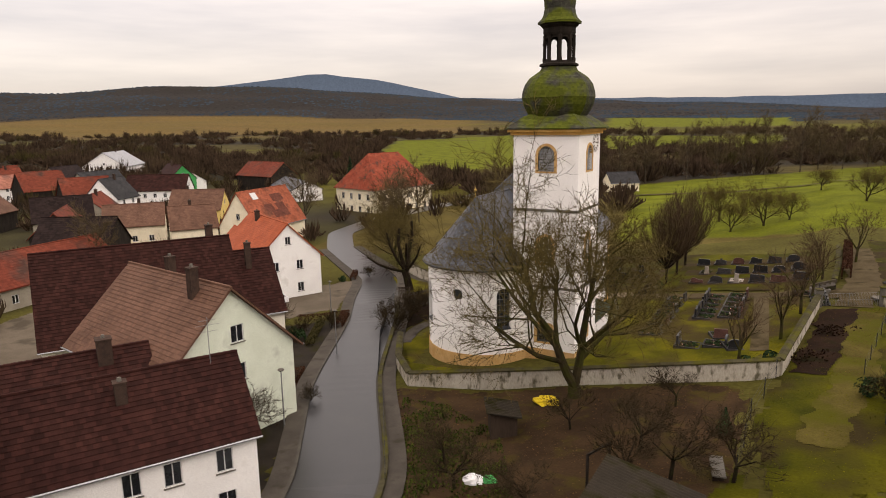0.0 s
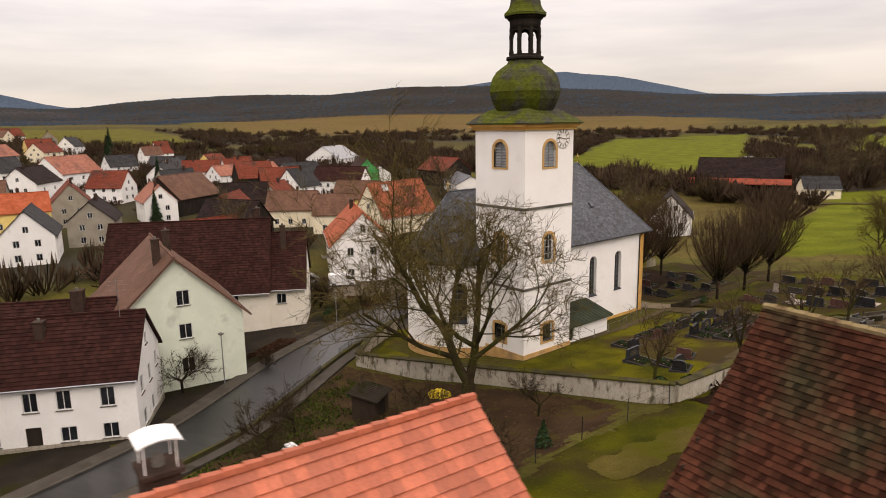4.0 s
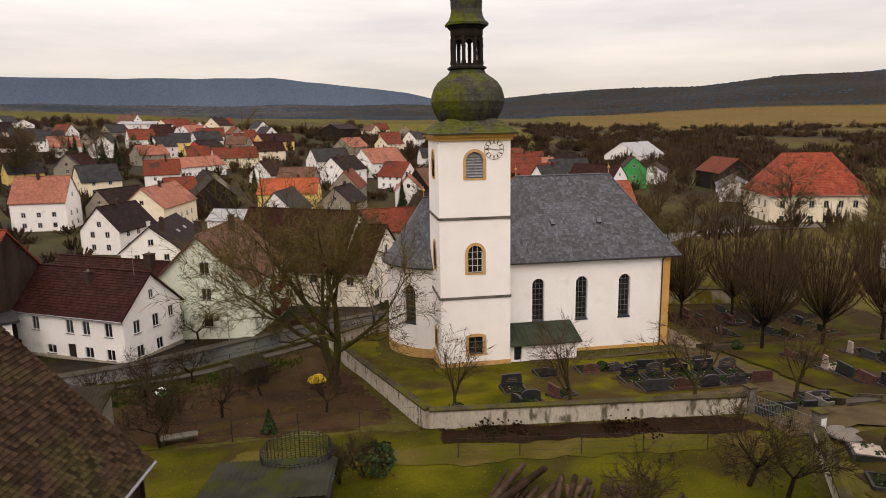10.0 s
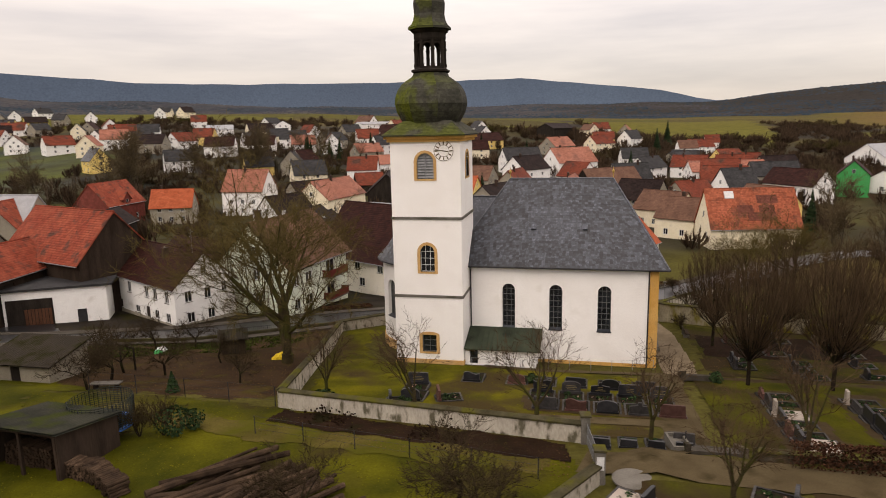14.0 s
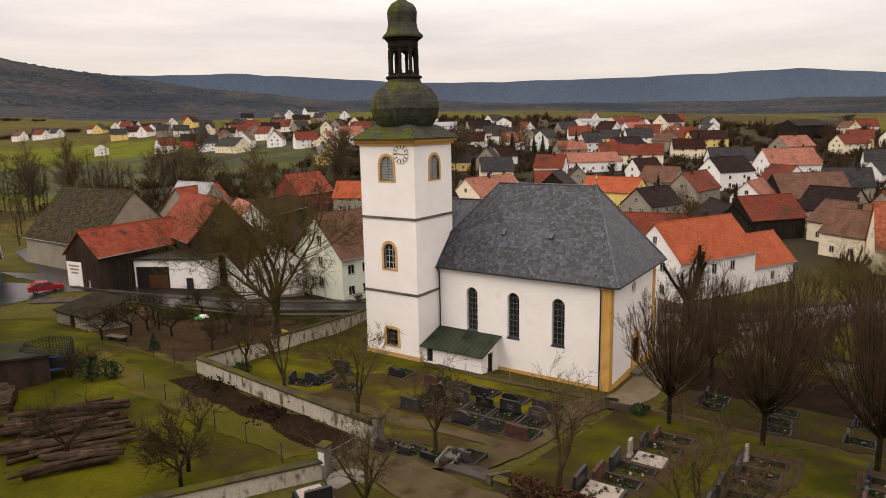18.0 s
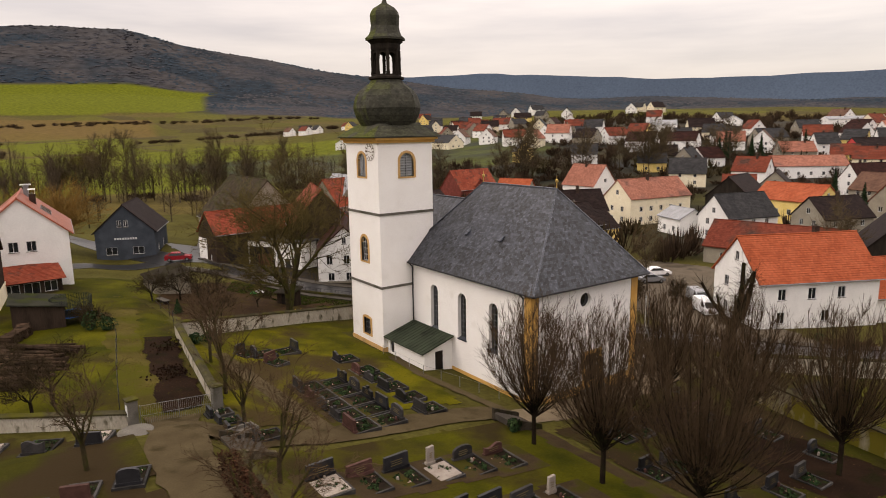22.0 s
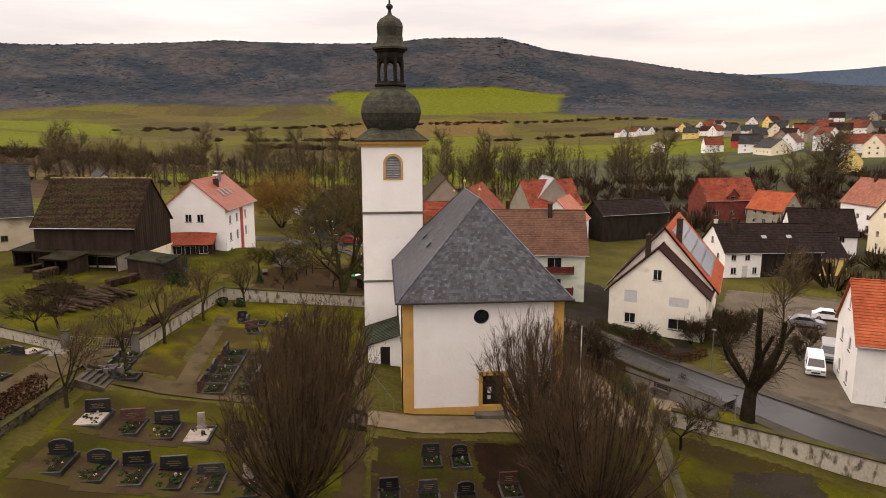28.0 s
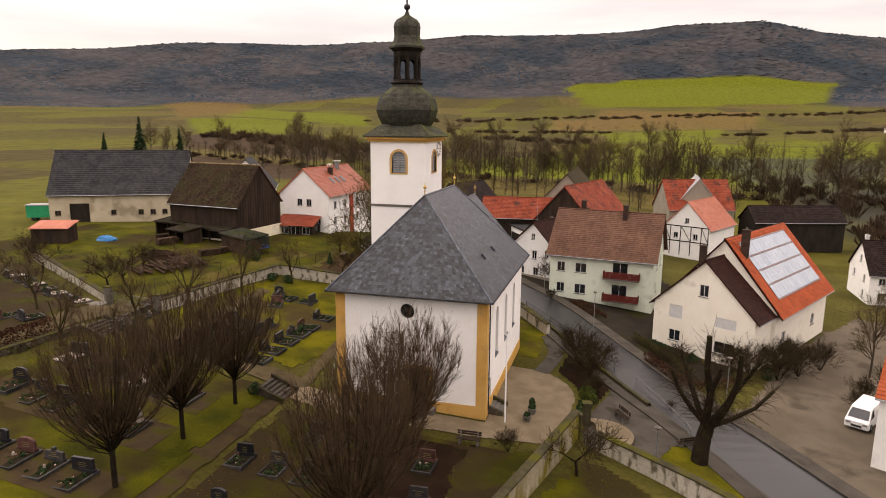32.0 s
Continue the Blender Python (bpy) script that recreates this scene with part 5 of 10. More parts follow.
# ---- road, footways, yards and lawns ----
M["yard"] = surf("gravel_yard", (0.0844, 0.0681, 0.0484), (0.1234, 0.1007, 0.0739), 0.25, 0.8, 0.35, 14, c3=(0.0584, 0.0474, 0.0331), spot=0.58, spotscale=0.25)
M["footway"] = surf("footway_slabs", (0.0477, 0.0411, 0.0336), (0.0661, 0.0575, 0.0467), 0.7, 0.75, 0.3, 14, c3=(0.0312, 0.0274, 0.0187))
M["kerb"] = surf("kerb_stone", (0.0549, 0.0493, 0.0410), (0.0742, 0.0675, 0.0562), 1.0, 0.85, 0.3, 18)
M["lawn"] = surf("mossy_lawn", (0.0396, 0.0396, 0.0028), (0.0990, 0.0880, 0.0044), 0.3, 0.95, 0.9, 7, c3=(0.0400, 0.0280, 0.0100), spot=0.54, spotscale=0.16, spec=0.04)
M["meadowlawn"] = surf("mossy_meadow", (0.0256, 0.0275, 0.0022), (0.0689, 0.0650, 0.0036), 0.22, 0.95, 0.9, 7, c3=(0.0282, 0.0204, 0.0070), spot=0.55, spotscale=0.13, spec=0.04)
M["wornlawn"] = surf("worn_lawn", (0.0227, 0.0219, 0.0030), (0.0422, 0.0407, 0.0045), 0.3, 0.95, 0.9, 7, c3=(0.0286, 0.0193, 0.0088), spot=0.47, spotscale=0.22, spec=0.04)
M["path"] = surf("gravel_path", (0.0534, 0.0394, 0.0201), (0.0748, 0.0570, 0.0297), 0.5, 0.9, 0.4, 16, c3=(0.0333, 0.0251, 0.0111), spot=0.6)
M["leaflitter"] = surf("leaf_litter", (0.0111, 0.0059, 0.0034), (0.0192, 0.0100, 0.0056), 0.6, 0.95, 1.0, 9, c3=(0.0101, 0.0081, 0.0025), spot=0.58, spotscale=0.5)
ROAD = [(14, -80), (-3, -30), (-11, 0), (-21.0, 26.5), (-32, 41.0), (-42.5, 60), (-49.5, 70), (-55.5, 80.5), (-64, 88), (-80, 101), (-92, 116), (-97, 140), (-95, 180), (-110, 260), (-170, 420)]
solo("road", ribbon(ROAD, -2.75, 2.75, 0.10), M["asphalt"], "wet grey asphalt village road with worn lane", "road", "structure")
NEAR = ROAD[2:10]
for name, w0, w1, mat_key, lift, label in (("pavement", -4.45, -2.95, "footway", 0.20, "grey paved footway beside the road"), ("pavement", 2.95, 4.3, "footway", 0.20, "grey paved footway along the houses"),
                                           ("kerb", -2.95, -2.73, "kerb", 0.22, "pale stone kerb"), ("kerb", 2.73, 2.95, "kerb", 0.22, "pale stone kerb")):
    solo(name, ribbon(NEAR, w0, w1, lift), M[mat_key], label, name, "structure")
solo("side_road", drape([(-11, 1), (-18, -8), (-30, -48), (-60, -70)], 6.0, 0.07), M["asphalt"], "wet asphalt lane at the junction", "road", "structure")
solo("side_road", drape([(-11, -2), (0, -6), (16, -2), (36, 2)], 5.0, 0.075), M["asphalt"], "wet asphalt lane at the junction", "road", "structure")
patch("farm_yard", [(-13, 2), (-13, -22), (-29, -12), (-29, -1), (-24, 6), (-17, 14)], 0.06, M["asphalt"], "wet paved farmyard at the junction")
patch("yard", [(-51.5, 64), (-55, 56), (-57.5, 47), (-64, 38), (-72, 26), (-86, 34), (-90, 48), (-76, 60), (-66, 66), (-60, 79), (-57, 77)], 0.06, M["yard"], "light gravel yard between the houses")
patch("forecourt", [(-30.5, 63.2), (-33.1, 63.2), (-34.4, 63.4), (-35.5, 64.2), (-36.5, 65.4), (-37.1, 66.8), (-37.4, 68.4), (-37.2, 70.6), (-37.6, 73), (-37.8, 77.2), (-31, 78.5), (-20, 79), (-15, 78.6), (-15, 76), (-31, 76)], 0.07, M["paving"], "pale paved forecourt of the church", fray=0.0, step=0.14)
solo("church_path", drape([(-33.8, 63.6), (-34.6, 60), (-34.6, 56.4), (-33.2, 52.6)], 1.5, 0.09, 0.15), M["footway"], "narrow paved path round the choir", "path", "structure")
patch("shrub_bed", [(-35.6, 52.5), (-36, 57), (-35.4, 62.6), (-37.2, 65.2), (-37.9, 68), (-38.4, 70.8), (-40, 66), (-40.4, 63), (-39.2, 58.6), (-37, 54)], 0.06, M["leaflitter"], "dark soil of the shrub bed beside the forecourt", fray=0.2, step=0.25)
patch("verge", [(-44.2, 76.2), (-45, 74.3), (-46.4, 72.9), (-47.4, 72.9), (-48.7, 75.3), (-50.9, 78.2), (-55, 82.8), (-54, 84.6), (-46.8, 80.1), (-45.2, 78)], 0.13, M["lawn"], "mossy grass verge round the pollarded tree", fray=0.25, step=0.2)
solo("church_path", drape([(-44.5, 78.6), (-46.4, 80.4), (-54, 85.6)], 1.1, 0.08, 0.1), M["footway"], "narrow footway between wall and verge", "path", "structure")
patch("forecourt", [(-38.6, 76.4), (-38.4, 72.2), (-40.2, 66), (-40.7, 63), (-40, 60.2), (-41.2, 60.2), (-43.4, 64.4), (-46.0, 69.2), (-45.6, 71.2), (-46.2, 72.6), (-44.9, 74.2), (-44.1, 76.2), (-44.7, 78.6), (-43.2, 79.0), (-40.6, 77.2)], 0.065, M["footway"], "paved way between the church steps and the road", fray=0.0, step=0.14)
solo("road_edge_wall", ribbon([(-18.6, 20.5), (-21, 26.5), (-32, 41.0), (-42.5, 60), (-46.2, 65.6)], -3.25, -2.9, 0.5), M["coping"], "low weathered concrete wall along the road", "wall", "structure")
patch("churchyard_lawn", [(-26, 43.5), (1.2, 50), (3.4, 69), (2.5, 73), (-13, 73.5), (-14.5, 60), (-14, 51), (-20, 47.5), (-29, 47.5), (-31, 60), (-33, 60), (-33, 52)], 0.05, M["lawn"], "mossy green churchyard lawn")
patch("churchyard_lawn", [(3, 77.5), (4.3, 79), (4.4, 99), (-14, 103), (-14, 78)], 0.13, M["meadowlawn"], "mossy lawn between the rows of graves")
patch("churchyard_lawn", [(-16, 80), (-31, 80), (-35, 79), (-34, 92), (-31, 104), (-16, 104)], 0.05, M["wornlawn"], "mossy lawn under the clipped trees")
patch("meadow", [(2.5, 30), (0.8, 40), (2, 49.5), (5, 68), (9, 69), (17, 64.5), (30, 56), (36, 62), (48, 50), (48, 30), (30, 33), (14, 37)], 0.03, M["meadowlawn"], "mossy green meadow beside the churchyard")
patch("meadow", [(-40, 79), (-52, 88), (-48, 104), (-36, 104), (-35.5, 90), (-38, 79)], 0.03, M["meadowlawn"], "mossy lawn below the churchyard")
M["darksoil"] = surf("dark_wet_soil", (0.0153, 0.0123, 0.0093), (0.0263, 0.0213, 0.0161), 0.4, 0.9, 0.6, 12, c3=(0.0204, 0.0187, 0.0059), spot=0.55, spotscale=0.3)
M["trodden"] = surf("trodden_grass", (0.046, 0.038, 0.008), (0.078, 0.062, 0.015), 0.4, 0.95, 0.8, 8, c3=(0.052, 0.050, 0.005), spot=0.52, spotscale=0.3, spec=0.04)
patch("house_yard", [(-15.5, 2), (-25, 24), (-36, 42), (-47, 60), (-52, 56), (-58, 40), (-50, 20), (-42, 4), (-30, -2)], 0.045, M["darksoil"], "dark wet soil round the houses by the road", step=0.8)
patch("meadow", [(-3, 22), (0.4, 34), (2.5, 30), (14, 37), (30, 33), (40, 20), (20, 8), (0, 10)], 0.03, M["meadowlawn"], "mossy meadow behind the barn", step=0.8)
patch("churchyard_lawn", [(9.7, 71.5), (33, 58), (45, 75), (40, 105), (9.9, 105), (9.9, 78)], 0.05, M["wornlawn"], "worn lawn of the upper churchyard", step=0.8)
patch("trodden_way", [(3.2, 38), (5.4, 37.5), (8.0, 50), (9.2, 67), (6.8, 67.5), (5.2, 50)], 0.06, M["trodden"], "trodden olive grass way beside the churchyard wall", fray=0.6, step=0.12)
patch("garden_bed", [(-26.5, 41.6), (-2.0, 47.2), (0.2, 46), (0.4, 34), (-3, 22), (-12, 21), (-19, 29)], 0.04, M["earth"], "bare brown garden soil with dead leaves")
patch("leaf_litter", [(2.4, 49.5), (4.6, 68.5), (7.4, 68.5), (4.8, 49.5)], 0.075, M["leaflitter"], "brown fallen leaves along the churchyard wall", fray=0.5, step=0.12)
M["gravestrip"] = surf("brown_grave_soil", (0.034, 0.023, 0.012), (0.056, 0.039, 0.020), 0.6, 0.95, 0.7, 12, c3=(0.040, 0.036, 0.007), spot=0.55, spotscale=0.6)
for x0, x1, y0, y1, skew in ((-11.2, 3.8, 80.4, 84.0, 0.16), (-11.4, 3.4, 86.3, 89.9, 0.1), (-12.4, 2.6, 92.6, 96.0, 0.1)):
    patch("grave_strip", [(x1, y0), (x1, y1), (x0, y1 + 6 * skew), (x0, y0 + 6 * skew)], 0.15, M["gravestrip"], "bare brown soil along a row of graves", fray=0.25, step=0.3)
patch("grave_strip", [(-2.0, 65.2), (-2.0, 76), (-7.2, 75.6), (-7.2, 64.8)], 0.08, M["gravestrip"], "bare brown soil along a double row of graves", fray=0.2, step=0.3)
patch("leaf_litter", [(-23, 80.5), (-30.5, 80.5), (-31, 97), (-24, 98)], 0.075, M["leaflitter"], "brown fallen leaves under the trees", fray=0.8, step=0.16)
patch("garden_plot", [(-40.8, 84.3), (-46.6, 84.2), (-45.2, 88.5), (-38.4, 88.2)], 0.06, M["darksoil"], "dark dug garden plot on the lower lawn", fray=0.2, step=0.3)
solo("gravel_path", drape([(0.0, 55.5), (-0.6, 66), (-1.3, 75.4)], 1.4, 0.09), M["path"], "pale gravel churchyard path", "path", "structure")
solo("gravel_path", drape([(6.5, 72.5), (3.0, 75.3), (-13.5, 75.6), (-15, 77)], 2.6, 0.085, 0.3), M["path"], "pale gravel churchyard path", "path", "structure")
solo("gravel_path", drape([(-14.4, 77), (-14.4, 88), (-14.6, 104)], 1.9, 0.09, 0.3), M["gravestrip"], "worn brown churchyard path", "path", "structure")
solo("gravel_path", drape([(6.8, 69.2), (8.2, 76), (8.2, 98)], 3.2, 0.08, 0.4), M["path"], "pale gravel churchyard path", "path", "structure")
solo("gravel_path", drape([(-14.6, 60.5), (-14.0, 66), (-15.2, 76)], 1.0, 0.09, 0.2), M["path"], "narrow worn path beside the nave", "path", "structure")
solo("field_track", drape([(-90, -1000), (-140, -800), (-150, -600), (-210, -450)], 5.0, 0.3), M["path"], "pale field track", "path", "structure")
solo("field_track", drape([(40, 215), (-60, 205), (-160, 260), (-300, 330)], 3.0, 0.25), M["path"], "pale field track", "path", "structure")
solo("field_track", drape([(-310, 620), (-520, 640), (-640, 720), (-560, 800)], 6.0, 0.6), M["path"], "pale field track", "path", "structure")

# ---- houses by the church ----
row = lambda n, step, foot, w, h, start=None: [((i - (n - 1) / 2) * step if start is None else start + i * step, foot, w, h) for i in range(n)]  # noqa: E731
row_house, _ = house("row_house", (-27.75, 25.1), (-37.2, 7.3), -0.9, 7.8, 5.5, 9.0, M["white"], M["brownroof"], "white two-storey house with dark brown tiled roof beside the road",
    {"b": [(8.2, 3.3, 0.95, 1.4), (5.4, 3.3, 0.95, 1.4), (3.3, 3.3, 0.95, 1.4), (-1.2, 3.3, 0.95, 1.4), (8.2, 0.95, 1.05, 1.1), (5.5, 0.95, 1.05, 1.1), (0.6, 1.0, 1.2, 0.9), (-4, 0.95, 1.05, 1.1), (-5, 3.3, 0.95, 1.4)],
     "l": [(0, 6.4, 0.6, 0.9), (-2.2, 3.4, 0.85, 1.3), (0.3, 3.4, 0.85, 1.3), (2.5, 3.8, 0.7, 1.2), (-2.0, 0.9, 0.9, 1.2), (0.6, 0.9, 0.9, 1.2)]},
    (0.3, 0.33), door=("b", 3.3, 1.0, 2.1, M["darkwood"]))
gable_house, _ = house("gable_house", (-32.2, 29.0), (-45.7, 31.2), -0.9, 10.6, 6.7, 11.8, M["mint"], M["taupe"], "pale green rendered house with taupe tiled roof",
    {"l": [(0.5, 7.6, 1.05, 1.3), (0.5, 4.7, 1.05, 1.3), (0.5, 1.7, 1.05, 1.3), (-3.4, 1.9, 0.9, 1.6), (-3.4, 4.6, 0.9, 1.4)],
     "f": [(-5.3, 3.9, 1.1, 1.3), (-2.6, 3.9, 1.5, 1.3), (2.6, 3.8, 2.0, 1.9), (-5.3, 1.0, 1.1, 1.3), (-2.6, 1.0, 1.5, 1.3), (2.6, 0.8, 2.0, 1.9)],
     "r": [(1.5, 7.6, 0.9, 1.2), (-2, 4.6, 1.0, 1.3), (1.6, 4.6, 1.0, 1.3), (-2, 1.6, 1.0, 1.3)], "b": [(-4, 3.9, 1.1, 1.3), (2, 3.9, 1.1, 1.3), (-4, 1.0, 1.1, 1.3), (2, 1.0, 1.1, 1.3)]}, (0.3, 0.33), over=0.6, verge=0.5)
rear_wing, _ = house("rear_wing", (-36.5, 25.2), (-44.2, 10.8), -0.9, 6.8, 5.4, 8.25, M["mint"], M["brownroof"], "low rear wing with brown tiled roof between two houses", {"b": [(-4, 1.0, 1.0, 1.2), (3, 1.0, 1.0, 1.2)], "r": [(0, 1.0, 1.0, 1.2)]}, (0.3, 0.33))
M["darkbrick"] = surf("dark_brick", (0.036, 0.02475, 0.02), (0.06, 0.0385, 0.029), 2, 0.85, 0.4, 14)
M["ivory"] = surf("ivory_render", (0.74, 0.69, 0.58), (0.79, 0.75, 0.65), 0.6, 0.9, 0.1, 18, c3=(0.62, 0.57, 0.48), spot=0.66)
M["pale"] = surf("pale_sheet_roof", (0.2604, 0.2666, 0.2728), (0.3224, 0.3286, 0.3348), 0.6, 0.5, 0.1, 8)
M["yellow"] = surf("yellow_render", (0.68, 0.50, 0.16), (0.74, 0.57, 0.22), 0.6, 0.9, 0.1, 18)
M["stone"] = surf("grey_stone_render", (0.2356, 0.21, 0.165), (0.2852, 0.258, 0.2035), 0.6, 0.9, 0.3, 12)
M["rose"] = surf("rose_render", (0.62, 0.47, 0.44), (0.70, 0.55, 0.52), 0.6, 0.9, 0.1, 18)
M["brick"] = surf("red_brick", (0.14, 0.039, 0.03), (0.189, 0.054, 0.042), 1.0, 0.9, 0.4, 12)
M["redish"] = surf("red_render", (0.45, 0.06, 0.06), (0.50, 0.08, 0.075), 0.6, 0.85, 0.1, 18)
M["green"] = surf("green_render", (0.04, 0.255, 0.072), (0.056, 0.306, 0.096), 0.6, 0.85, 0.1, 18)
M["bluegrey"] = surf("blue_grey_boards", (0.04125, 0.0495, 0.06), (0.06, 0.069, 0.0825), 0.6, 0.8, 0.3, 12)
M["oldwood"] = surf("weathered_boards", (0.02629, 0.01842, 0.01344), (0.04383, 0.0307, 0.0224), 1.2, 0.9, 0.5, 10, stretch=(1, 1, 0.2))


def chimney(parent, x, y, z0, z1, key="darkbrick", w=0.62):
    g = Geo()
    g.box(x - w / 2, x + w / 2, y - w / 2, y + w / 2, z0, z1)
    g.box(x - w / 2 - 0.06, x + w / 2 + 0.06, y - w / 2 - 0.06, y + w / 2 + 0.06, z1 - 0.001, z1 + 0.1)
    ob = part("chimney", g, M[key], parent)
    g = Geo()
    g.tube((x, y, z1 + 0.1), (x, y, z1 + 0.32), 0.13, 0.11, 8)
    part("flue", g, M["concrete"], ob)


chimney(row_house, -3.5, 1.2, 7.2, 8.9)
chimney(rear_wing, -5.6, 0.6, 7.0, 9.1, w=0.9)
chimney(row_house, 6.5, 0.8, 7.6, 9.6)
chimney(gable_house, -3.9, 0.9, 10.4, 12.9)
chimney(gable_house, 2.2, -0.8, 10.4, 12.7)
# stone plinth and aerial of the row house
g = Geo()
g.box(-10.15, 10.15, 3.86, 3.97, -1.2, 0.86)
g.box(-10.17, -10.06, -3.95, 3.95, -1.2, 0.86)
plinth = part("plinth", g, M["stone"], row_house, "rough grey stone plinth")
stone = Geo()
stone.v += [(-0.5, 0, 0), (0.5, 0, 0.06), (0.44, 0, 0.94), (-0.42, 0, 1), (-0.36, 0.05, 0.14), (0.38, 0.06, 0.16), (0.34, 0.05, 0.84), (-0.32, 0.06, 0.86)]
stone.f += [(7, 6, 5, 4), (0, 4, 5, 1), (1, 5, 6, 2), (2, 6, 7, 3), (3, 7, 4, 0)]
stone = stone.mesh("stone")
for i in range(120):
    col, lev = i % 40, i // 40
    x = 10.0 - 0.5 * col - 0.2 * (lev % 2) - 0.3
    if not (2.6 < x < 4.0):
        part("stone", stone, M["stone"], plinth, m=pose(x, 3.97, -0.28 + 0.38 * lev) @ Matrix.Diagonal((0.44 + 0.1 * rnd.random(), 1, 0.34, 1)))
g = Geo()
g.tube((-8.6, 0.4, 8.6), (-8.6, 0.4, 11.6), 0.025, 0.02, 5)
for z, w in ((11.4, 0.5), (11.1, 0.7), (10.7, 0.6)):
    g.tube((-8.6 - w, 0.4, z), (-8.6 + w, 0.4, z), 0.012, 0.012, 4)
part("aerial", g, M["steel"], row_house)
# balconies of the gable house
M["balcony"] = surf("dark_red_boards", (0.091, 0.018, 0.015), (0.126, 0.027, 0.021), 1.5, 0.7, 0.3, 10)
for z in (0.55, 3.55):
    g = Geo()
    g.box(0.6, 5.2, -6.5, -5.3, z, z + 0.18)
    slab = part("balcony", g, M["concrete"], gable_house)
    for x0, x1, y0, y1 in ((0.6, 5.2, -6.5, -6.44), (0.6, 0.66, -6.5, -5.3), (5.14, 5.2, -6.5, -5.3)):
        for k in range(6):
            g = Geo()
            g.box(x0, x1, y0, y1, z + 0.2 + 0.15 * k, z + 0.33 + 0.15 * k)
            part("balcony_board", g, M["balcony"], slab)
# bay at the road end
g = Geo()
g.box(-6.74, -6.3, 3.2, 5.3, -1.2, 6.9)
part("wing_wall", g, M["mint"], gable_house)

# the house with the solar panels: a tall rear part and a lower gabled front
solar_house, _ = house("solar_house", (-60.5, 31.0), (-51.6, 46.6), -1.7, 12.0, 5.2, 12.1, M["ivory"], M["brownroof"], "cream house with brown roof and large solar panels",
    {"f": [(-5, 3.0, 1.2, 1.3), (0, 3.0, 1.2, 1.3), (5, 3.0, 1.2, 1.3), (-5, 0.6, 1.2, 1.2), (1, 0.6, 1.2, 1.2)], "b": [(-6, 1.0, 1.2, 1.3), (4, 1.0, 1.2, 1.3)], "l": [(0, 7, 1, 1.2)]}, (0.32, 0.34), over=0.7)
front_gable, _ = house("front_wing", (-52.2, 45.6), (-49.4, 50.2), -1.7, 11.2, 5.0, 10.3, M["ivory"], M["brownroof"], "cream gabled front wing of the house by the road",
    {"r": [(0, 6.3, 1.0, 1.3), (-3.0, 3.3, 1.5, 1.5, "shut"), (2.6, 3.3, 2.2, 1.1, "shut"), (-3.0, 0.7, 1.3, 1.25), (2.6, 0.5, 2.2, 1.3)], "f": [(0, 2.8, 1.1, 1.2)]}, (0.32, 0.34), over=0.5)
chimney(solar_house, 7.5, 1.6, 9.5, 13.1, w=0.7)
chimney(front_gable, 0.2, -1.6, 8.0, 11.3, w=0.6)
M["panel"] = surf("solar_panel", (0.26, 0.30, 0.35), (0.32, 0.36, 0.41), 0.4, 0.18, 0.0, 4, spec=0.7)


def on_slope(width, eave, ridge, side, u, s, lift):
    """A frame on a roof slope: u along the ridge, s up the slope as a share, for side -1 (f) or 1 (b)."""
    w2 = width / 2
    tilt = math.degrees(math.atan2(ridge - eave, w2))
    y, z = side * w2 * (1 - s), eave + (ridge - eave) * s
    return pose(u, y, z, 0, 0, 0) @ pose(0, 0, 0, side * -tilt, 0, 0) @ Matrix.Translation((0, 0, lift))


g = Geo()
# the brighter slope towards the yard
A, B = Vector((-9.2, 6.75, 4.4)), Vector((9.2, 6.75, 4.4))
g.tiles(A, B, Vector((9.2, 0.05, 12.2)), Vector((-9.2, 0.05, 12.2)), 0.32, 0.34, 0.07)
M["freshrust"] = surf("fresh_rust_tiles", (0.27, 0.055, 0.020), (0.33, 0.072, 0.027), 0.6, 0.6, 0.3, 14, island=0.2)
part("tiling", g, M["freshrust"], solar_house, "newer rust orange tiles", kind="stuff")
for i in range(14):
    for j in range(4):
        g = Geo()
        m = on_slope(12.0, 5.2, 12.1, 1, -6.6 + i * 1.02, 0.2 + j * 0.2, 0.16)
        g.obox(m, 0.98, 1.62, 0.04)
        part("solar_panel", g, M["panel"], solar_house)
g = Geo()
for j in range(5):
    m = on_slope(12.0, 5.2, 12.1, 1, 0.03, 0.1 + j * 0.2, 0.14)
    g.obox(m, 14.4, 0.09, 0.07)
part("panel_rail", g, M["steel"], solar_house)

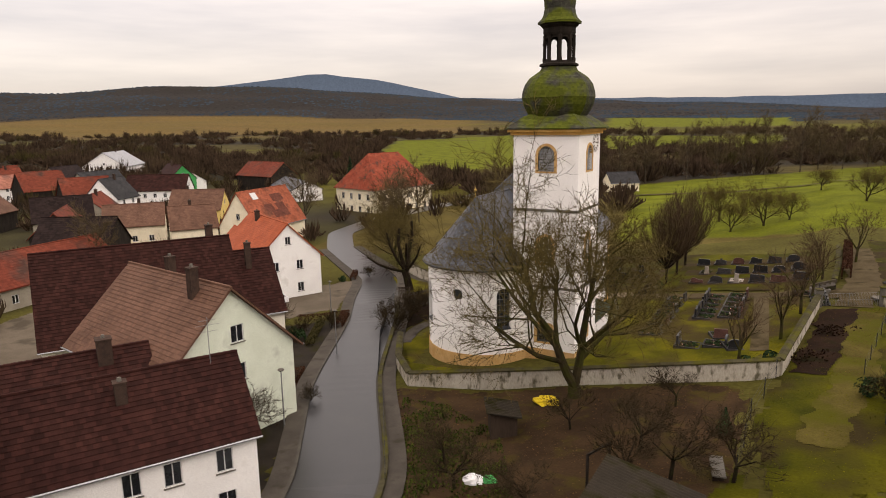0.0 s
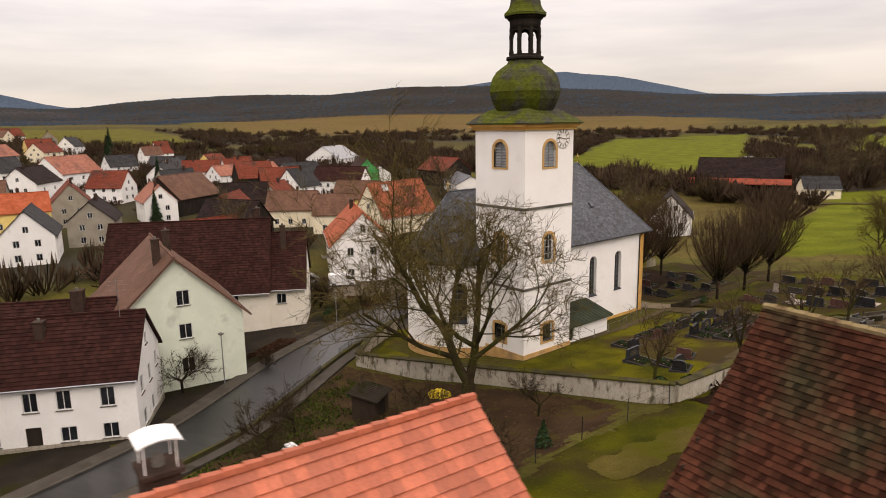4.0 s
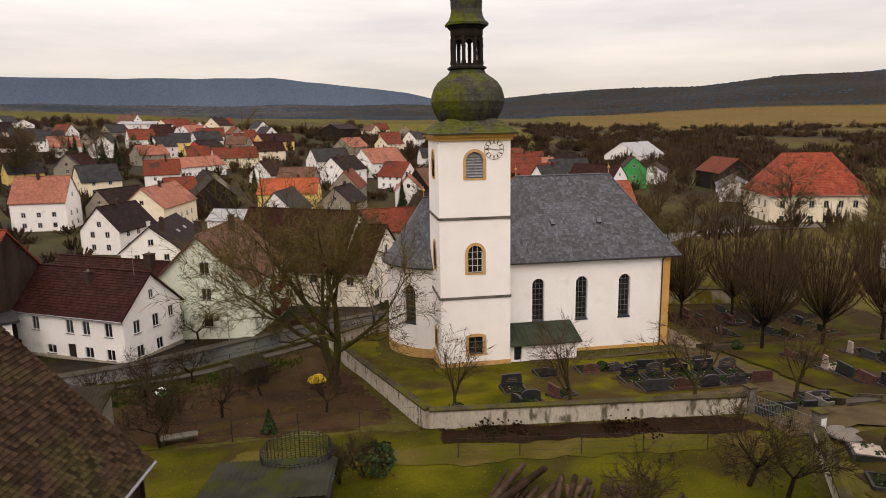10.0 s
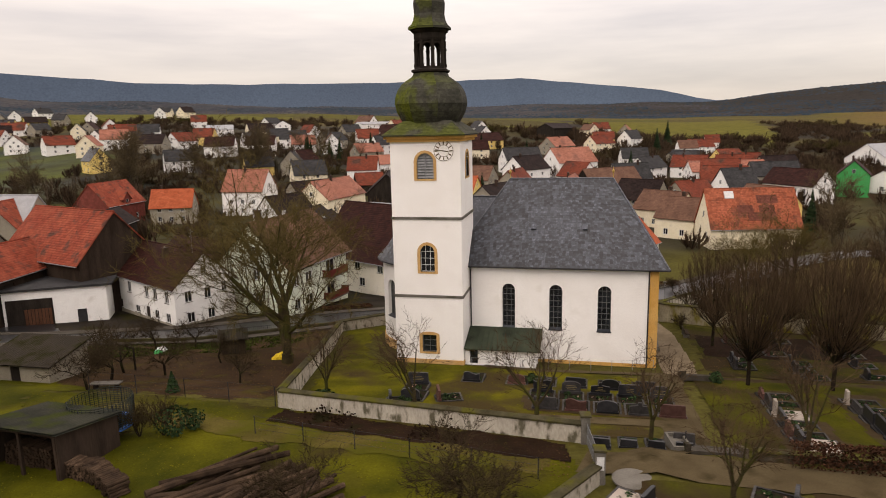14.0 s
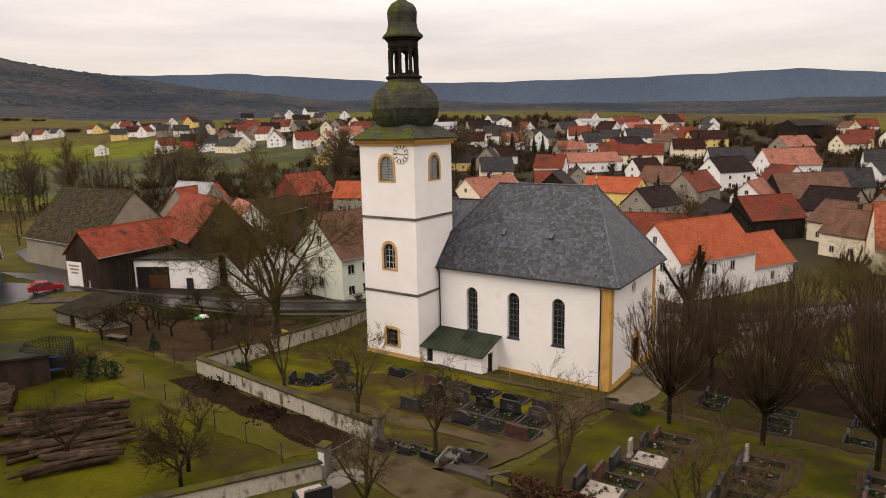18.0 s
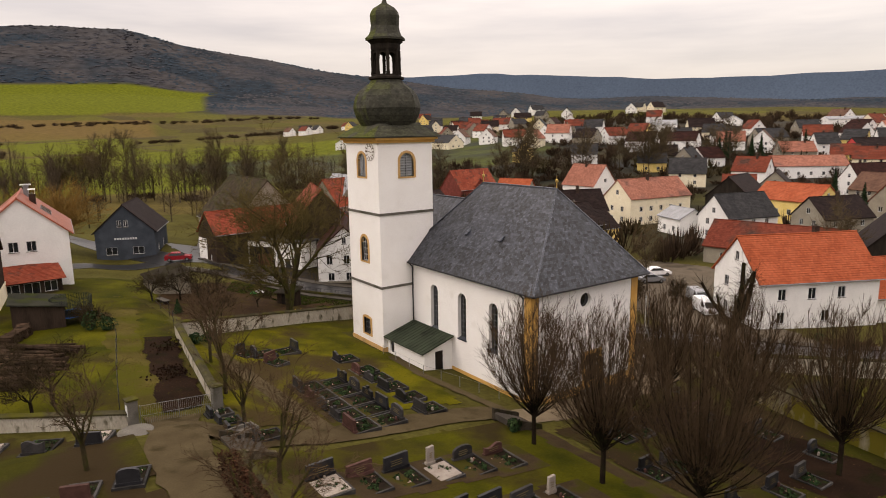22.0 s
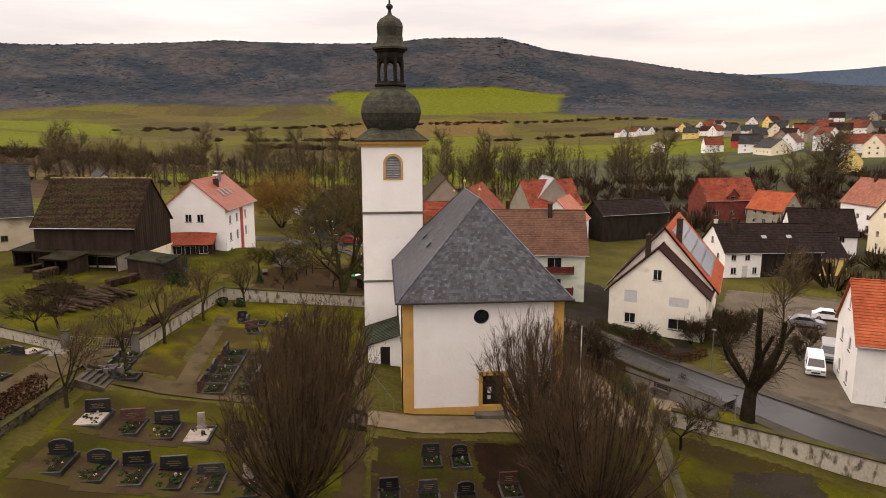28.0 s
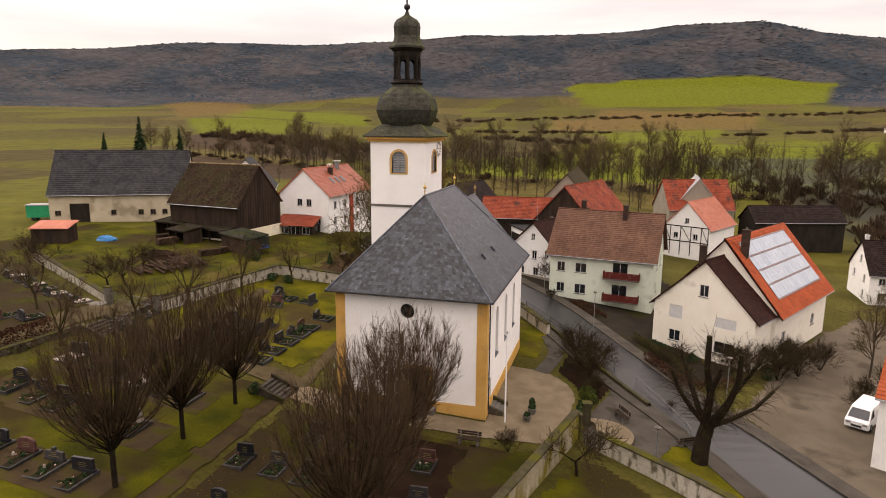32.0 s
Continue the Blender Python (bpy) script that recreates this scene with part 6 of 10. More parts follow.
# white house with orange roof on the other side of the road
white_house, _ = house("white_house", (-61.7, 66.6), (-76.2, 73.9), -2.8, 9.6, 6.3, 11.0, M["white"], M["redroof"], "white two-storey house with bright orange tiled roof",
    {"b": [(-5.6, 3.7, 1.05, 1.4), (-3.2, 3.7, 1.05, 1.4), (-0.8, 3.7, 1.05, 1.4), (1.6, 3.7, 1.05, 1.4), (4.0, 3.7, 1.05, 1.4), (6.2, 3.7, 1.05, 1.4), (-5.6, 0.8, 1.05, 1.4), (-3.2, 0.8, 1.05, 1.4), (-0.8, 0.8, 1.05, 1.4), (4.0, 0.8, 1.05, 1.4)],
     "l": [(0, 8.0, 0.8, 1.1), (-2, 4.3, 0.95, 1.3), (1.6, 4.3, 0.95, 1.3), (-2, 1.0, 0.95, 1.3), (1.6, 1.0, 0.95, 1.3)],
     "f": [(-5, 3.7, 1.05, 1.4), (-1, 3.7, 1.05, 1.4), (3, 3.7, 1.05, 1.4), (-5, 0.8, 1.05, 1.4), (1, 0.8, 1.05, 1.4)]}, (0.3, 0.33), over=0.45, door=("b", 1.6, 1.1, 2.1, M["frame"]))
chimney(white_house, 3.0, 0.6, 9.8, 11.7)
g = Geo()
g.box(0.2, 3.0, 4.8, 6.0, 2.5, 2.62)
part("door_canopy", g, M["concrete"], white_house)
white_wing, _ = house("white_wing", (-76.4, 74.2), (-85.5, 78.8), -2.9, 8.0, 3.6, 7.6, M["white"], M["redroof"], "lower white outbuilding with orange tiled roof", {"b": [(-2, 1, 1, 1.2), (2, 1, 1, 1.2)], "f": [(0, 1, 1, 1.2)]}, (0.32, 0.34))

# the three roofs under the camera's way
barn_brown, _ = house("old_barn", (14.85, 31.22), (28.3, 29.4), 3.8, 10.2, 6.55, 12.15, M["oldwood"], M["oldroof"], "old timber barn with patched brown clay tiles",
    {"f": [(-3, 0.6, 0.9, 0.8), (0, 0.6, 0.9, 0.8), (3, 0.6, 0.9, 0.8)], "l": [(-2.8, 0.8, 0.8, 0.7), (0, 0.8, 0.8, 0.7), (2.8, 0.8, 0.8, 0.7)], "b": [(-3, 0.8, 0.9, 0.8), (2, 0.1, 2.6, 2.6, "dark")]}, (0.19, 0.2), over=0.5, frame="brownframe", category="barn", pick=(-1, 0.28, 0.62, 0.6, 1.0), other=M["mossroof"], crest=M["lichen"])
g = Geo()
g.box(-6.92, 6.92, -5.18, -5.12, -1.2, 2.4)
g.box(-6.92, -6.86, -5.18, 5.18, -1.2, 2.4)
g.box(-6.92, 6.92, 5.12, 5.18, -1.2, 1.0)
part("stone_base", g, M["cream"], barn_brown, "pale rendered stone base")
for k in range(17):
    g = Geo()
    y = -4.9 + k * 0.6
    g.box(-6.84, -6.80, y, y + 0.55, 2.4, 6.5 + 5.4 * (1 - abs(y + 0.3) / 5.1))
    part("board", g, M["oldwood"], barn_brown)
pink_house, _ = house("pink_roofed_house", (11.9, 21.9), (10.6, 6.5), 2.4, 9.6, 8.4, 12.5, M["white"], M["paleorange"], "white three-storey house with orange tiled roof and red stair strip",
    {"l": [(-0.9, 6.2, 1.0, 1.2), (0.9, 6.2, 1.0, 1.2), (-0.2, 3.3, 0.8, 1.0), (2.6, 3.3, 1.0, 1.2)], "f": [(-5.6, 5.7, 1.0, 1.3), (-2.2, 5.7, 1.0, 1.3), (2.5, 5.7, 1.0, 1.3), (-5.6, 3.0, 1.0, 1.3), (-2.2, 3.0, 1.0, 1.3), (2.5, 3.0, 1.0, 1.3), (-5.6, 0.6, 1.0, 1.3)],
     "b": [(-4, 5.7, 1.0, 1.3), (0, 5.7, 1.0, 1.3), (4, 5.7, 1.0, 1.3), (-4, 2.6, 1.0, 1.3), (3, 2.6, 1.0, 1.3)]}, (0.27, 0.3), over=0.5, pick=(-1, 0.05, 0.45, 0.35, 1.0))
chimney(pink_house, -1.12, -1.40, 10.70, 12.28, w=0.7)
g = Geo()
for j in range(6):
    x0, x1 = -0.42 + 0.84 * j / 6, -0.42 + 0.84 * (j + 1) / 6
    z0, z1 = 12.90 + 0.16 * math.cos(x0 * 2.6), 12.90 + 0.16 * math.cos(x1 * 2.6)
    g.poly([(-1.12 + x0, -1.40 - 0.4, z0), (-1.12 + x1, -1.40 - 0.4, z1), (-1.12 + x1, -1.40 + 0.4, z1), (-1.12 + x0, -1.40 + 0.4, z0)])
    g.poly([(-1.12 + x0, -1.40 + 0.4, z0 - 0.03), (-1.12 + x1, -1.40 + 0.4, z1 - 0.03), (-1.12 + x1, -1.40 - 0.4, z1 - 0.03), (-1.12 + x0, -1.40 - 0.4, z0 - 0.03)])
for sx in (-0.3, 0.3):
    for sy in (-0.3, 0.3):
        g.tube((-1.12 + sx, -1.40 + sy, 12.25), (-1.12 + sx, -1.40 + sy, 13.00), 0.015, 0.015, 4)
part("chimney_hood", g, M["white"], pink_house, "curved white metal chimney hood")
M["redpaint"] = surf("red_render_strip", (0.38, 0.06, 0.04), (0.43, 0.08, 0.055), 1, 0.8, 0.1, 12)
g = Geo()
g.box(-0.5, 0.9, -4.87, -4.79, -1.0, 8.3)
part("red_strip", g, M["redpaint"], pink_house, "red painted staircase strip")
for x in (-2.8, -0.9, 1.0):
    g = Geo()
    g.obox(on_slope(9.6, 8.4, 12.5, -1, x, 0.45, 0.03), 0.8, 1.4, 0.1)
    fr = part("roof_window", g, M["steel"], pink_house)
    g = Geo()
    g.obox(on_slope(9.6, 8.4, 12.5, -1, x, 0.45, 0.13), 0.66, 1.24, 0.012)
    part("pane", g, M["glass"], fr)
chimney(pink_house, 2.6, -0.7, 11.0, 13.1, "steel", 0.6)
g = Geo()
g.box(2.1, 3.1, -1.3, -0.1, 13.3, 13.42)
part("chimney_cover", g, M["frame"], pink_house, "white chimney cover slab")
# sun room on the garden side
sun_room = thing("sun_room", pose(12.0, 23.95, 3.5, 0, 0, 5), "glazed sun room with low red tiled roof", "annexe")
geo = Geo()
wall_face(geo, (-3, 2, 0), (-1, 0, 0), 0.01, 2.4)
wall_face(geo, (3.2, 2.0, 0), (-1, 0, 0), 6.4, 2.3, [(0.6, 2.2, 0.9, 2.1), (2.6, 4.2, 0.2, 2.1), (4.6, 5.9, 0.9, 2.1)], v0=-1)
wall_face(geo, (-3.2, 2.0, 0), (0, -1, 0), 4.0, 2.3, [(1.0, 2.8, 0.9, 2.1)], v0=-1)
wall_face(geo, (3.2, -2.0, 0), (0, 1, 0), 4.0, 2.3, v0=-1)
part("wall", geo, M["oldwood"], sun_room)
for x, w, z, h in ((1.8, 1.6, 0.9, 1.2), (-0.2, 1.6, 0.2, 1.9), (-2.05, 1.3, 0.9, 1.2)):
    house_window(sun_room, pose(x, 2.0, z, 0, 0, 180), w, h)
g = Geo()
g.poly([(-3.6, 2.6, 2.3), (-3.6, -2.0, 3.6), (3.6, -2.0, 3.6), (3.6, 2.6, 2.3)])
rf = part("roof", g, M["rustroof"], sun_room)
g = Geo()
g.tiles((3.6, 2.6, 2.32), (-3.6, 2.6, 2.32), (-3.6, -2.0, 3.62), (3.6, -2.0, 3.62), 0.3, 0.33)
part("tiling", g, M["rustroof"], rf, kind="stuff")

# farm buildings at the junction
red_barn, _ = house("red_barn", (-36.6, -5.6), (-31.0, 11.0), -0.6, 10.0, 7.6, 13.0, M["oldwood"], M["rustroof"], "dark timber barn with rust red tiled roof", None, (0.32, 0.34), over=0.6, category="barn")
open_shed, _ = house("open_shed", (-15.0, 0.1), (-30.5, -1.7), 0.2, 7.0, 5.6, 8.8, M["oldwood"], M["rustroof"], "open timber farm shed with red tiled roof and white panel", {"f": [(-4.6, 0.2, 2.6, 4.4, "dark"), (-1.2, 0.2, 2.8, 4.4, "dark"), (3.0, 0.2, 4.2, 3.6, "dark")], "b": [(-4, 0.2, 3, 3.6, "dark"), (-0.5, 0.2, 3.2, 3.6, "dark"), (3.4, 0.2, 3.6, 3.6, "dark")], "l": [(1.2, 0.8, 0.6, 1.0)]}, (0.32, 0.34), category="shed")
g = Geo()
g.box(-7.87, -7.79, 0.2, 3.4, 0.0, 4.3)
part("panel", g, M["white"], open_shed, "white rendered panel of the gable")
g = Geo()
for j in range(3):
    g.box(-7.9, -7.865, 0.7 + 0.15 * j, 2.9 - 0.2 * j, 3.6 - 0.5 * j, 3.85 - 0.5 * j)
part("faded_sign", g, M["stone"], open_shed, "faded unreadable painted sign")
low_shed = thing("lean_to", pose(-26.5, 6.2, -0.2, 0, 0, -60), "white garage with flat dark felt roof", "shed")
g = Geo()
g.box(-5.5, 5.5, -3.4, 3.4, -1, 4.3)
part("wall", g, M["white"], low_shed)
# dark sheet set on the wall, painting the shade inside the open bay
g = Geo()
g.box(0.3, 5.2, 3.4, 3.44, -0.6, 3.3)
part("door", g, M["darkwood"], low_shed, "dark sheet for the shade in the open garage doorway")
g = Geo()
g.box(-3.2, -2.2, 3.4, 3.46, -0.6, 1.6)
part("door", g, M["greyroof"], low_shed, "small grey door")
g = Geo()
for j in range(8):
    g.box(0.5 + 0.36 * j, 0.8 + 0.36 * j, 3.45, 3.5, -0.6, 2.1)
M["redplank"] = surf("reddish_planks", (0.065, 0.030, 0.018), (0.100, 0.048, 0.028), 1.0, 0.85, 0.3, 12, stretch=(1, 1, 0.3))
part("plank_gate", g, M["redplank"], low_shed, "brown plank gate")
g = Geo()
g.box(-6.2, 6.2, -4.3, 3.7, 4.3, 4.55)
part("roof", g, M["greyroof"], low_shed)
mossy_barn, _ = house("mossy_barn", (-29.6, -9.6), (-30.2, -33), -0.8, 15.0, 5.8, 13.8, M["stone"], M["barnmoss"], "large old barn with mossy brown tiles", {"r": [(0, 6, 1.2, 1.4, "dark")]}, (0.4, 0.42), category="barn")
blue_house, _ = house("blue_house", (-4.6, -12.6), (-9.4, -25), 0.3, 9.6, 5.2, 9.7, M["bluegrey"], M["darkroof"], "blue-grey boarded inn with brown roof", {"l": [(-2.3, 1.0, 1.8, 1.3), (2.0, 1.0, 1.8, 1.3), (-0.8, 5.8, 0.7, 1.2), (0.3, 5.8, 0.7, 1.2)], "b": [(-3, 1, 1.2, 1.3), (2, 1, 1.2, 1.3)], "f": [(-3, 1, 1.2, 1.3), (2, 1, 1.2, 1.3)]}, (0.36, 0.38))
g = Geo()
for i in range(9):
    g.box(-6.7, -6.66, -1.9 + 0.42 * i, -1.62 + 0.42 * i, 3.6, 3.95)
part("faded_sign", g, M["frame"], blue_house, "white lettering too small to read")
timber_house, _ = house("timber_framed_house", (-52.6, -8.2), (-58.5, -19.5), -1.8, 9.0, 5.6, 10.3, M["white"], M["pinkroof"], "half-timbered house with salmon tiled roof", {"l": [(-2, 3.2, 0.9, 1.1), (1.8, 3.2, 0.9, 1.1), (0, 6.2, 0.8, 1.0)]}, (0.36, 0.38))
for z in (2.6, 5.5):
    g = Geo()
    g.box(-6.42, -6.36, -4.4, 4.4, z, z + 0.18)
    part("beam", g, M["darkwood"], timber_house)
for y in (-4.3, -3.0, -1.0, 1.0, 3.0, 4.15):
    g = Geo()
    g.box(-6.42, -6.36, y, y + 0.16, 0, 5.5)
    part("post", g, M["darkwood"], timber_house)
for y0, y1 in ((-4.2, -3.0), (3.1, 4.2), (-0.9, 0.9)):
    g = Geo()
    g.tube((-6.4, y0, 2.8), (-6.4, y1, 5.4), 0.08, 0.08, 4)
    part("brace", g, M["darkwood"], timber_house)
house("farm_house", (-48.8, -26.5), (-62, -30.5), -1.6, 10.0, 7.2, 12.8, M["stone"], M["rustroof"], "farmhouse with orange tiled roof behind the barn", None, (0.4, 0.42))
house("field_barn", (-56, -24), (-56.2, -36), -1.6, 9.0, 7.8, 13.4, M["stone"], M["pale"], "barn with pale sheet roof", None, None, category="barn")
house("long_shed", (-66, -25), (-84, -30.5), -1.6, 7.0, 5.2, 8.0, M["darkwood"], M["darkroof"], "long dark timber shed by the brook", None, (0.5, 0.5), category="shed")
yard_house, _ = house("yard_house", (-76.0, 12.2), (-93.4, 12.6), -3.0, 10.0, 4.8, 8.9, M["white"], M["darkroof"], "white farmhouse with dark boarded half and dark tiled roof",
    {"f": [(-7.1, 3.1, 0.9, 1.0), (-4.6, 3.1, 0.9, 1.0), (-7.0, 0.7, 1.0, 1.2), (-3.2, 0.7, 0.8, 1.2)], "l": [(0, 5.6, 0.9, 1.1), (-2.4, 3.0, 0.9, 1.1), (2.4, 3.0, 0.9, 1.1), (2.4, 0.7, 0.9, 1.1)]}, (0.36, 0.38), door=("f", -5.0, 1.0, 2.1, M["frame"]))
for i in range(14):
    g = Geo()
    g.box(-2.1 + 0.77 * i, -1.36 + 0.77 * i, -5.06, -4.99, 0.0, 4.5)
    part("board", g, M["darkwood"], yard_house, "dark brown upright board")
chimney(yard_house, -5.6, -1.2, 7.4, 9.9)
chimney(yard_house, -8.2, 0.2, 8.2, 9.6, "frame", 0.5)
for x in (-0.6, 4.0):
    g = Geo()
    g.obox(on_slope(10.0, 4.8, 8.9, -1, x, 0.5, 0.03), 0.9, 0.7, 0.08)
    part("roof_window", g, M["pale"], yard_house)
house("yard_annexe", (-93.6, 12.8), (-98.5, 13.0), -3.0, 9.0, 3.6, 7.2, M["yellow"], M["darkroof"], "lower ochre annexe with dark tiled roof", {"f": [(0, 0.8, 1.0, 1.2)]}, (0.4, 0.42))
M["beige"] = surf("beige_grey_render", (0.40, 0.34, 0.24), (0.48, 0.41, 0.30), 0.5, 0.9, 0.2, 14, c3=(0.28, 0.23, 0.16), spot=0.58, spotscale=0.4)
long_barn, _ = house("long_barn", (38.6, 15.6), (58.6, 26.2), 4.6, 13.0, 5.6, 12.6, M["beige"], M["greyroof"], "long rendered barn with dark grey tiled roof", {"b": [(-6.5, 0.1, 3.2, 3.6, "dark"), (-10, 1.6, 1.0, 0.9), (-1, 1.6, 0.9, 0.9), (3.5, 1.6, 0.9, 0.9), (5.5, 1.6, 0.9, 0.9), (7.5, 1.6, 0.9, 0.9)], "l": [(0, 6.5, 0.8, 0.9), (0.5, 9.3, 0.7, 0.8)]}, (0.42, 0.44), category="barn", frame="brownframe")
house("dark_house", (27.5, 14.5), (33, 3.5), 3.2, 9.6, 7.4, 12.6, M["white"], M["greyroof"], "white house with dark grey roof behind the barn", {"l": [(0, 8, 1, 1.2), (-2, 4.6, 1, 1.2), (2, 4.6, 1, 1.2)]}, (0.4, 0.42))
hip_house, _ = house("hip_roofed_house", (-112.0, 148.6), (-107.0, 170.8), -4.0, 17.0, 8.2, 17.3, M["cream"], M["rustroof"], "large cream manor house with hipped red tiled roof",
    {"f": row(6, 3.4, 4.6, 1.2, 1.7) + row(6, 3.4, 1.0, 1.2, 1.7), "r": row(4, 3.6, 4.6, 1.2, 1.7) + row(4, 3.6, 1.0, 1.2, 1.7), "l": row(4, 3.6, 4.6, 1.2, 1.7) + row(4, 3.6, 1.0, 1.2, 1.7), "b": row(6, 3.4, 4.6, 1.2, 1.7)}, (0.5, 0.5), hip=0.62, over=0.6)
patched_house, _ = house("patched_house", (-99.2, 92.4), (-102.0, 109.4), -3.0, 9.6, 4.6, 11.6, M["cream"], M["saddleroof"], "old house with patched orange roof", {"l": [(0, 6, 0.9, 1.2), (-2, 2, 1, 1.2), (2, 2, 1, 1.2)], "r": [(0, 6, 0.9, 1.2), (-2, 2, 1, 1.2), (2, 2, 1, 1.2)]}, (0.36, 0.38))
M["oldpatch"] = surf("dark_tile_patch", (0.0975, 0.036, 0.02475), (0.13, 0.048, 0.033), 1.0, 0.7, 0.3, 14, island=0.2)
for u, s, w, h in ((1.5, 0.25, 5.5, 1.8), (-1.5, 0.45, 3.0, 1.6), (3.0, 0.7, 4.0, 1.8), (2.6, 0.45, 3.0, 1.5)):
    g = Geo()
    m = on_slope(9.6, 4.6, 11.6, -1, u, s, 0.05)
    g.tiles(m @ Vector((-w / 2, -h / 2, 0)), m @ Vector((w / 2, -h / 2, 0)), m @ Vector((w / 2, h / 2, 0)), m @ Vector((-w / 2, h / 2, 0)), 0.36, 0.38)
    part("tile_patch", g, M["oldpatch"], patched_house, "patch of darker old tiles")
g = Geo()
g.obox(on_slope(9.6, 4.6, 11.6, -1, -4.2, 0.82, 0.06), 1.8, 1.6, 0.12)
part("roof_window", g, M["frame"], patched_house)
red_house, _ = house("red_house", (-123.0, -58.4), (-107.4, -57.6), -2.0, 10.2, 5.6, 11.2, M["brick"], M["rustroof"], "red-painted house with orange roof and gabled dormer by the brook",
    {"l": [(-2.4, 1.0, 1.1, 1.4), (2.4, 1.0, 1.1, 1.4), (-1.2, 3.6, 1.0, 1.3), (1.4, 3.6, 1.0, 1.3)], "b": [(-4.5, 1.0, 1.1, 1.4), (0.2, 1.0, 1.1, 1.4), (4.2, 1.0, 1.1, 1.4)], "f": [(-4, 1.0, 1.1, 1.4), (3, 1.0, 1.1, 1.4)]}, (0.45, 0.45))
geo = Geo()
wall_face(geo, (1.6, 5.25, 3.9), (-1, 0, 0), 3.2, 3.0, [(1.0, 2.2, 0.9, 2.6)], (1.6, 4.6), v0=-0.3)
dormer = part("dormer", geo, M["brick"], red_house, "gabled red dormer")
house_window(dormer, pose(0, 5.25, 4.8, 0, 0, 180), 1.2, 1.7)
for side in (-1, 1):
    g = Geo()
    for dz in (0.0, -0.12):
        g.poly([(side * 1.95, 5.55, 6.45 + dz), (0, 5.55, 8.6 + dz), (0, 1.8, 8.6 + dz), (side * 1.95, 1.8, 6.45 + dz)])
    part("dormer_roof", g, M["rustroof"], dormer)
timber_barn, _ = house("timber_barn", (-71, 236), (-95, 226), -3.0, 15, 5.4, 11.6, M["darkwood"], M["darkroof"], "large dark timber barn with red lean-to roof", None, (0.6, 0.6), category="barn")
for side in (-1, 1):
    g = Geo()
    for dz in (0.0, -0.15):
        g.poly([(-15.5, side * 8.2, 5.4 + dz), (15.5, side * 8.2, 5.4 + dz), (15.5, side * 12.4, 3.9 + dz), (-15.5, side * 12.4, 3.9 + dz)])
    g.tiles((-15.5, side * 12.4, 3.92), (15.5, side * 12.4, 3.92), (15.5, side * 8.2, 5.42), (-15.5, side * 8.2, 5.42), 0.6, 0.6)
    lean = part("lean_to_roof", g, M["rustroof"], timber_barn, "red tiled lean-to roof")
    for i in range(7):
        g = Geo()
        g.box(-15 + 5 * i - 0.12, -15 + 5 * i + 0.12, side * 12 - 0.12, side * 12 + 0.12, -2, 4.0)
        part("post", g, M["darkwood"], lean)
house("small_house", (-49.5, 133), (-56, 144), -2.0, 8.4, 4.0, 8.4, M["white"], M["darkroof"], "white house with dark roof behind the churchyard", {"l": [(-1, 5.2, 0.8, 1.0), (1, 5.2, 0.8, 1.0), (-2, 1.5, 1, 1.2), (2, 1.5, 1, 1.2)]}, (0.5, 0.5))
house("cream_house", (-60, 222), (-52, 228), -2.6, 8.0, 3.6, 6.8, M["cream"], M["greyroof"], "cream house with grey roof near the barn", {"f": row(3, 2.6, 1.5, 1, 1.2), "r": row(2, 2.6, 1.5, 1, 1.2)}, (0.5, 0.5))

# ---- the village: place, turn of the ridge, length, width, heights of eaves and ridge, roof and wall ----
VILLAGE_1 = [
    (-130, 0.5, 172, 21, 10, 7.2, 11.6, "pinkroof", "cream"),
    (-141, -30, 90, 13, 10, 7.6, 13.4, "pinkroof", "white"),
    (-122, -43, 110, 11, 8, 5.0, 9.4, "redroof", "stone"),
    (-106, -2, 160, 12, 9, 5.2, 9.8, "darkroof", "white"),
    (-119, 19, 68, 9, 7, 4.2, 6.2, "pale", "white"),
    (-122, 31, 166, 14, 9, 5.6, 10.2, "greyroof", "white"),
    (-148, 30.5, 84, 16, 10, 7.2, 10.8, "redroof", "yellow"),
    (-135, 45, 160, 13, 9, 5.6, 9.6, "darkroof", "stone"),
    (-162, 7, 15, 18, 12, 5.4, 10.8, "darkroof", "darkwood"),
    (-170, 47, 170, 17, 9, 6.2, 11.0, "rustroof", "stone"),
    (-159, 65, 173, 14, 8, 6.0, 10.0, "pinkroof", "white"),
    (-172, 76, 125, 19, 13, 5.0, 11.0, "taupe", "darkwood"),
    (-153, -16, 150, 14, 10, 4.5, 9.0, "darkroof", "stone"),
    (-99, 52, 100, 22, 9, 3.6, 7.6, "rustroof", "stone"),
    (-110, 66, 30, 13, 9, 5.0, 9.5, "darkroof", "darkwood"),
    (-126, 72, 140, 14, 9, 5.0, 9.4, "rustroof", "darkwood"),
    (-126, 88, 50, 12, 9, 4.6, 8.6, "taupe", "cream"),
    (-110, 90, 55, 9, 8, 4.8, 8.8, "taupe", "cream"),
    (-135, 113, 32, 13, 9, 4.6, 9.0, "taupe", "yellow"),
    (-146, 84, 60, 12, 10, 5.0, 9.8, "darkroof", "stone"),
    (-156, 98, 130, 12, 9, 4.6, 8.6, "rustroof", "stone"),
]
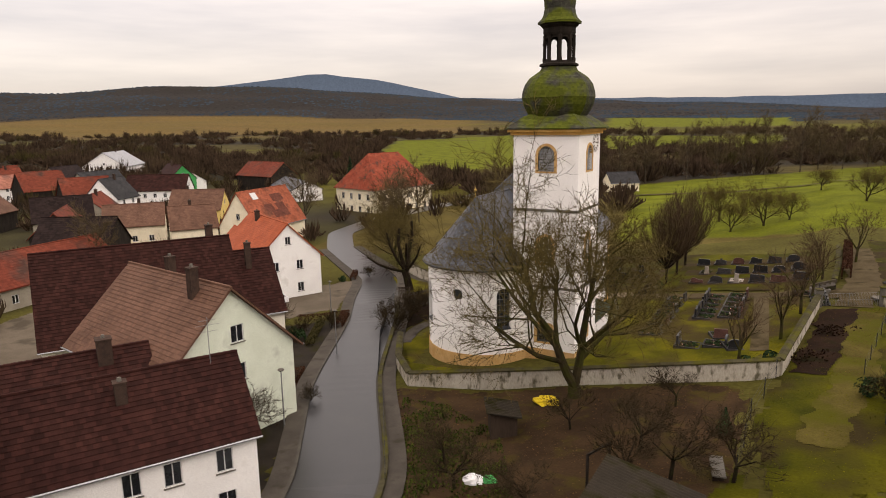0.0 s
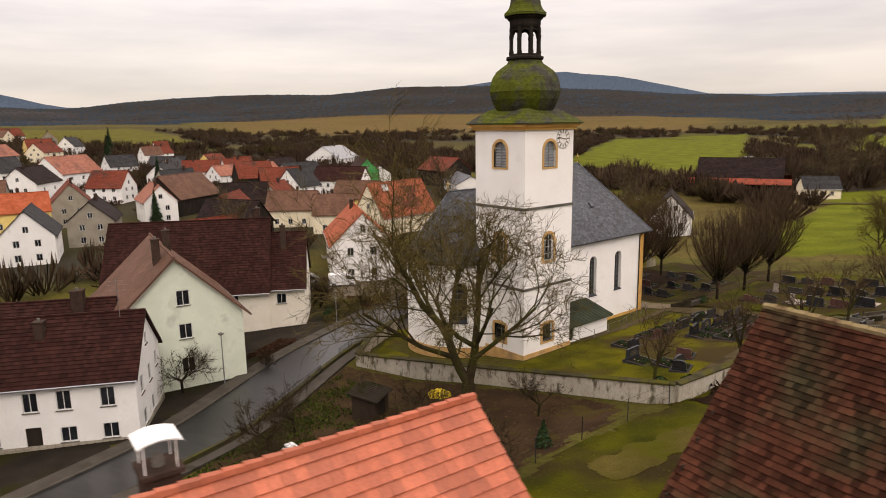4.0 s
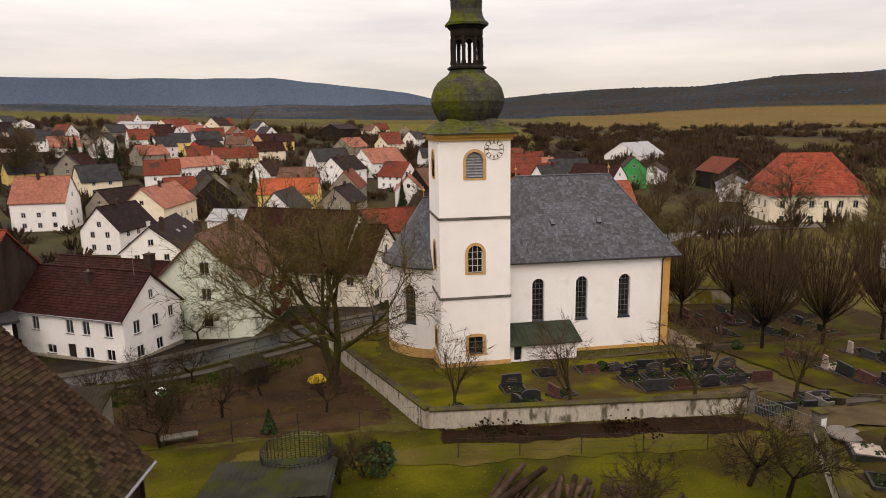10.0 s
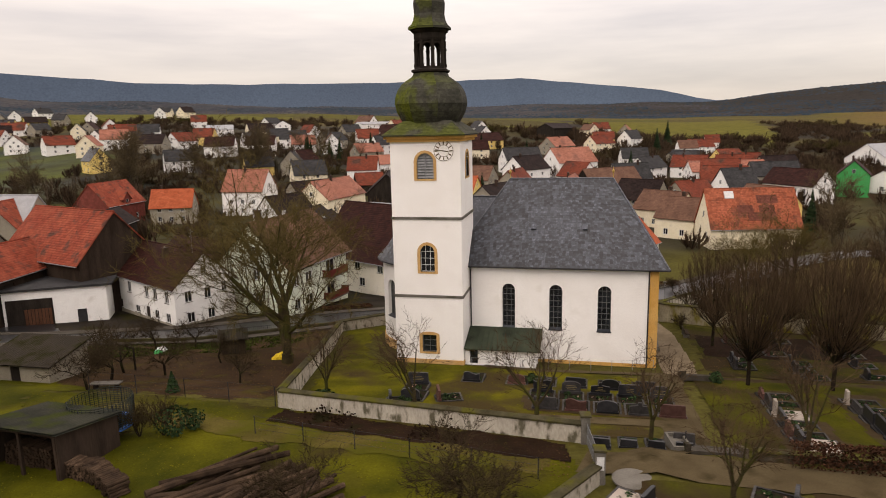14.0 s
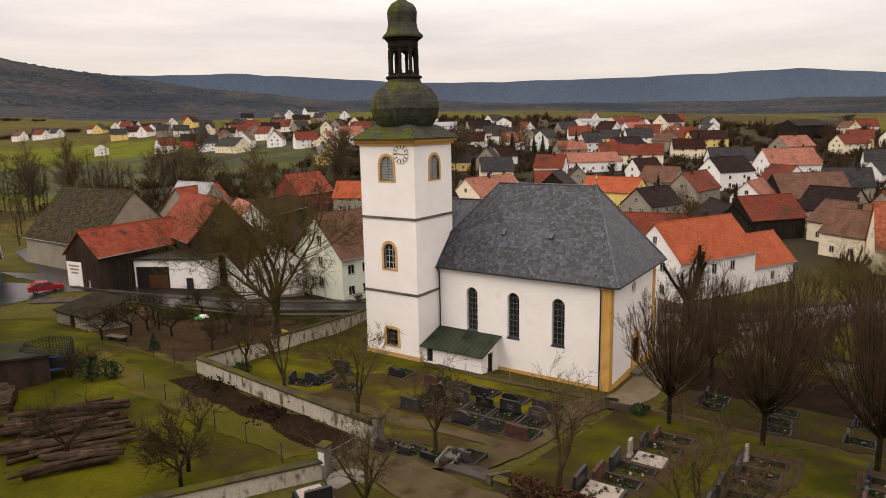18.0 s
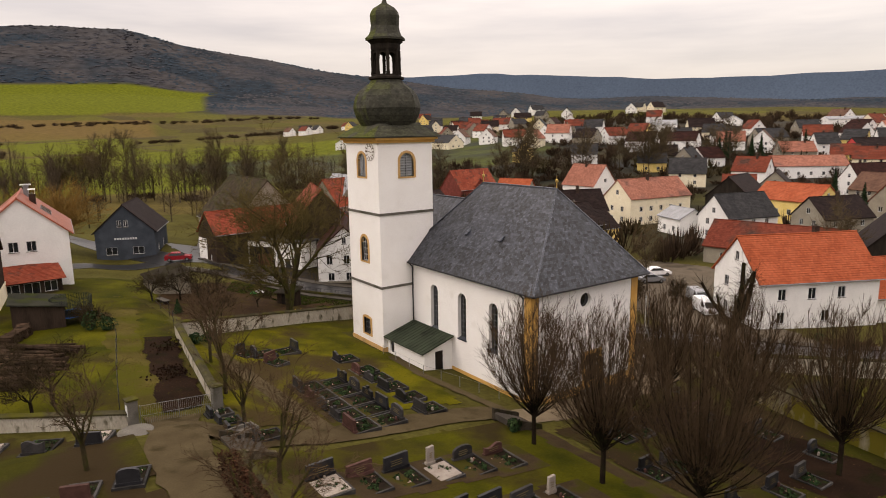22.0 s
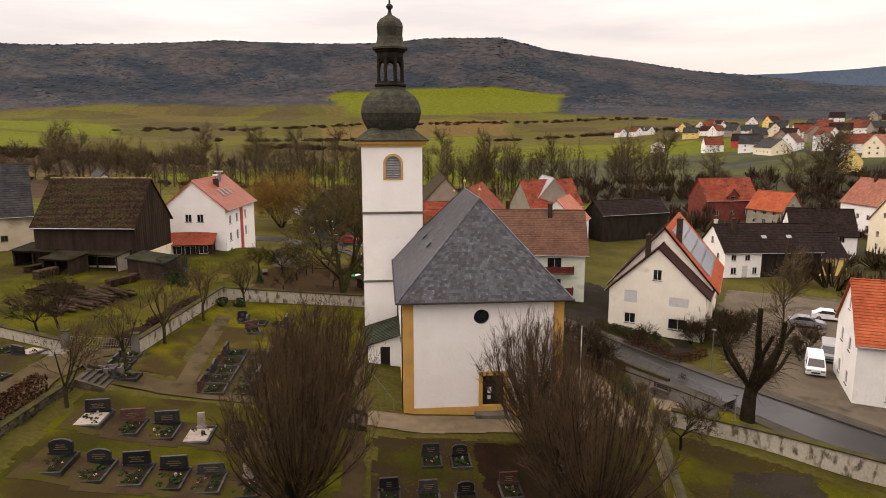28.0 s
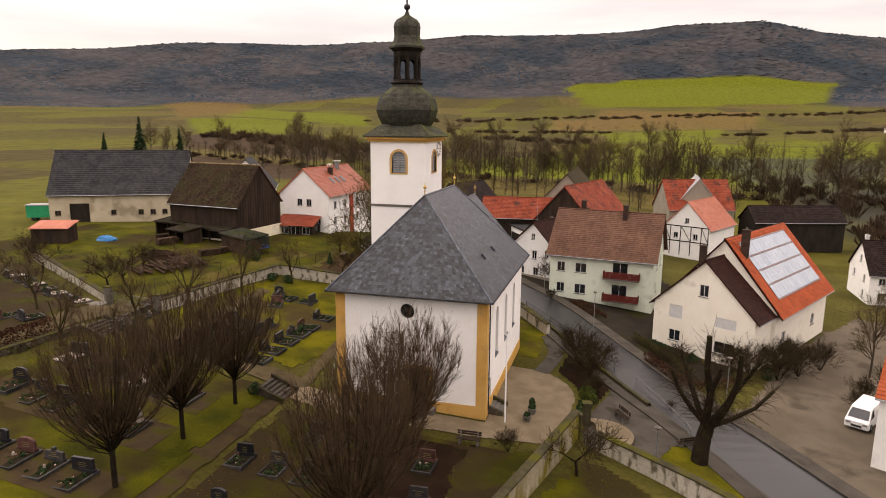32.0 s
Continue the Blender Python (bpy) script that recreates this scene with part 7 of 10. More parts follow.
VILLAGE_2 = [
    (-182, 112, 72, 13, 10, 5.2, 10.6, "rustroof", "darkwood"),
    (-171, 113, 111, 10, 10, 5.6, 10.8, "greyroof", "white"),
    (-174, 131, 34, 18, 9, 6.0, 10.2, "brownroof", "white"),
    (-194, 153, 160, 15, 9, 7.0, 11.4, "brownroof", "green"),
    (-177, 180, 173, 20, 12, 6.4, 11.0, "rustroof", "darkwood"),
    (-152, 168, 150, 24, 10, 4.0, 6.6, "slate", "white"),
    (-206, 168, 150, 22, 9, 4.6, 7.6, "brownroof", "white"),
    (-234, 122, 102, 29, 10, 5.0, 8.6, "pinkroof", "white"),
    (-212, 116, 80, 13, 11, 5.4, 10.8, "rustroof", "darkwood"),
    (-200, 84, 110, 13, 9, 5.2, 10.2, "greyroof", "stone"),
    (-208, 66, 45, 12, 9, 5.2, 10.0, "rustroof", "white"),
    (-217, 18, 156, 13, 9, 5.6, 10.6, "brownroof", "white"),
    (-222, 46, 145, 16, 11, 6.4, 11.2, "darkroof", "white"),
    (-252, 62, 128, 20, 13, 6.2, 12.0, "pinkroof", "white"),
    (-259, 40, 117, 17, 11, 6.2, 11.2, "greyroof", "white"),
    (-249, -17, 140, 28, 11, 4.6, 8.2, "pinkroof", "white"),
    (-217, -20, 100, 12, 9, 6.0, 10.8, "rustroof", "white"),
    (-234, -59, 20, 15, 9, 5.6, 10.6, "greyroof", "stone"),
    (-196, 0, 25, 15, 9, 5.0, 9.4, "darkroof", "stone"),
    (-198, 30, 75, 13, 10, 5.2, 9.8, "taupe", "stone"),
    (-188, -8, 120, 10, 8, 4.4, 8.2, "rustroof", "darkwood"),
    (-255, 112, 70, 14, 9, 5.0, 9.4, "rustroof", "white"),
    (-257, 128, 86, 11, 9, 5.0, 9.4, "rustroof", "white"),
    (-281, 141, 86, 9, 8, 5.0, 9.0, "rustroof", "redish"),
]
VILLAGE_3 = [
    (-284, -4, 110, 20, 10, 5.2, 9.8, "rustroof", "cream"),
    (-320, -23, 160, 22, 10, 6.0, 10.6, "darkroof", "redish"),
    (-326, -46, 140, 11, 9, 6.2, 11.0, "greyroof", "white"),
    (-360, -66, 120, 14, 10, 5.6, 11.0, "rustroof", "white"),
    (-340, -82, 160, 18, 10, 5.4, 10.0, "greyroof", "stone"),
    (-320, -92, 125, 14, 9, 5.0, 10.0, "pinkroof", "white"),
    (-374, 6, 130, 22, 11, 5.4, 10.0, "brownroof", "yellow"),
    (-412, -48, 150, 17, 10, 5.4, 10.0, "pinkroof", "white"),
    (-460, 47, 150, 30, 14, 8.0, 11.5, "darkroof", "darkwood"),
    (-362, 52, 146, 20, 12, 5.0, 10.2, "pinkroof", "stone"),
    (-388, 77, 139, 18, 10, 5.4, 10.0, "rustroof", "cream"),
    (-300, 92, 100, 13, 9, 5.4, 10.0, "greyroof", "white"),
    (-292, 112, 150, 22, 10, 4.8, 9.0, "greyroof", "stone"),
    (-321, 120, 47, 18, 9, 4.6, 8.6, "greyroof", "darkwood"),
    (-394, 137, 114, 16, 9, 5.0, 9.4, "rustroof", "white"),
    (-433, 151, 89, 9, 8, 5.0, 9.6, "rustroof", "white"),
    (-468, -41, 160, 20, 12, 6.0, 11.5, "brownroof", "cream"),
    (-454, -88, 135, 36, 14, 6.0, 7.6, "pale", "white"),
    (-298, -199, 123, 15, 10, 6.2, 11.5, "pinkroof", "white"),
    (-228, -112, 131, 12, 9, 5.6, 10.2, "greyroof", "white"),
    (-293, -170, 100, 14, 11, 5.6, 10.4, "darkroof", "stone"),
    (-338, -205, 120, 13, 10, 6.6, 11.4, "greyroof", "white"),
    (-292, -128, 109, 16, 11, 6.0, 10.8, "brownroof", "white"),
    (-304, -110, 109, 16, 11, 6.0, 10.6, "brownroof", "white"),
    (-222, -150, 60, 11, 9, 5.8, 11.0, "slate", "yellow"),
    (-227, -72, 130, 12, 8, 4.2, 8.0, "greyroof", "yellow"),
    (-253, -85, 125, 12, 9, 4.6, 9.0, "darkroof", "stone"),
    (-308, 207, 128, 31, 20, 5.0, 11.6, "pale", "white"),
    (-340, -107, 114, 16, 10, 5.4, 10.2, "greyroof", "white"),
    (-377, -112, 60, 12, 9, 5.4, 10.2, "rustroof", "white"),
    (-278, -220, 148, 15, 10, 5.4, 10.2, "rustroof", "white"),
    (-258, -268, 84, 24, 12, 4.4, 9.4, "greyroof", "cream"),
    (-316, -300, 93, 14, 10, 5.0, 10.0, "rustroof", "white"),
]
VILLAGE_4 = [
    (-410, -43, 38, 13, 10.8, 5.0, 10.4, "pinkroof", "white"),
    (-425, 80, 98, 14, 9.6, 5.0, 9.8, "rustroof", "yellow"),
    (-378, -149, 137, 17, 10.8, 5.0, 10.4, "darkroof", "cream"),
    (-382, -181, 120, 18, 9.6, 5.0, 7.9, "pale", "white"),
    (-356, -242, 128, 12, 8.4, 4.0, 8.2, "rustroof", "white"),
    (-421, -152, 25, 12, 10.8, 5.0, 8.2, "pale", "white"),
    (-486, -41, 116, 14, 10.8, 5.0, 10.4, "rustroof", "cream"),
    (-376, -264, 44, 12, 9.6, 5.0, 9.8, "rustroof", "white"),
    (-284, -345, 145, 18, 9.6, 5.0, 9.8, "darkroof", "redish"),
    (-236, -388, 61, 12, 9.6, 5.0, 7.9, "pale", "white"),
    (-345, -327, 141, 15, 9.6, 5.0, 9.8, "darkroof", "cream"),
    (-446, -237, 122, 12, 9.6, 5.0, 9.8, "rustroof", "white"),
    (-337, -357, 164, 15, 10.8, 5.0, 10.4, "rustroof", "white"),
    (-457, -346, 39, 14, 9.6, 5.0, 9.8, "greyroof", "white"),
]
VILLAGE_5 = [
    (-359, -427, 146, 13, 9.6, 5.0, 9.8, "greyroof", "white"),
    (-345, -446, 148, 14, 9.6, 5.0, 9.8, "greyroof", "white"),
    (-385, -463, 144, 12, 9.6, 5.0, 9.8, "greyroof", "white"),
    (-353, -500, 37, 14, 10.8, 5.0, 10.4, "greyroof", "white"),
    (-552, -346, 35, 13, 10.8, 5.0, 10.4, "greyroof", "white"),
    (-363, -514, 149, 12, 9.6, 5.0, 9.8, "brownroof", "white"),
    (-485, -452, 49, 12, 9.6, 5.0, 9.8, "greyroof", "white"),
    (-454, -484, 142, 13, 9.6, 5.0, 9.8, "darkroof", "white"),
    (-423, -540, 57, 10, 9.6, 5.0, 9.8, "taupe", "white"),
    (-391, -632, 60, 12, 9.6, 5.0, 9.8, "taupe", "white"),
    (-341, -662, 94, 13, 9.6, 5.0, 9.8, "greyroof", "white"),
]
WALL_WORDS = {"white": "white rendered", "cream": "cream rendered", "yellow": "yellow rendered", "stone": "grey stone", "rose": "rose rendered", "brick": "red brick", "redish": "red rendered", "green": "green rendered", "darkwood": "dark timber"}
ROOF_WORDS = {"greyroof": "grey tiled roof", "rustroof": "rust red tiled roof", "pinkroof": "salmon tiled roof", "darkroof": "dark brown tiled roof", "brownroof": "brown tiled roof", "pale": "pale sheet roof", "taupe": "taupe tiled roof", "redroof": "orange tiled roof", "slate": "slate grey roof"}


def village(rows, group):
    for x, y, turn, ln, wd, eave, ridge, roof, wall in rows:
        far = math.hypot(x + 10, y - 70)
        a = radians(turn)
        ends = (x - ln / 2 * math.cos(a), y - ln / 2 * math.sin(a)), (x + ln / 2 * math.cos(a), y + ln / 2 * math.sin(a))
        n, k = max(1, int(ln / (3.6 if far < 200 else 5.5))), max(1, int(wd / (3.8 if far < 200 else 5.0)))
        long_side = [w for f in (0.9, 3.5) if f + 1.4 < eave for w in row(n, 0.82 * ln / n, f, 1.05, 1.3)]
        short_side = [w for f in (0.9, 3.5) if f + 1.4 < eave for w in row(k, 0.75 * wd / k, f, 1.05, 1.3)]
        short_side += [(0, eave + 0.5, 1.0, 1.2)] if ridge - eave > 3.2 else []
        wins = {} if wall == "darkwood" else {"f": long_side, "b": long_side, "l": short_side, "r": short_side}
        away = {"f": (math.sin(a), -math.cos(a)), "b": (-math.sin(a), math.cos(a)), "r": (math.cos(a), math.sin(a)), "l": (-math.cos(a), -math.sin(a))}
        wins = {k: v for k, v in wins.items() if away[k][0] * (0 - x) + away[k][1] * (60 - y) > -0.25 * far}
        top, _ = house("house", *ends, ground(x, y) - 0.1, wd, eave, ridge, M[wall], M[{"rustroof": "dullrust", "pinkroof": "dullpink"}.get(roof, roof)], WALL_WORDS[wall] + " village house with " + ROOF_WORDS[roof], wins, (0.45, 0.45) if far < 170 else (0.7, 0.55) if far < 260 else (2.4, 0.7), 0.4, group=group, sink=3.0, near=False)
        if wall != "darkwood" and rnd.random() < 0.8:
            chimney(top, rnd.uniform(-0.3, 0.3) * ln, rnd.choice((-0.5, 0.5)), ridge - 1.0, ridge + 0.9)


# further houses between the ones above
rng = random.Random(12)
TAKEN = [h[:2] for v in (VILLAGE_1, VILLAGE_2, VILLAGE_3, VILLAGE_4, VILLAGE_5) for h in v] + [(-101, 101), (-110, 160), (-76, 54), (-68, 70), (-80, 76), (-56, -14), (-55, -28), (-115, -58), (-75, -28), (-85, 12), (-30, -20), (-88, 83)]
FILL = []
while len(FILL) < 85:
    px, py = TAKEN[rng.randrange(len(TAKEN))]
    a, d = rng.uniform(0, 2 * math.pi), rng.uniform(17, 32)
    x, y = round(px + d * math.cos(a)), round(py + d * math.sin(a))
    if x > -205 or y > 150 or y + 0.4 * x > 60 or (x > -250 and y < -75) or any(math.hypot(x - p[0], y - p[1]) < 17.0 for p in TAKEN):
        continue
    TAKEN.append((x, y))
    w, e = rng.choice((8.5, 9.5, 10.5)), rng.choice((4.6, 5.2, 5.8))
    FILL.append((x, y, rng.choice((25, 35, 65, 100, 115, 125, 145, 170)), rng.choice((11, 13, 14, 16)), w, e, round(e + 0.5 * w, 1), rng.choice(("darkroof", "rustroof", "greyroof", "rustroof", "taupe", "brownroof", "rustroof", "pinkroof", "greyroof")), rng.choice(("white", "white", "white", "cream", "stone", "white", "stone", "yellow"))))
village(FILL, "houses between the village lanes")
village(VILLAGE_1, "houses of the village street")
village(VILLAGE_2, "houses of the lower village")
village(VILLAGE_3, "houses of the middle village")
village(VILLAGE_4, "houses of the upper village")
village(VILLAGE_5, "houses of the edge of the village")

# ---- trees: bare winter wood ----


def limb(geo, p, d, length, r, k, bend=0.0, lift=0.0, rng=rnd, taper=0.55, pieces=3):
    """A bent, tapering limb; returns points and directions along it."""
    at = []
    q, v = Vector(p), Vector(d).normalized()
    for i in range(pieces):
        v2 = (v + Vector((rng.gauss(0, bend), rng.gauss(0, bend), rng.gauss(0, bend) + lift))).normalized()
        n = q + v2 * (length / pieces)
        r0 = r * (1 - (1 - taper) * i / pieces)
        r1 = r * (1 - (1 - taper) * (i + 1) / pieces)
        geo.tube(q, n, r0, r1, k)
        at.append((q.copy(), n.copy(), v2.copy(), r1))
        q, v = n, v2
    return at


def off_axis(v, angle, rng):
    a = v.orthogonal().normalized()
    a.rotate(Matrix.Rotation(rng.uniform(0, 2 * math.pi), 3, v))
    return (v * math.cos(angle) + a * math.sin(angle)).normalized()


def sprout(wood, twigs, p, d, length, r, level, rng, spec, thin=0.01):
    n, ang, shrink, lift, bend = spec[min(level, len(spec) - 1)]
    last = level >= len(spec) - 1
    fine = max(0.028, thin * 1.1)
    seg = limb(twigs if r < fine else wood, p, d, length, r, 3 if r < fine else (5 if r < 0.12 else 7), bend, lift, rng, 0.5 if not last else 0.25, 2 if last else 3)
    if last:
        return
    for i in range(n):
        s = rng.uniform(0.25, 1.0) if i else 1.0
        a, b, v, rr = seg[min(len(seg) - 1, int(s * len(seg)))]
        q = a.lerp(b, (s * len(seg)) % 1.0 if s < 1 else 1.0)
        nd = off_axis(v, radians(rng.uniform(ang * 0.5, ang * 1.2)), rng)
        sprout(wood, twigs, q, nd, length * shrink * rng.uniform(0.7, 1.15), max(thin, rr * rng.uniform(0.42, 0.62)), level + 1, rng, spec, thin)


SPECS = {
    # per level: number of side shoots, their angle, their length, pull upwards, waviness
    "wide": [(7, 48, 0.76, 0.07, 0.12), (7, 48, 0.60, 0.10, 0.16), (6, 48, 0.52, 0.06, 0.2), (5, 45, 0.55, 0.03, 0.2), (1, 40, 0.5, 0.0, 0.2)],
    "orchard": [(6, 50, 0.85, 0.05, 0.12), (6, 50, 0.6, 0.10, 0.2), (6, 45, 0.6, 0.12, 0.2), (1, 40, 0.5, 0.05, 0.2)],
    "slim": [(26, 58, 0.38, 0.02, 0.04), (10, 44, 0.52, 0.10, 0.12), (7, 42, 0.55, 0.08, 0.15), (1, 30, 0.5, 0.05, 0.15)],
    "yard": [(6, 42, 0.58, 0.06, 0.10), (5, 42, 0.58, 0.07, 0.15), (5, 36, 0.55, 0.05, 0.18), (1, 30, 0.5, 0.0, 0.2)],
    "bush": [(7, 35, 0.8, 0.05, 0.12), (6, 35, 0.6, 0.05, 0.2), (5, 35, 0.6, 0.05, 0.2), (1, 35, 0.5, 0.05, 0.2)],
}


def tree_meshes(kind, seed, height):
    rng = random.Random(seed)
    wood, twigs = Geo(), Geo()
    if kind == "wide":
        a = limb(wood, (0, 0, -0.3), (0.02, 0.05, 1), 1.1, 0.52, 10, 0.03, 0, rng, 0.85)
        base = a[-1][1]
        stems = [limb(wood, base, d, ln, r, 9, 0.06, 0.03, rng, 0.72, 4) for d, ln, r in (((-0.32, -0.42, 0.9), 4.2, 0.34), ((0.12, 0.16, 1.0), 3.6, 0.33))]
        for stem, at, d, ln, r in ((0, 3, (-0.4, -0.6, 0.85), 6.8, 0.24), (1, 3, (0.1, 0.1, 1.0), 5.4, 0.24), (0, 1, (-0.5, -1.0, 0.42), 7.2, 0.19), (1, 2, (0.3, -0.9, 0.7), 6.4, 0.18),
                                   (0, 2, (-0.9, -0.1, 0.5), 6.8, 0.18), (1, 1, (0.4, 0.7, 0.65), 5.4, 0.18), (1, 2, (0.8, -0.15, 0.7), 5.4, 0.17), (0, 2, (-0.2, 0.3, 1.0), 5.2, 0.18)):
            sprout(wood, twigs, stems[stem][at][1], Vector(d), ln, r, 0, rng, SPECS["wide"], 0.016)
    elif kind == "upright":
        # clipped hornbeam shape: a short trunk, then a dense sheaf of rising rods
        limb(wood, (0, 0, -0.3), (0, 0, 1), 2.9, 0.16, 8, 0.01, 0, rng, 0.85)
        for i in range(70):
            a, u = 2.4 * i + rng.uniform(-0.3, 0.3), math.sqrt((i + 0.5) / 70)
            side = Vector((math.cos(a), math.sin(a), 0))
            foot = Vector((0, 0, 2.1 + rng.uniform(-0.2, 0.6)))
            tip = side * (0.37 * height * u * rng.uniform(0.9, 1.08)) + Vector((0, 0, height * (0.46 + 0.56 * math.sqrt(1 - 0.92 * u * u)) * rng.uniform(0.92, 1.04)))
            bow = Vector((tip.x * 0.85, tip.y * 0.85, foot.z + 0.42 * (tip.z - foot.z)))
            line = [foot * (1 - t) ** 2 + bow * (2 * t * (1 - t)) + tip * t * t for t in (0, 0.2, 0.4, 0.6, 0.8, 1.0)]
            for j in range(5):
                wood.tube(line[j], line[j + 1], 0.04 * (1 - 0.17 * j), 0.04 * (0.83 - 0.17 * j), 4)
            for j in range(19):
                s = rng.uniform(0.18, 0.98) * 5
                q, v = line[int(s)].lerp(line[int(s) + 1], s % 1.0), (line[int(s) + 1] - line[int(s)]).normalized()
                nd = off_axis(v, radians(rng.uniform(10, 42)), rng)
                nd.z = abs(nd.z) + 0.1
                s2 = limb(twigs, q, nd, rng.uniform(0.5, 1.2), 0.011, 3, 0.06, 0.1, rng, 0.5, 2)
                for _ in range(5):
                    w0, w1, vv, _r = s2[rng.randrange(2)]
                    limb(twigs, w0.lerp(w1, rng.random()), off_axis(vv, radians(rng.uniform(8, 38)), rng) + Vector((0, 0, 0.2)), rng.uniform(0.3, 0.8), 0.009, 3, 0.04, 0.06, rng, 0.5, 1)
    elif kind == "pollard":
        limb(wood, (0, 0, -0.3), (0.08, 0.05, 1), 2.7, 0.46, 10, 0.06, 0, rng, 0.75)
        for d, ln, r in (((-0.15, 0.1, 1), 5.0, 0.22), ((0.35, -0.1, 1), 4.8, 0.22), ((0.95, 0.25, 0.45), 4.2, 0.14), ((-0.2, -0.35, 1), 3.8, 0.17), ((0.1, 0.4, 1), 4.2, 0.17), ((-0.6, 0.2, 0.9), 3.2, 0.14), ((0.5, 0.3, 1.2), 4.4, 0.15)):
            seg = limb(wood, (0.25 + d[0] * 0.2, 0.15 + d[1] * 0.2, 1.7 + rng.uniform(0, 0.6)), d, ln, r, 7, 0.2, 0.05, rng, 0.6, 3)
            for _ in range(150):
                q0, q1, v, rr = seg[rng.randrange(3)]
                limb(twigs, q0.lerp(q1, rng.random()), off_axis(v, radians(rng.uniform(30, 85)), rng) + Vector((0, 0, 0.3)), rng.uniform(0.3, 1.5), 0.014, 3, 0.25, -0.06, rng, 0.4, 3)
    elif kind == "conifer":
        limb(wood, (0, 0, -0.3), (0, 0, 1), height, height * 0.016, 6, 0.0, 0, rng, 0.1)
        for _ in range(900):
            t = rng.random() ** 1.4
            a = rng.uniform(0, 2 * math.pi)
            r = height * 0.19 * (1 - t) * rng.uniform(0.45, 1.1) + 0.15
            z = 0.8 + (height - 0.8) * t
            p, q = Vector((0.3 * r * math.cos(a), 0.3 * r * math.sin(a), z + 0.15 * r)), Vector((r * math.cos(a), r * math.sin(a), z - 0.25 * r))
            u = Vector((-math.sin(a), math.cos(a), 0.15)) * (0.22 + 0.12 * r)
            twigs.poly([p - u * 0.6, q - u, q + (q - p) * 0.2, q + u, p + u * 0.6])
    elif kind == "willow":
        for _ in range(30):
            a = rng.uniform(0, 2 * math.pi)
            sprout(wood, twigs, (0.4 * math.cos(a), 0.4 * math.sin(a), -0.1), Vector((0.55 * math.cos(a), 0.55 * math.sin(a), 1)), height * 0.6, 0.05, 0, rng, SPECS["bush"], 0.022)
    elif kind == "bush":
        for _ in range(7):
            a = rng.uniform(0, 2 * math.pi)
            sprout(wood, twigs, (0, 0, -0.1), Vector((0.5 * math.cos(a), 0.5 * math.sin(a), 1)), height * 0.6, 0.03, 0, rng, SPECS["bush"])
    elif kind == "yard":
        a = limb(wood, (0, 0, -0.3), (rng.uniform(-0.06, 0.06), rng.uniform(-0.06, 0.06), 1), height * 0.3, height * 0.021, 8, 0.03, 0, rng, 0.85)
        for _ in range(5):
            b = rng.uniform(0, 2 * math.pi)
            sprout(wood, twigs, a[-1][0].lerp(a[-1][1], rng.uniform(0.2, 1.0)), Vector((0.5 * math.cos(b), 0.5 * math.sin(b), 1)), height * 0.42, height * 0.0105, 0, rng, SPECS["yard"], 0.012)
    elif kind == "orchard":
        a = limb(wood, (0, 0, -0.2), (rng.uniform(-0.2, 0.2), rng.uniform(-0.2, 0.2), 1), height * 0.3, height * 0.028, 7, 0.05, 0, rng, 0.9)
        for _ in range(5):
            b = rng.uniform(0, 2 * math.pi)
            sprout(wood, twigs, a[-1][1], Vector((0.9 * math.cos(b), 0.9 * math.sin(b), 0.8)), height * 0.38, height * 0.014, 0, rng, SPECS["orchard"], 0.014)
    else:
        sprout(wood, twigs, (0, 0, -0.3), Vector((rng.uniform(-0.04, 0.04), 0, 1)), height, height * 0.016, 0, rng, SPECS[kind], 0.04 if kind == "slim" else 0.012)
    w, t = wood.mesh("trunk"), twigs.mesh("crown")
    w.materials.append(M[{"slim": "alderbark", "wide": "mossbark", "yard": "mossbark"}.get(kind, "bark")])
    t.materials.append(M[{"upright": "redtwig", "conifer": "needles", "willow": "ochretwig", "slim": "aldertwig", "wide": "olivetwig", "yard": "redtwig"}.get(kind, "twig")])
    return w, t


WOODS = {}


def tree(kind, x, y, height=8.0, seed=0, label="bare tree", turn=None, scale=1.0, group="", name="tree", z=None):
    key = (kind, seed, height)
    if key not in WOODS:
        WOODS[key] = tree_meshes(kind, seed, height)
    w, t = WOODS[key]
    rz = rnd.uniform(0, 360) if turn is None else turn
    top = thing(name, pose(x, y, (ground(x, y) if z is None else z), 0, 0, rz) @ Matrix.Scale(scale, 4), label, "tree" if name != "shrub" else "shrub", group)
    part("trunk", w, None, top)
    part("crown", t, None, top)
    return top


tree("wide", -11.6, 43.1, 15, 11, "large bare spreading tree with forked trunk by the churchyard wall", 0, scale=1.1)
for i, (x, y) in enumerate(((-12.6, 81.9), (-12.4, 87.9), (-12.4, 94.2), (-26.9, 81.8), (-26.8, 88.0), (-27.4, 94.4))):
    tree("upright", x, y, 9.6, 20 + i % 3, "bare clipped hornbeam with a dense sheaf of reddish twigs", scale=1.02 + 0.05 * (i % 3), group="clipped trees of the churchyard")
tree("pollard", -46.9, 75.3, 8, 3, "old pollarded tree with heavy knotted trunk beside the road", 190, scale=1.4)
for i, (x, y) in enumerate(((-1.2, 51.2), (1.4, 58.4), (2.7, 66.4), (3.5, 73.0), (4.4, 81.0), (7.8, 88.5), (12.5, 75.5))):
    tree("yard", x, y, 7.0, 40 + i % 3, "slender bare tree in the churchyard", scale=0.92 + 0.08 * (i % 3), group="young trees of the churchyard")
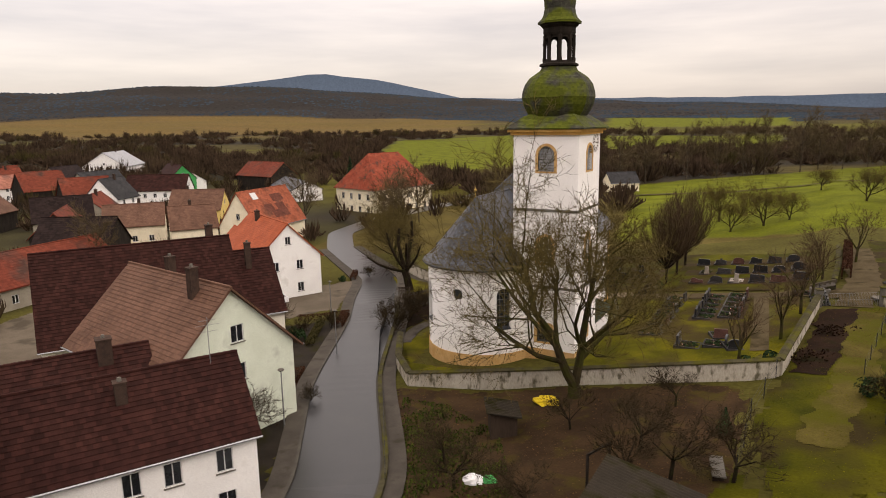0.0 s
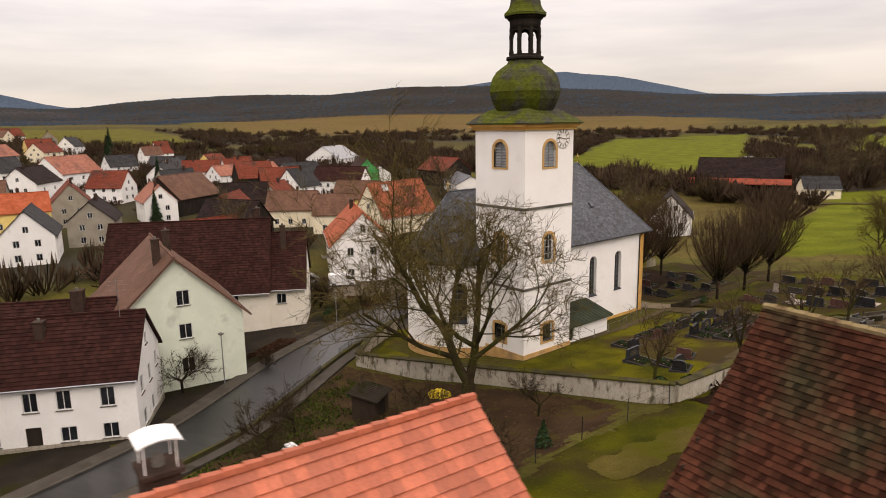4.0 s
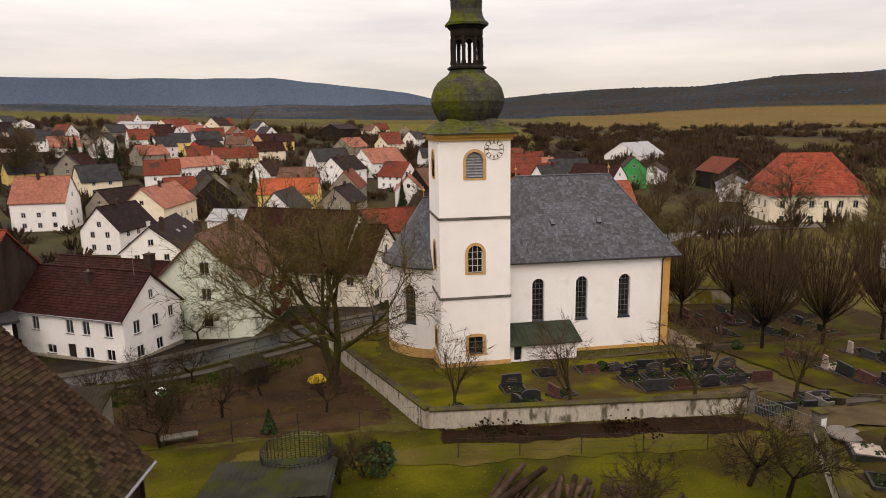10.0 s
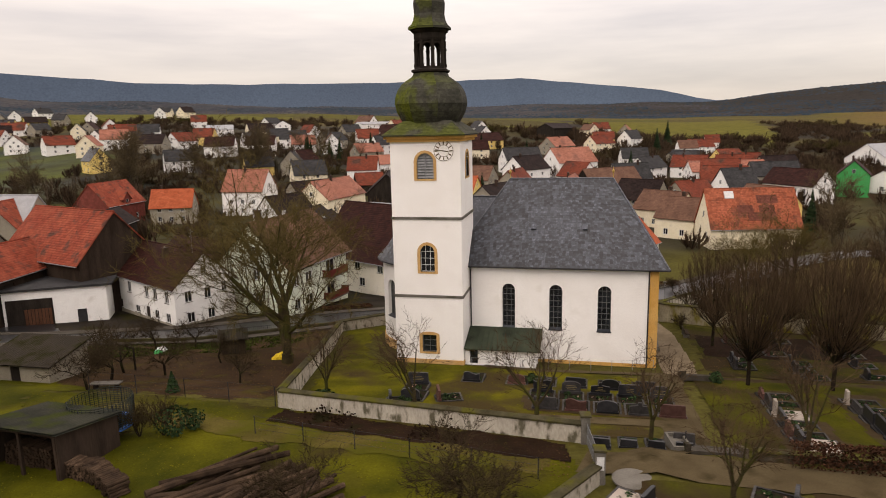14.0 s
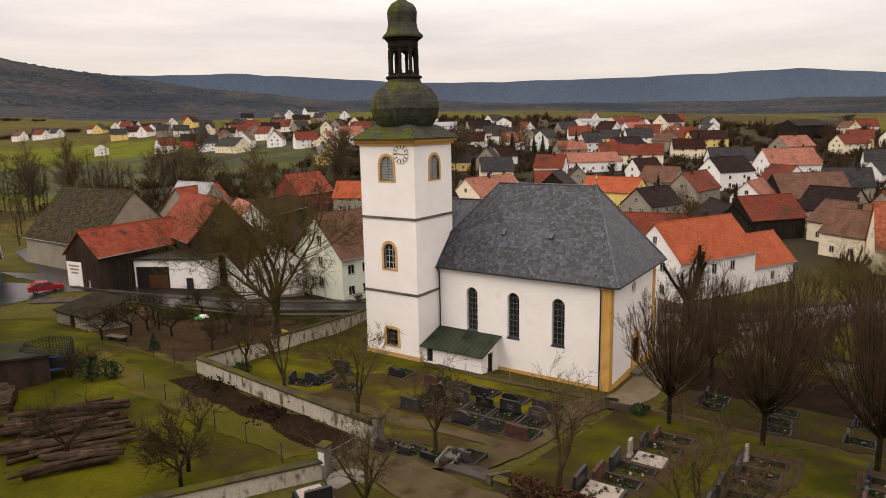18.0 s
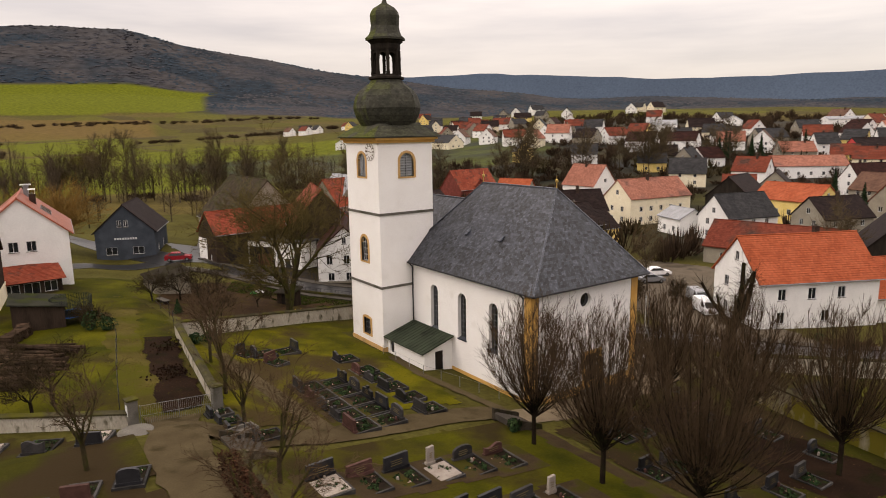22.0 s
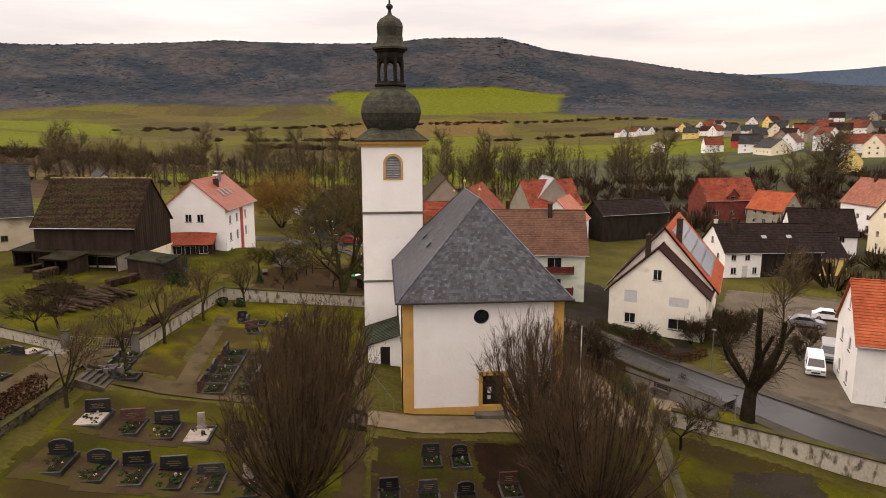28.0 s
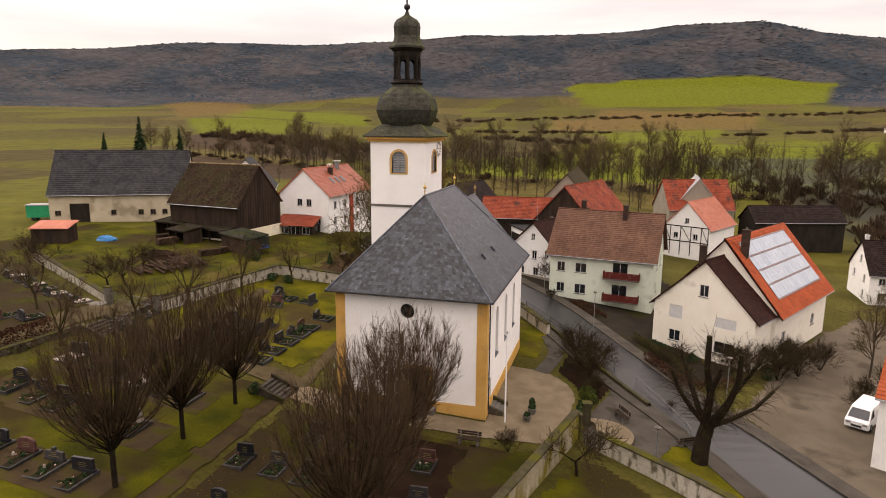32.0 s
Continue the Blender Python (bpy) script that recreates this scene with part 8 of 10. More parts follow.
for i, (x, y, s) in enumerate(((-5.0, 35.4, 0.9), (-4.2, 42.6, 0.7), (-2.6, 32.2, 1.0), (-4.9, 31.6, 0.9), (-13.8, 28.2, 0.9), (0.5, 32.7, 0.9), (12.9, 63.4, 1.0), (14.2, 64.6, 0.9), (16, 57, 0.9), (26, 62, 1.0), (31.5, 58.5, 1.0), (24, 70, 1.0), (-16.0, 31.0, 0.8), (-8.5, 26.5, 0.8), (-10, 37.5, 0.7))):
    tree("orchard", x, y, 4.4, 50 + i % 4, "small bare fruit tree in the garden", scale=s, group="fruit trees")
for i, (x, y) in enumerate(((-31.2, 28.5), (-38.4, 81.0))):
    tree("orchard", x, y, 4.4, 50 + i, "gnarled bare fruit tree beside a wall", scale=1.0)
for i, (x, y, s) in enumerate(((-38.6, 63.8, 1.3), (-37.4, 60.2, 1.5), (-36.6, 56.0, 1.2), (-39.2, 66.6, 0.8), (-38.3, 61.9, 1.2), (-56.5, 54.2, 1.5), (-58.8, 52.4, 1.5), (-61.5, 49.6, 1.3), (-54.0, 53.2, 1.5), (-57.4, 50.6, 1.4), (-45.4, 55.6, 0.8), (-47.5, 52.8, 0.8), (-52.5, 53.5, 1.3), (-55, 51.5, 1.2), (-59.5, 47, 1.0), (-63.5, 57, 0.9), (-62, 59.5, 0.8), (8.4, 44.8, 0.9), (8.9, 43.6, 0.8), (-32, 36.5, 0.6), (-39, 58.5, 1.0), (-59, 82, 0.8), (-66, 55, 1.2), (-45.5, 66.3, 0.3), (-36, 97, 0.8), (-33.4, 79.7, 0.7))):
    tree("bush", x, y, 2.2, 60 + i % 3, "leafless brown garden shrub", scale=s, group="garden shrubs", name="shrub")

# ---- churchyard walls, graves, steps ----


def wall_run(name, pts, thick, material, label, cope=0.22, foot=0.8, coping="coping"):
    """A free-standing wall along (x, y, top) with sloping coping stones."""
    top_ob = thing(name, Matrix.Translation((pts[0][0], pts[0][1], ground(*pts[0][:2]))), label, "wall", kind="structure")
    o = top_ob.matrix_basis.translation
    g = Geo()
    stones = []
    for (ax, ay, az), (bx, by, bz) in zip(pts, pts[1:]):
        d = math.hypot(bx - ax, by - ay)
        ux, uy = (bx - ax) / d, (by - ay) / d
        k = max(1, round(d / 1.6))
        for i in range(k):
            s0, s1 = i / k, (i + 1) / k
            p0, p1 = (ax + (bx - ax) * s0, ay + (by - ay) * s0, az + (bz - az) * s0), (ax + (bx - ax) * s1, ay + (by - ay) * s1, az + (bz - az) * s1)
            q = []
            for p in (p0, p1):
                z0 = ground(p[0], p[1]) - foot
                q += [(p[0] - uy * thick / 2 - o.x, p[1] + ux * thick / 2 - o.y, z0 - o.z), (p[0] + uy * thick / 2 - o.x, p[1] - ux * thick / 2 - o.y, z0 - o.z), (p[0] + uy * thick / 2 - o.x, p[1] - ux * thick / 2 - o.y, p[2] - o.z), (p[0] - uy * thick / 2 - o.x, p[1] + ux * thick / 2 - o.y, p[2] - o.z)]
            g.poly([q[1], q[5], q[6], q[2]])
            g.poly([q[4], q[0], q[3], q[7]])
            g.poly([q[3], q[2], q[6], q[7]])
            if i == 0:
                g.poly([q[0], q[1], q[2], q[3]])
            if i == k - 1:
                g.poly([q[5], q[4], q[7], q[6]])
            c = Geo()
            w = thick / 2 + 0.09
            lift = rnd.uniform(0, 0.025)
            e0, e1 = 0.01 / d, -0.01 / d
            a0, a1 = Vector(p0) - o, Vector(p1) - o
            n = Vector((-uy, ux, 0))
            up = Vector((0, 0, 1))
            c.v += [tuple(v) for v in (a0 + n * w, a0 - n * w, a0 - n * w + up * cope * 0.5, a0 + up * (cope + lift), a0 + n * w + up * cope * 0.5, a1 + n * w, a1 - n * w, a1 - n * w + up * cope * 0.5, a1 + up * (cope + lift), a1 + n * w + up * cope * 0.5)]
            c.f += [(0, 1, 2, 3, 4), (9, 8, 7, 6, 5), (1, 6, 7, 2), (2, 7, 8, 3), (3, 8, 9, 4), (5, 0, 4, 9), (0, 5, 6, 1)]
            stones.append(c)
    body = part("wall", g, material, top_ob)
    for c in stones:
        part("coping_stone", c, M[coping], top_ob)
    return top_ob


wall_run("churchyard_wall", [(-33.2, 52.0, 0.6), (-29.6, 46.2, 0.7), (-26.1, 42.6, 0.8), (-12, 45.9, 2.6), (1.76, 49.1, 4.6), (4.05, 69.2, 4.85)], 0.42, M["oldwall"], "stained white plastered churchyard wall with mossy coping")
wall_run("churchyard_wall", [(9.3, 70.0, 5.2), (17.5, 65.2, 5.4), (33, 56.5, 6.0)], 0.4, M["oldwall"], "stained white plastered wall of the upper churchyard")
wall_run("roadside_wall", [(-39.6, 76.6, 0.1), (-46, 80.6, -0.3), (-56, 88.5, -0.9)], 0.45, M["oldwall"], "crumbling white plastered wall beside the road")
wall_run("forecourt_wall", [(-37.9, 75.6, 1.15), (-36.2, 82, 1.1), (-33.6, 91.5, 1.1), (-32, 100, 1.1)], 0.45, M["mosswall"], "mossy stained churchyard wall above the lower lawn")
M["drystone"] = surf("dark_field_stone", (0.042, 0.034, 0.024), (0.085, 0.070, 0.050), 2.0, 0.95, 0.7, 14, each=0.45, c3=(0.040, 0.038, 0.012), spot=0.56, spotscale=1.5)
terrace_wall = wall_run("retaining_wall", [(5.5, 78.0, 4.75), (6.0, 86, 4.95), (6.2, 98, 5.2)], 0.4, M["drystone"], "rough dark dry-stone retaining wall in the churchyard", cope=0.12)
rng = random.Random(77)
g = Geo()
g.v = [(-0.5, -0.45, -0.5), (0.5, -0.5, -0.45), (0.45, -0.5, 0.5), (-0.45, -0.45, 0.45), (-0.5, 0.5, -0.5), (0.5, 0.5, -0.5), (0.5, 0.5, 0.5), (-0.5, 0.5, 0.5)]
g.f = [(0, 1, 2, 3), (1, 5, 6, 2), (5, 4, 7, 6), (4, 0, 3, 7), (3, 2, 6, 7), (4, 5, 1, 0)]
block = g.mesh("stone")
o = terrace_wall.matrix_basis.translation
for course in range(5):
    y = 78.05
    while y < 97:
        ln = rng.uniform(0.28, 0.6)
        x = float(np.interp(y + ln / 2, (78, 86, 98), (5.5, 6.0, 6.2))) - 0.2
        z = float(np.interp(y, (78, 86, 98), (4.75, 4.95, 5.2))) - 0.12 - 0.2 * course
        part("stone", block, M["drystone"], terrace_wall, m=pose(x - o.x, y + ln / 2 - o.y, z - o.z, rng.uniform(-4, 4), 0, 90 + rng.uniform(-5, 5)) @ Matrix.Diagonal((ln * 0.95, rng.uniform(0.08, 0.2), rng.uniform(0.15, 0.19), 1)))
        y += ln
M["granite_dark"] = surf("polished_dark_granite", (0.0112, 0.0112, 0.0128), (0.0208, 0.0208, 0.0232), 3.0, 0.38, 0.05, 60, each=0.5, spec=0.3)
M["granite_grey"] = surf("grey_granite", (0.0288, 0.0269, 0.0263), (0.0461, 0.0431, 0.0414), 3.0, 0.45, 0.1, 60, each=0.35)
M["granite_mid"] = surf("dark_grey_granite", (0.028, 0.0266, 0.0252), (0.049, 0.0462, 0.0434), 3.0, 0.5, 0.1, 60, each=0.5)
M["granite_red"] = surf("red_granite", (0.066, 0.033, 0.0275), (0.096, 0.0495, 0.04), 3.0, 0.4, 0.1, 60, each=0.3)
M["marble"] = surf("pale_marble", (0.2415, 0.2016, 0.1666), (0.3045, 0.2671, 0.2285), 2.0, 0.5, 0.1, 30, each=0.15)
M["graveearth"] = surf("grave_soil", (0.0110, 0.0083, 0.0058), (0.0202, 0.0143, 0.0097), 2.0, 0.95, 0.8, 12, c3=(0.0147, 0.01989, 0.00585), spot=0.55, spotscale=2.2)
M["evergreen"] = surf("evergreen_leaves", (0.012, 0.026, 0.010), (0.03, 0.05, 0.018), 3.0, 0.8, 0.0, 12, island=0.4)
M["flower"] = surf("faded_flowers", (0.36, 0.16, 0.12), (0.55, 0.42, 0.36), 9.0, 0.8, 0.0, 30, island=0.5)
M["gold"] = surf("gilt_lettering", (0.1800, 0.1440, 0.0720), (0.2000, 0.1600, 0.0800), 5, 0.4, 0.0, metal=0.5)


def tuft(geo, x, y, z, s, rng, n=16):
    for _ in range(n):
        v = Vector((rng.gauss(0, 1), rng.gauss(0, 1), abs(rng.gauss(0, 1)))).normalized()
        c = Vector((x, y, z)) + v * s * rng.uniform(0.5, 1.0)
        a = v.orthogonal().normalized() * s * 0.35
        b = v.cross(a).normalized() * s * 0.28
        geo.poly([c - a, c + b, c + a, c - b])


GRAVE_GROUP = {}


def grave(x, y, rz, w=1.0, ln=1.9, style="round", stone="granite_dark", kerb="granite_mid", h=1.0, plant=True, label=None, group="graves of the churchyard", slab=False):
    """A kerbed grave with its headstone at the far end of its own y axis."""
    rng = random.Random(int(x * 31 + y * 57))
    words = {"granite_dark": "black polished", "granite_grey": "grey granite", "granite_red": "reddish granite", "marble": "pale marble"}
    shape = {"round": "rounded headstone", "flat": "broad flat headstone", "tall": "tall slim stele", "cross": "headstone with a cross", "wave": "wavy-topped headstone"}
    top = thing("grave", pose(x, y, ground(x, y) + 0.04, 0, 0, rz), label or f"kerbed grave with {words[stone]} {shape[style]}", "grave", group)
    t = 0.12
    for a, b, c, d in ((-w / 2, w / 2, -ln / 2, -ln / 2 + t), (-w / 2, w / 2, ln / 2 - t, ln / 2), (-w / 2, -w / 2 + t, -ln / 2 + t, ln / 2 - t), (w / 2 - t, w / 2, -ln / 2 + t, ln / 2 - t)):
        g = Geo()
        g.box(a, b, c, d, -0.5, 0.16)
        part("kerb", g, M[kerb], top)
    g = Geo()
    g.box(-w / 2 + t, w / 2 - t, -ln / 2 + t, ln / 2 - t, -0.4, 0.10)
    part("soil", g, M["graveearth"], top)
    if slab:
        g = Geo()
        g.box(-w / 2 + 0.2, w / 2 - 0.15, -ln / 2 + 0.15, ln / 2 - 0.55, 0.1, 0.2)
        part("slab", g, M["marble"], top, "pale stone slab")
    sw = w * (0.72 if style != "flat" else 0.86)
    if style == "tall":
        sw = 0.5
    yb = ln / 2 - 0.28
    g = Geo()
    g.box(-sw / 2 - 0.06, sw / 2 + 0.06, yb - 0.13, yb + 0.13, 0.08, 0.3)
    part("base", g, M[stone], top)
    if style == "round":
        ring = [(-sw / 2, 0.3), (sw / 2, 0.3)] + [(sw / 2 * math.cos(math.pi * i / 8), h - sw * 0.22 + sw * 0.22 * math.sin(math.pi * i / 8)) for i in range(9)]
    elif style == "wave":
        ring = [(-sw / 2, 0.3), (sw / 2, 0.3)] + [(sw / 2 - sw * i / 8, h - 0.12 + 0.1 * math.sin(i * 0.8)) for i in range(9)]
    elif style == "cross":
        ring = [(-sw / 2, 0.3), (sw / 2, 0.3), (sw / 2, h * 0.72), (0.12, h * 0.8), (0.12, h), (-0.12, h), (-0.12, h * 0.8), (-sw / 2, h * 0.72)]
    else:
        ring = [(-sw / 2, 0.3), (sw / 2, 0.3), (sw / 2 * 0.94, h), (-sw / 2 * 0.94, h * 0.97)]
    g = Geo()
    k = len(ring)
    th = 0.09
    g.v += [(a, yb - th, b) for a, b in ring] + [(a, yb + th, b) for a, b in ring]
    g.f += [tuple(range(k)), tuple(range(2 * k - 1, k - 1, -1))] + [(i + k, (i + 1) % k + k, (i + 1) % k, i) for i in range(k)]
    head = part("headstone", g, M[stone], top)
    g = Geo()
    for j in range(3):
        ww = sw * rng.uniform(0.25, 0.6)
        g.box(-ww / 2, ww / 2, yb - th - 0.006, yb - th - 0.001, h * 0.66 - 0.13 * j, h * 0.66 - 0.13 * j + 0.05)
    part("inscription", g, M["gold"], head)
    if plant:
        g = Geo()
        for _ in range(rng.randint(6, 11)):
            tuft(g, rng.uniform(-w * 0.32, w * 0.32), rng.uniform(-ln * 0.35, ln * 0.22), 0.12, rng.uniform(0.12, 0.28), rng, 14)
        part("planting", g, M["evergreen"], top, kind="stuff")
        g = Geo()
        for _ in range(rng.randint(2, 5)):
            tuft(g, rng.uniform(-w * 0.3, w * 0.3), rng.uniform(-ln * 0.3, ln * 0.2), 0.14, 0.09, rng, 9)
        part("flower_cluster", g, M["flower"], top, kind="stuff")
        if rng.random() < 0.6:
            px, py = rng.uniform(-w * 0.3, w * 0.3), rng.uniform(-ln * 0.1, ln * 0.25)
            g = Geo()
            g.lathe(((0.07, 0.1), (0.09, 0.14), (0.085, 0.3), (0.05, 0.36)), 8, (px, py, 0))
            part("grave_lantern", g, M["granite_red"] if rng.random() < 0.5 else M["marble"], top)
    return top


styles = ("round", "flat", "wave", "round", "cross", "flat")
stones = ("granite_dark", "granite_dark", "granite_grey", "granite_dark", "granite_red", "granite_grey")
# double row beside the gravel path
for j, y in enumerate((57.0, 66.6, 68.7, 70.8, 72.9, 75.0)):
    for s in (0, 1):
        grave(-3.45 - 2.3 * s, y - 0.4 * s, -90 if s == 0 else 90, 1.9, 2.15, styles[(j + s) % 6], stones[(j * 2 + s) % 6], h=1.05)
for j, y in enumerate((60.4, 64.0, 66.2, 68.6, 71.2, 73.8)):
    grave(-9.7, y, -90, 1.8, 2.1, styles[(j + 2) % 6], stones[(j + 3) % 6], h=0.95)
# two rows beyond the cross path
for j in range(6):
    grave(2.3 - 2.25 * j, 82.2 + 0.16 * j, 180, 1.9, 2.5, ("flat", "flat", "flat", "tall", "round", "wave")[j], ("granite_dark", "granite_red", "granite_dark", "marble", "granite_grey", "granite_red")[j], h=(1.05, 0.95, 1.1, 1.25, 1.0, 0.8)[j], slab=j in (0, 3))
for j in range(6):
    grave(2.0 - 2.12 * j, 88.0 + 0.1 * j, 180, 1.85, 2.5, ("round", "round", "flat", "flat", "flat", "tall")[j], ("granite_dark", "granite_dark", "granite_dark", "granite_dark", "granite_grey", "marble")[j], h=(1.1, 1.0, 1.1, 1.05, 0.8, 1.15)[j])
for j in range(6):
    grave(1.2 - 2.2 * j, 94.2 + 0.1 * j, 180, 1.85, 2.4, styles[j], stones[(j + 1) % 6], h=1.0)
# scattered graves under the trees and along the walls
for j, (x, y, rz) in enumerate(((2.9, 74.8, -90), (-2.1, 56.4, 200), (-3.6, 59.6, 200), (-19.8, 83.2, 180), (-21.8, 83.3, 180), (-16.9, 88.2, 180), (-19.3, 88.0, 180), (-21.6, 88.2, 180), (-28.4, 84.0, 180), (-29.2, 88.6, 180), (-18.2, 93.2, 180), (-22, 93.6, 180), (-25, 93.8, 180), (-29.3, 92.5, 180), (-24.5, 87.0, 180))):
    grave(x, y, rz, 1.4, 2.0, styles[(j * 2 + 1) % 6], stones[(j + 2) % 6], h=0.95)
# the upper churchyard along its wall and over the path
for j in range(7):
    x = 11.6 + 2.6 * j
    grave(x, 71.4 - 1.45 * j * 0.4 - 0.55 * j, -28, 1.6, 2.1, styles[(j + 1) % 6], stones[(j + 1) % 6], h=0.95, slab=j % 2 == 0)
for j in range(5):
    grave(10.8 + 2.3 * j, 77.8 + 0.3 * j, -20, 1.5, 2.1, styles[j % 6], stones[(j + 3) % 6], h=1.0)
    grave(11.6 + 2.3 * j, 83.6 + 0.3 * j, -20, 1.5, 2.1, styles[(j + 2) % 6], stones[(j + 4) % 6], h=1.0)
for j in range(4):
    grave(4.3 - 0.1 * j, 70.2 + 1.5 * j, -90, 1.1, 1.7, "flat", "granite_dark", h=0.7)


def steps(name, x, y, rz, n, width, rise, run, material, label):
    top = thing(name, pose(x, y, ground(x, y), 0, 0, rz), label, "steps", kind="structure")
    for i in range(n):
        g = Geo()
        g.box(-width / 2, width / 2, i * run, min(n, i + 1.3) * run - 0.004 * i, i * rise - 0.3, (i + 1) * rise)
        part("step", g, material, top)
    for s in (-1, 1):
        g = Geo()
        x0, x1 = s * width / 2, s * (width / 2 + 0.28)
        a, b = min(x0, x1), max(x0, x1)
        g.v += [(a, -0.2, -0.4), (b, -0.2, -0.4), (b, n * run, -0.4), (a, n * run, -0.4), (a, -0.2, 0.35), (b, -0.2, 0.35), (b, n * run, n * rise + 0.35), (a, n * run, n * rise + 0.35)]
        g.f += [(0, 3, 2, 1), (4, 5, 6, 7), (0, 1, 5, 4), (1, 2, 6, 5), (2, 3, 7, 6), (3, 0, 4, 7)]
        part("cheek_wall", g, M["drystone"], top)
    return top


steps("stone_steps", 3.5, 76.2, -90, 5, 2.6, 0.17, 0.42, M["footway"], "concrete steps up to the upper churchyard")
steps("stone_steps", -15.2, 78.4, -90, 6, 2.2, 0.16, 0.36, M["footway"], "stone steps from the forecourt to the graves")

# ---- gardens, yards and small things ----


def shed(name, x, y, rz, lx, ly, h0, h1, wall, roof, label, opening=True, over=0.3, z=None):
    """A small lean-to with a sloping roof from h1 at the back to h0 in front."""
    top = thing(name, pose(x, y, (ground(x, y) if z is None else z), 0, 0, rz), label, "shed")
    geo = Geo()
    holes = [(0.3, lx - 0.3, 0.0, h0 - 0.3)] if opening else [(lx / 2 - 0.45, lx / 2 + 0.45, 0, min(1.9, h0 - 0.2))]
    wall_face(geo, (-lx / 2, -ly / 2, 0), (1, 0, 0), lx, h0, holes, v0=-0.6 if not opening else 0.0, depth=0.1)
    wall_face(geo, (lx / 2, ly / 2, 0), (-1, 0, 0), lx, h1, v0=-0.6)
    for s in (-1, 1):
        p = [(s * lx / 2, -ly / 2, -0.6), (s * lx / 2, ly / 2, -0.6), (s * lx / 2, ly / 2, h1), (s * lx / 2, -ly / 2, h0)]
        geo.poly(p if s > 0 else p[::-1])
    part("wall", geo, wall, top)
    g = Geo()
    n = int((lx + 2 * over) / 0.25)
    k = (h1 - h0) / ly
    for i in range(n):
        x0, x1 = -lx / 2 - over + 0.25 * i, -lx / 2 - over + 0.25 * (i + 1)
        xm = (x0 + x1) / 2
        for a, b, za, zb in ((x0, xm, 0, 0.04), (xm, x1, 0.04, 0)):
            g.poly([(a, -ly / 2 - over, h0 - k * over + za + 0.02), (b, -ly / 2 - over, h0 - k * over + zb + 0.02), (b, ly / 2 + over, h1 + k * over + zb + 0.02), (a, ly / 2 + over, h1 + k * over + za + 0.02)])
    g.poly([(-lx / 2 - over, -ly / 2 - over, h0 - k * over - 0.06), (-lx / 2 - over, ly / 2 + over, h1 + k * over - 0.06), (lx / 2 + over, ly / 2 + over, h1 + k * over - 0.06), (lx / 2 + over, -ly / 2 - over, h0 - k * over - 0.06)])
    part("roof", g, roof, top)
    if opening:
        for x0 in (-lx / 2 + 0.15, 0, lx / 2 - 0.15):
            g = Geo()
            g.box(x0 - 0.08, x0 + 0.08, -ly / 2 - 0.05, -ly / 2 + 0.1, -0.3, h0)
            part("post", g, M["oldwood"], top)
    else:
        g = Geo()
        g.box(-0.45, 0.45, -ly / 2 + 0.05, -ly / 2 + 0.09, 0, min(1.9, h0 - 0.2))
        part("door", g, M["darkwood"], top)
    return top


M["corrugated"] = surf("weathered_corrugated_sheet", (0.02344, 0.01932, 0.01418), (0.03515, 0.02856, 0.02092), 0.7, 0.8, 0.2, 12, c3=(0.01465, 0.01344, 0.00405), spot=0.52, spotscale=0.7)
M["felt"] = surf("roofing_felt", (0.01911, 0.01966, 0.01482), (0.03276, 0.03276, 0.02372), 0.7, 0.85, 0.3, 12, c3=(0.0273, 0.03276, 0.00847), spot=0.55)
shed("wood_shelter", 12.0, 40.6, 86, 5.0, 4.1, 2.7, 2.05, M["oldwood"], M["felt"], "open wood shelter with dark felt roof and stacked firewood")
shed("garden_shed", -2.7, 25.2, 90, 6.4, 4.2, 1.75, 2.6, M["stone"], M["corrugated"], "low shed with weathered corrugated roof", False)
shed("garden_hut", -14.4, 36.2, 120, 2.2, 1.8, 1.7, 2.0, M["oldwood"], M["corrugated"], "small wooden garden hut", False)
shed("lean_to", 28.6, 33.6, 165, 6.0, 3.4, 2.2, 2.6, M["oldwood"], M["corrugated"], "mossy lean-to shed behind the barn")
shed("lean_to", 19.6, 35.6, 160, 6.4, 3.4, 2.1, 2.6, M["stone"], M["corrugated"], "mossy lean-to shed behind the barn")
shed("lean_to", 23.5, 38.5, 160, 4.2, 3.0, 2.0, 2.4, M["oldwood"], M["corrugated"], "low rusty lean-to shed")
shed("garden_house", 40.5, 45.8, 200, 5.0, 3.4, 2.3, 2.9, M["oldwood"], M["pinkroof"], "wooden garden house with pale red roof", False)
M["greenpaint"] = surf("green_paint", (0.015, 0.22, 0.10), (0.02, 0.26, 0.12), 0.8, 0.5, 0.05, 8)
M["whitepaint"] = surf("white_paint", (0.72, 0.72, 0.72), (0.78, 0.78, 0.78), 0.8, 0.35, 0.02, 8)
M["rubber"] = surf("black_rubber", (0.02, 0.02, 0.02), (0.03, 0.03, 0.03), 3, 0.7, 0.1)
M["mesh_net"] = surf("dark_net", (0.02, 0.024, 0.02), (0.03, 0.034, 0.03), 3, 0.8, 0.0)
M["bluepad"] = surf("blue_padding", (0.02, 0.07, 0.22), (0.03, 0.09, 0.26), 2, 0.6, 0.0)
M["yellowbag"] = surf("yellow_tarp", (0.50, 0.36, 0.02), (0.60, 0.44, 0.03), 2, 0.6, 0.2, 8)
M["bluetarp"] = surf("blue_tarp", (0.03, 0.14, 0.30), (0.05, 0.18, 0.36), 2, 0.5, 0.2, 8)
wagon = thing("site_wagon", pose(58, 30, ground(58, 30), 0, 0, 25), "green works wagon with pale roof on the meadow", "wagon")
g = Geo()
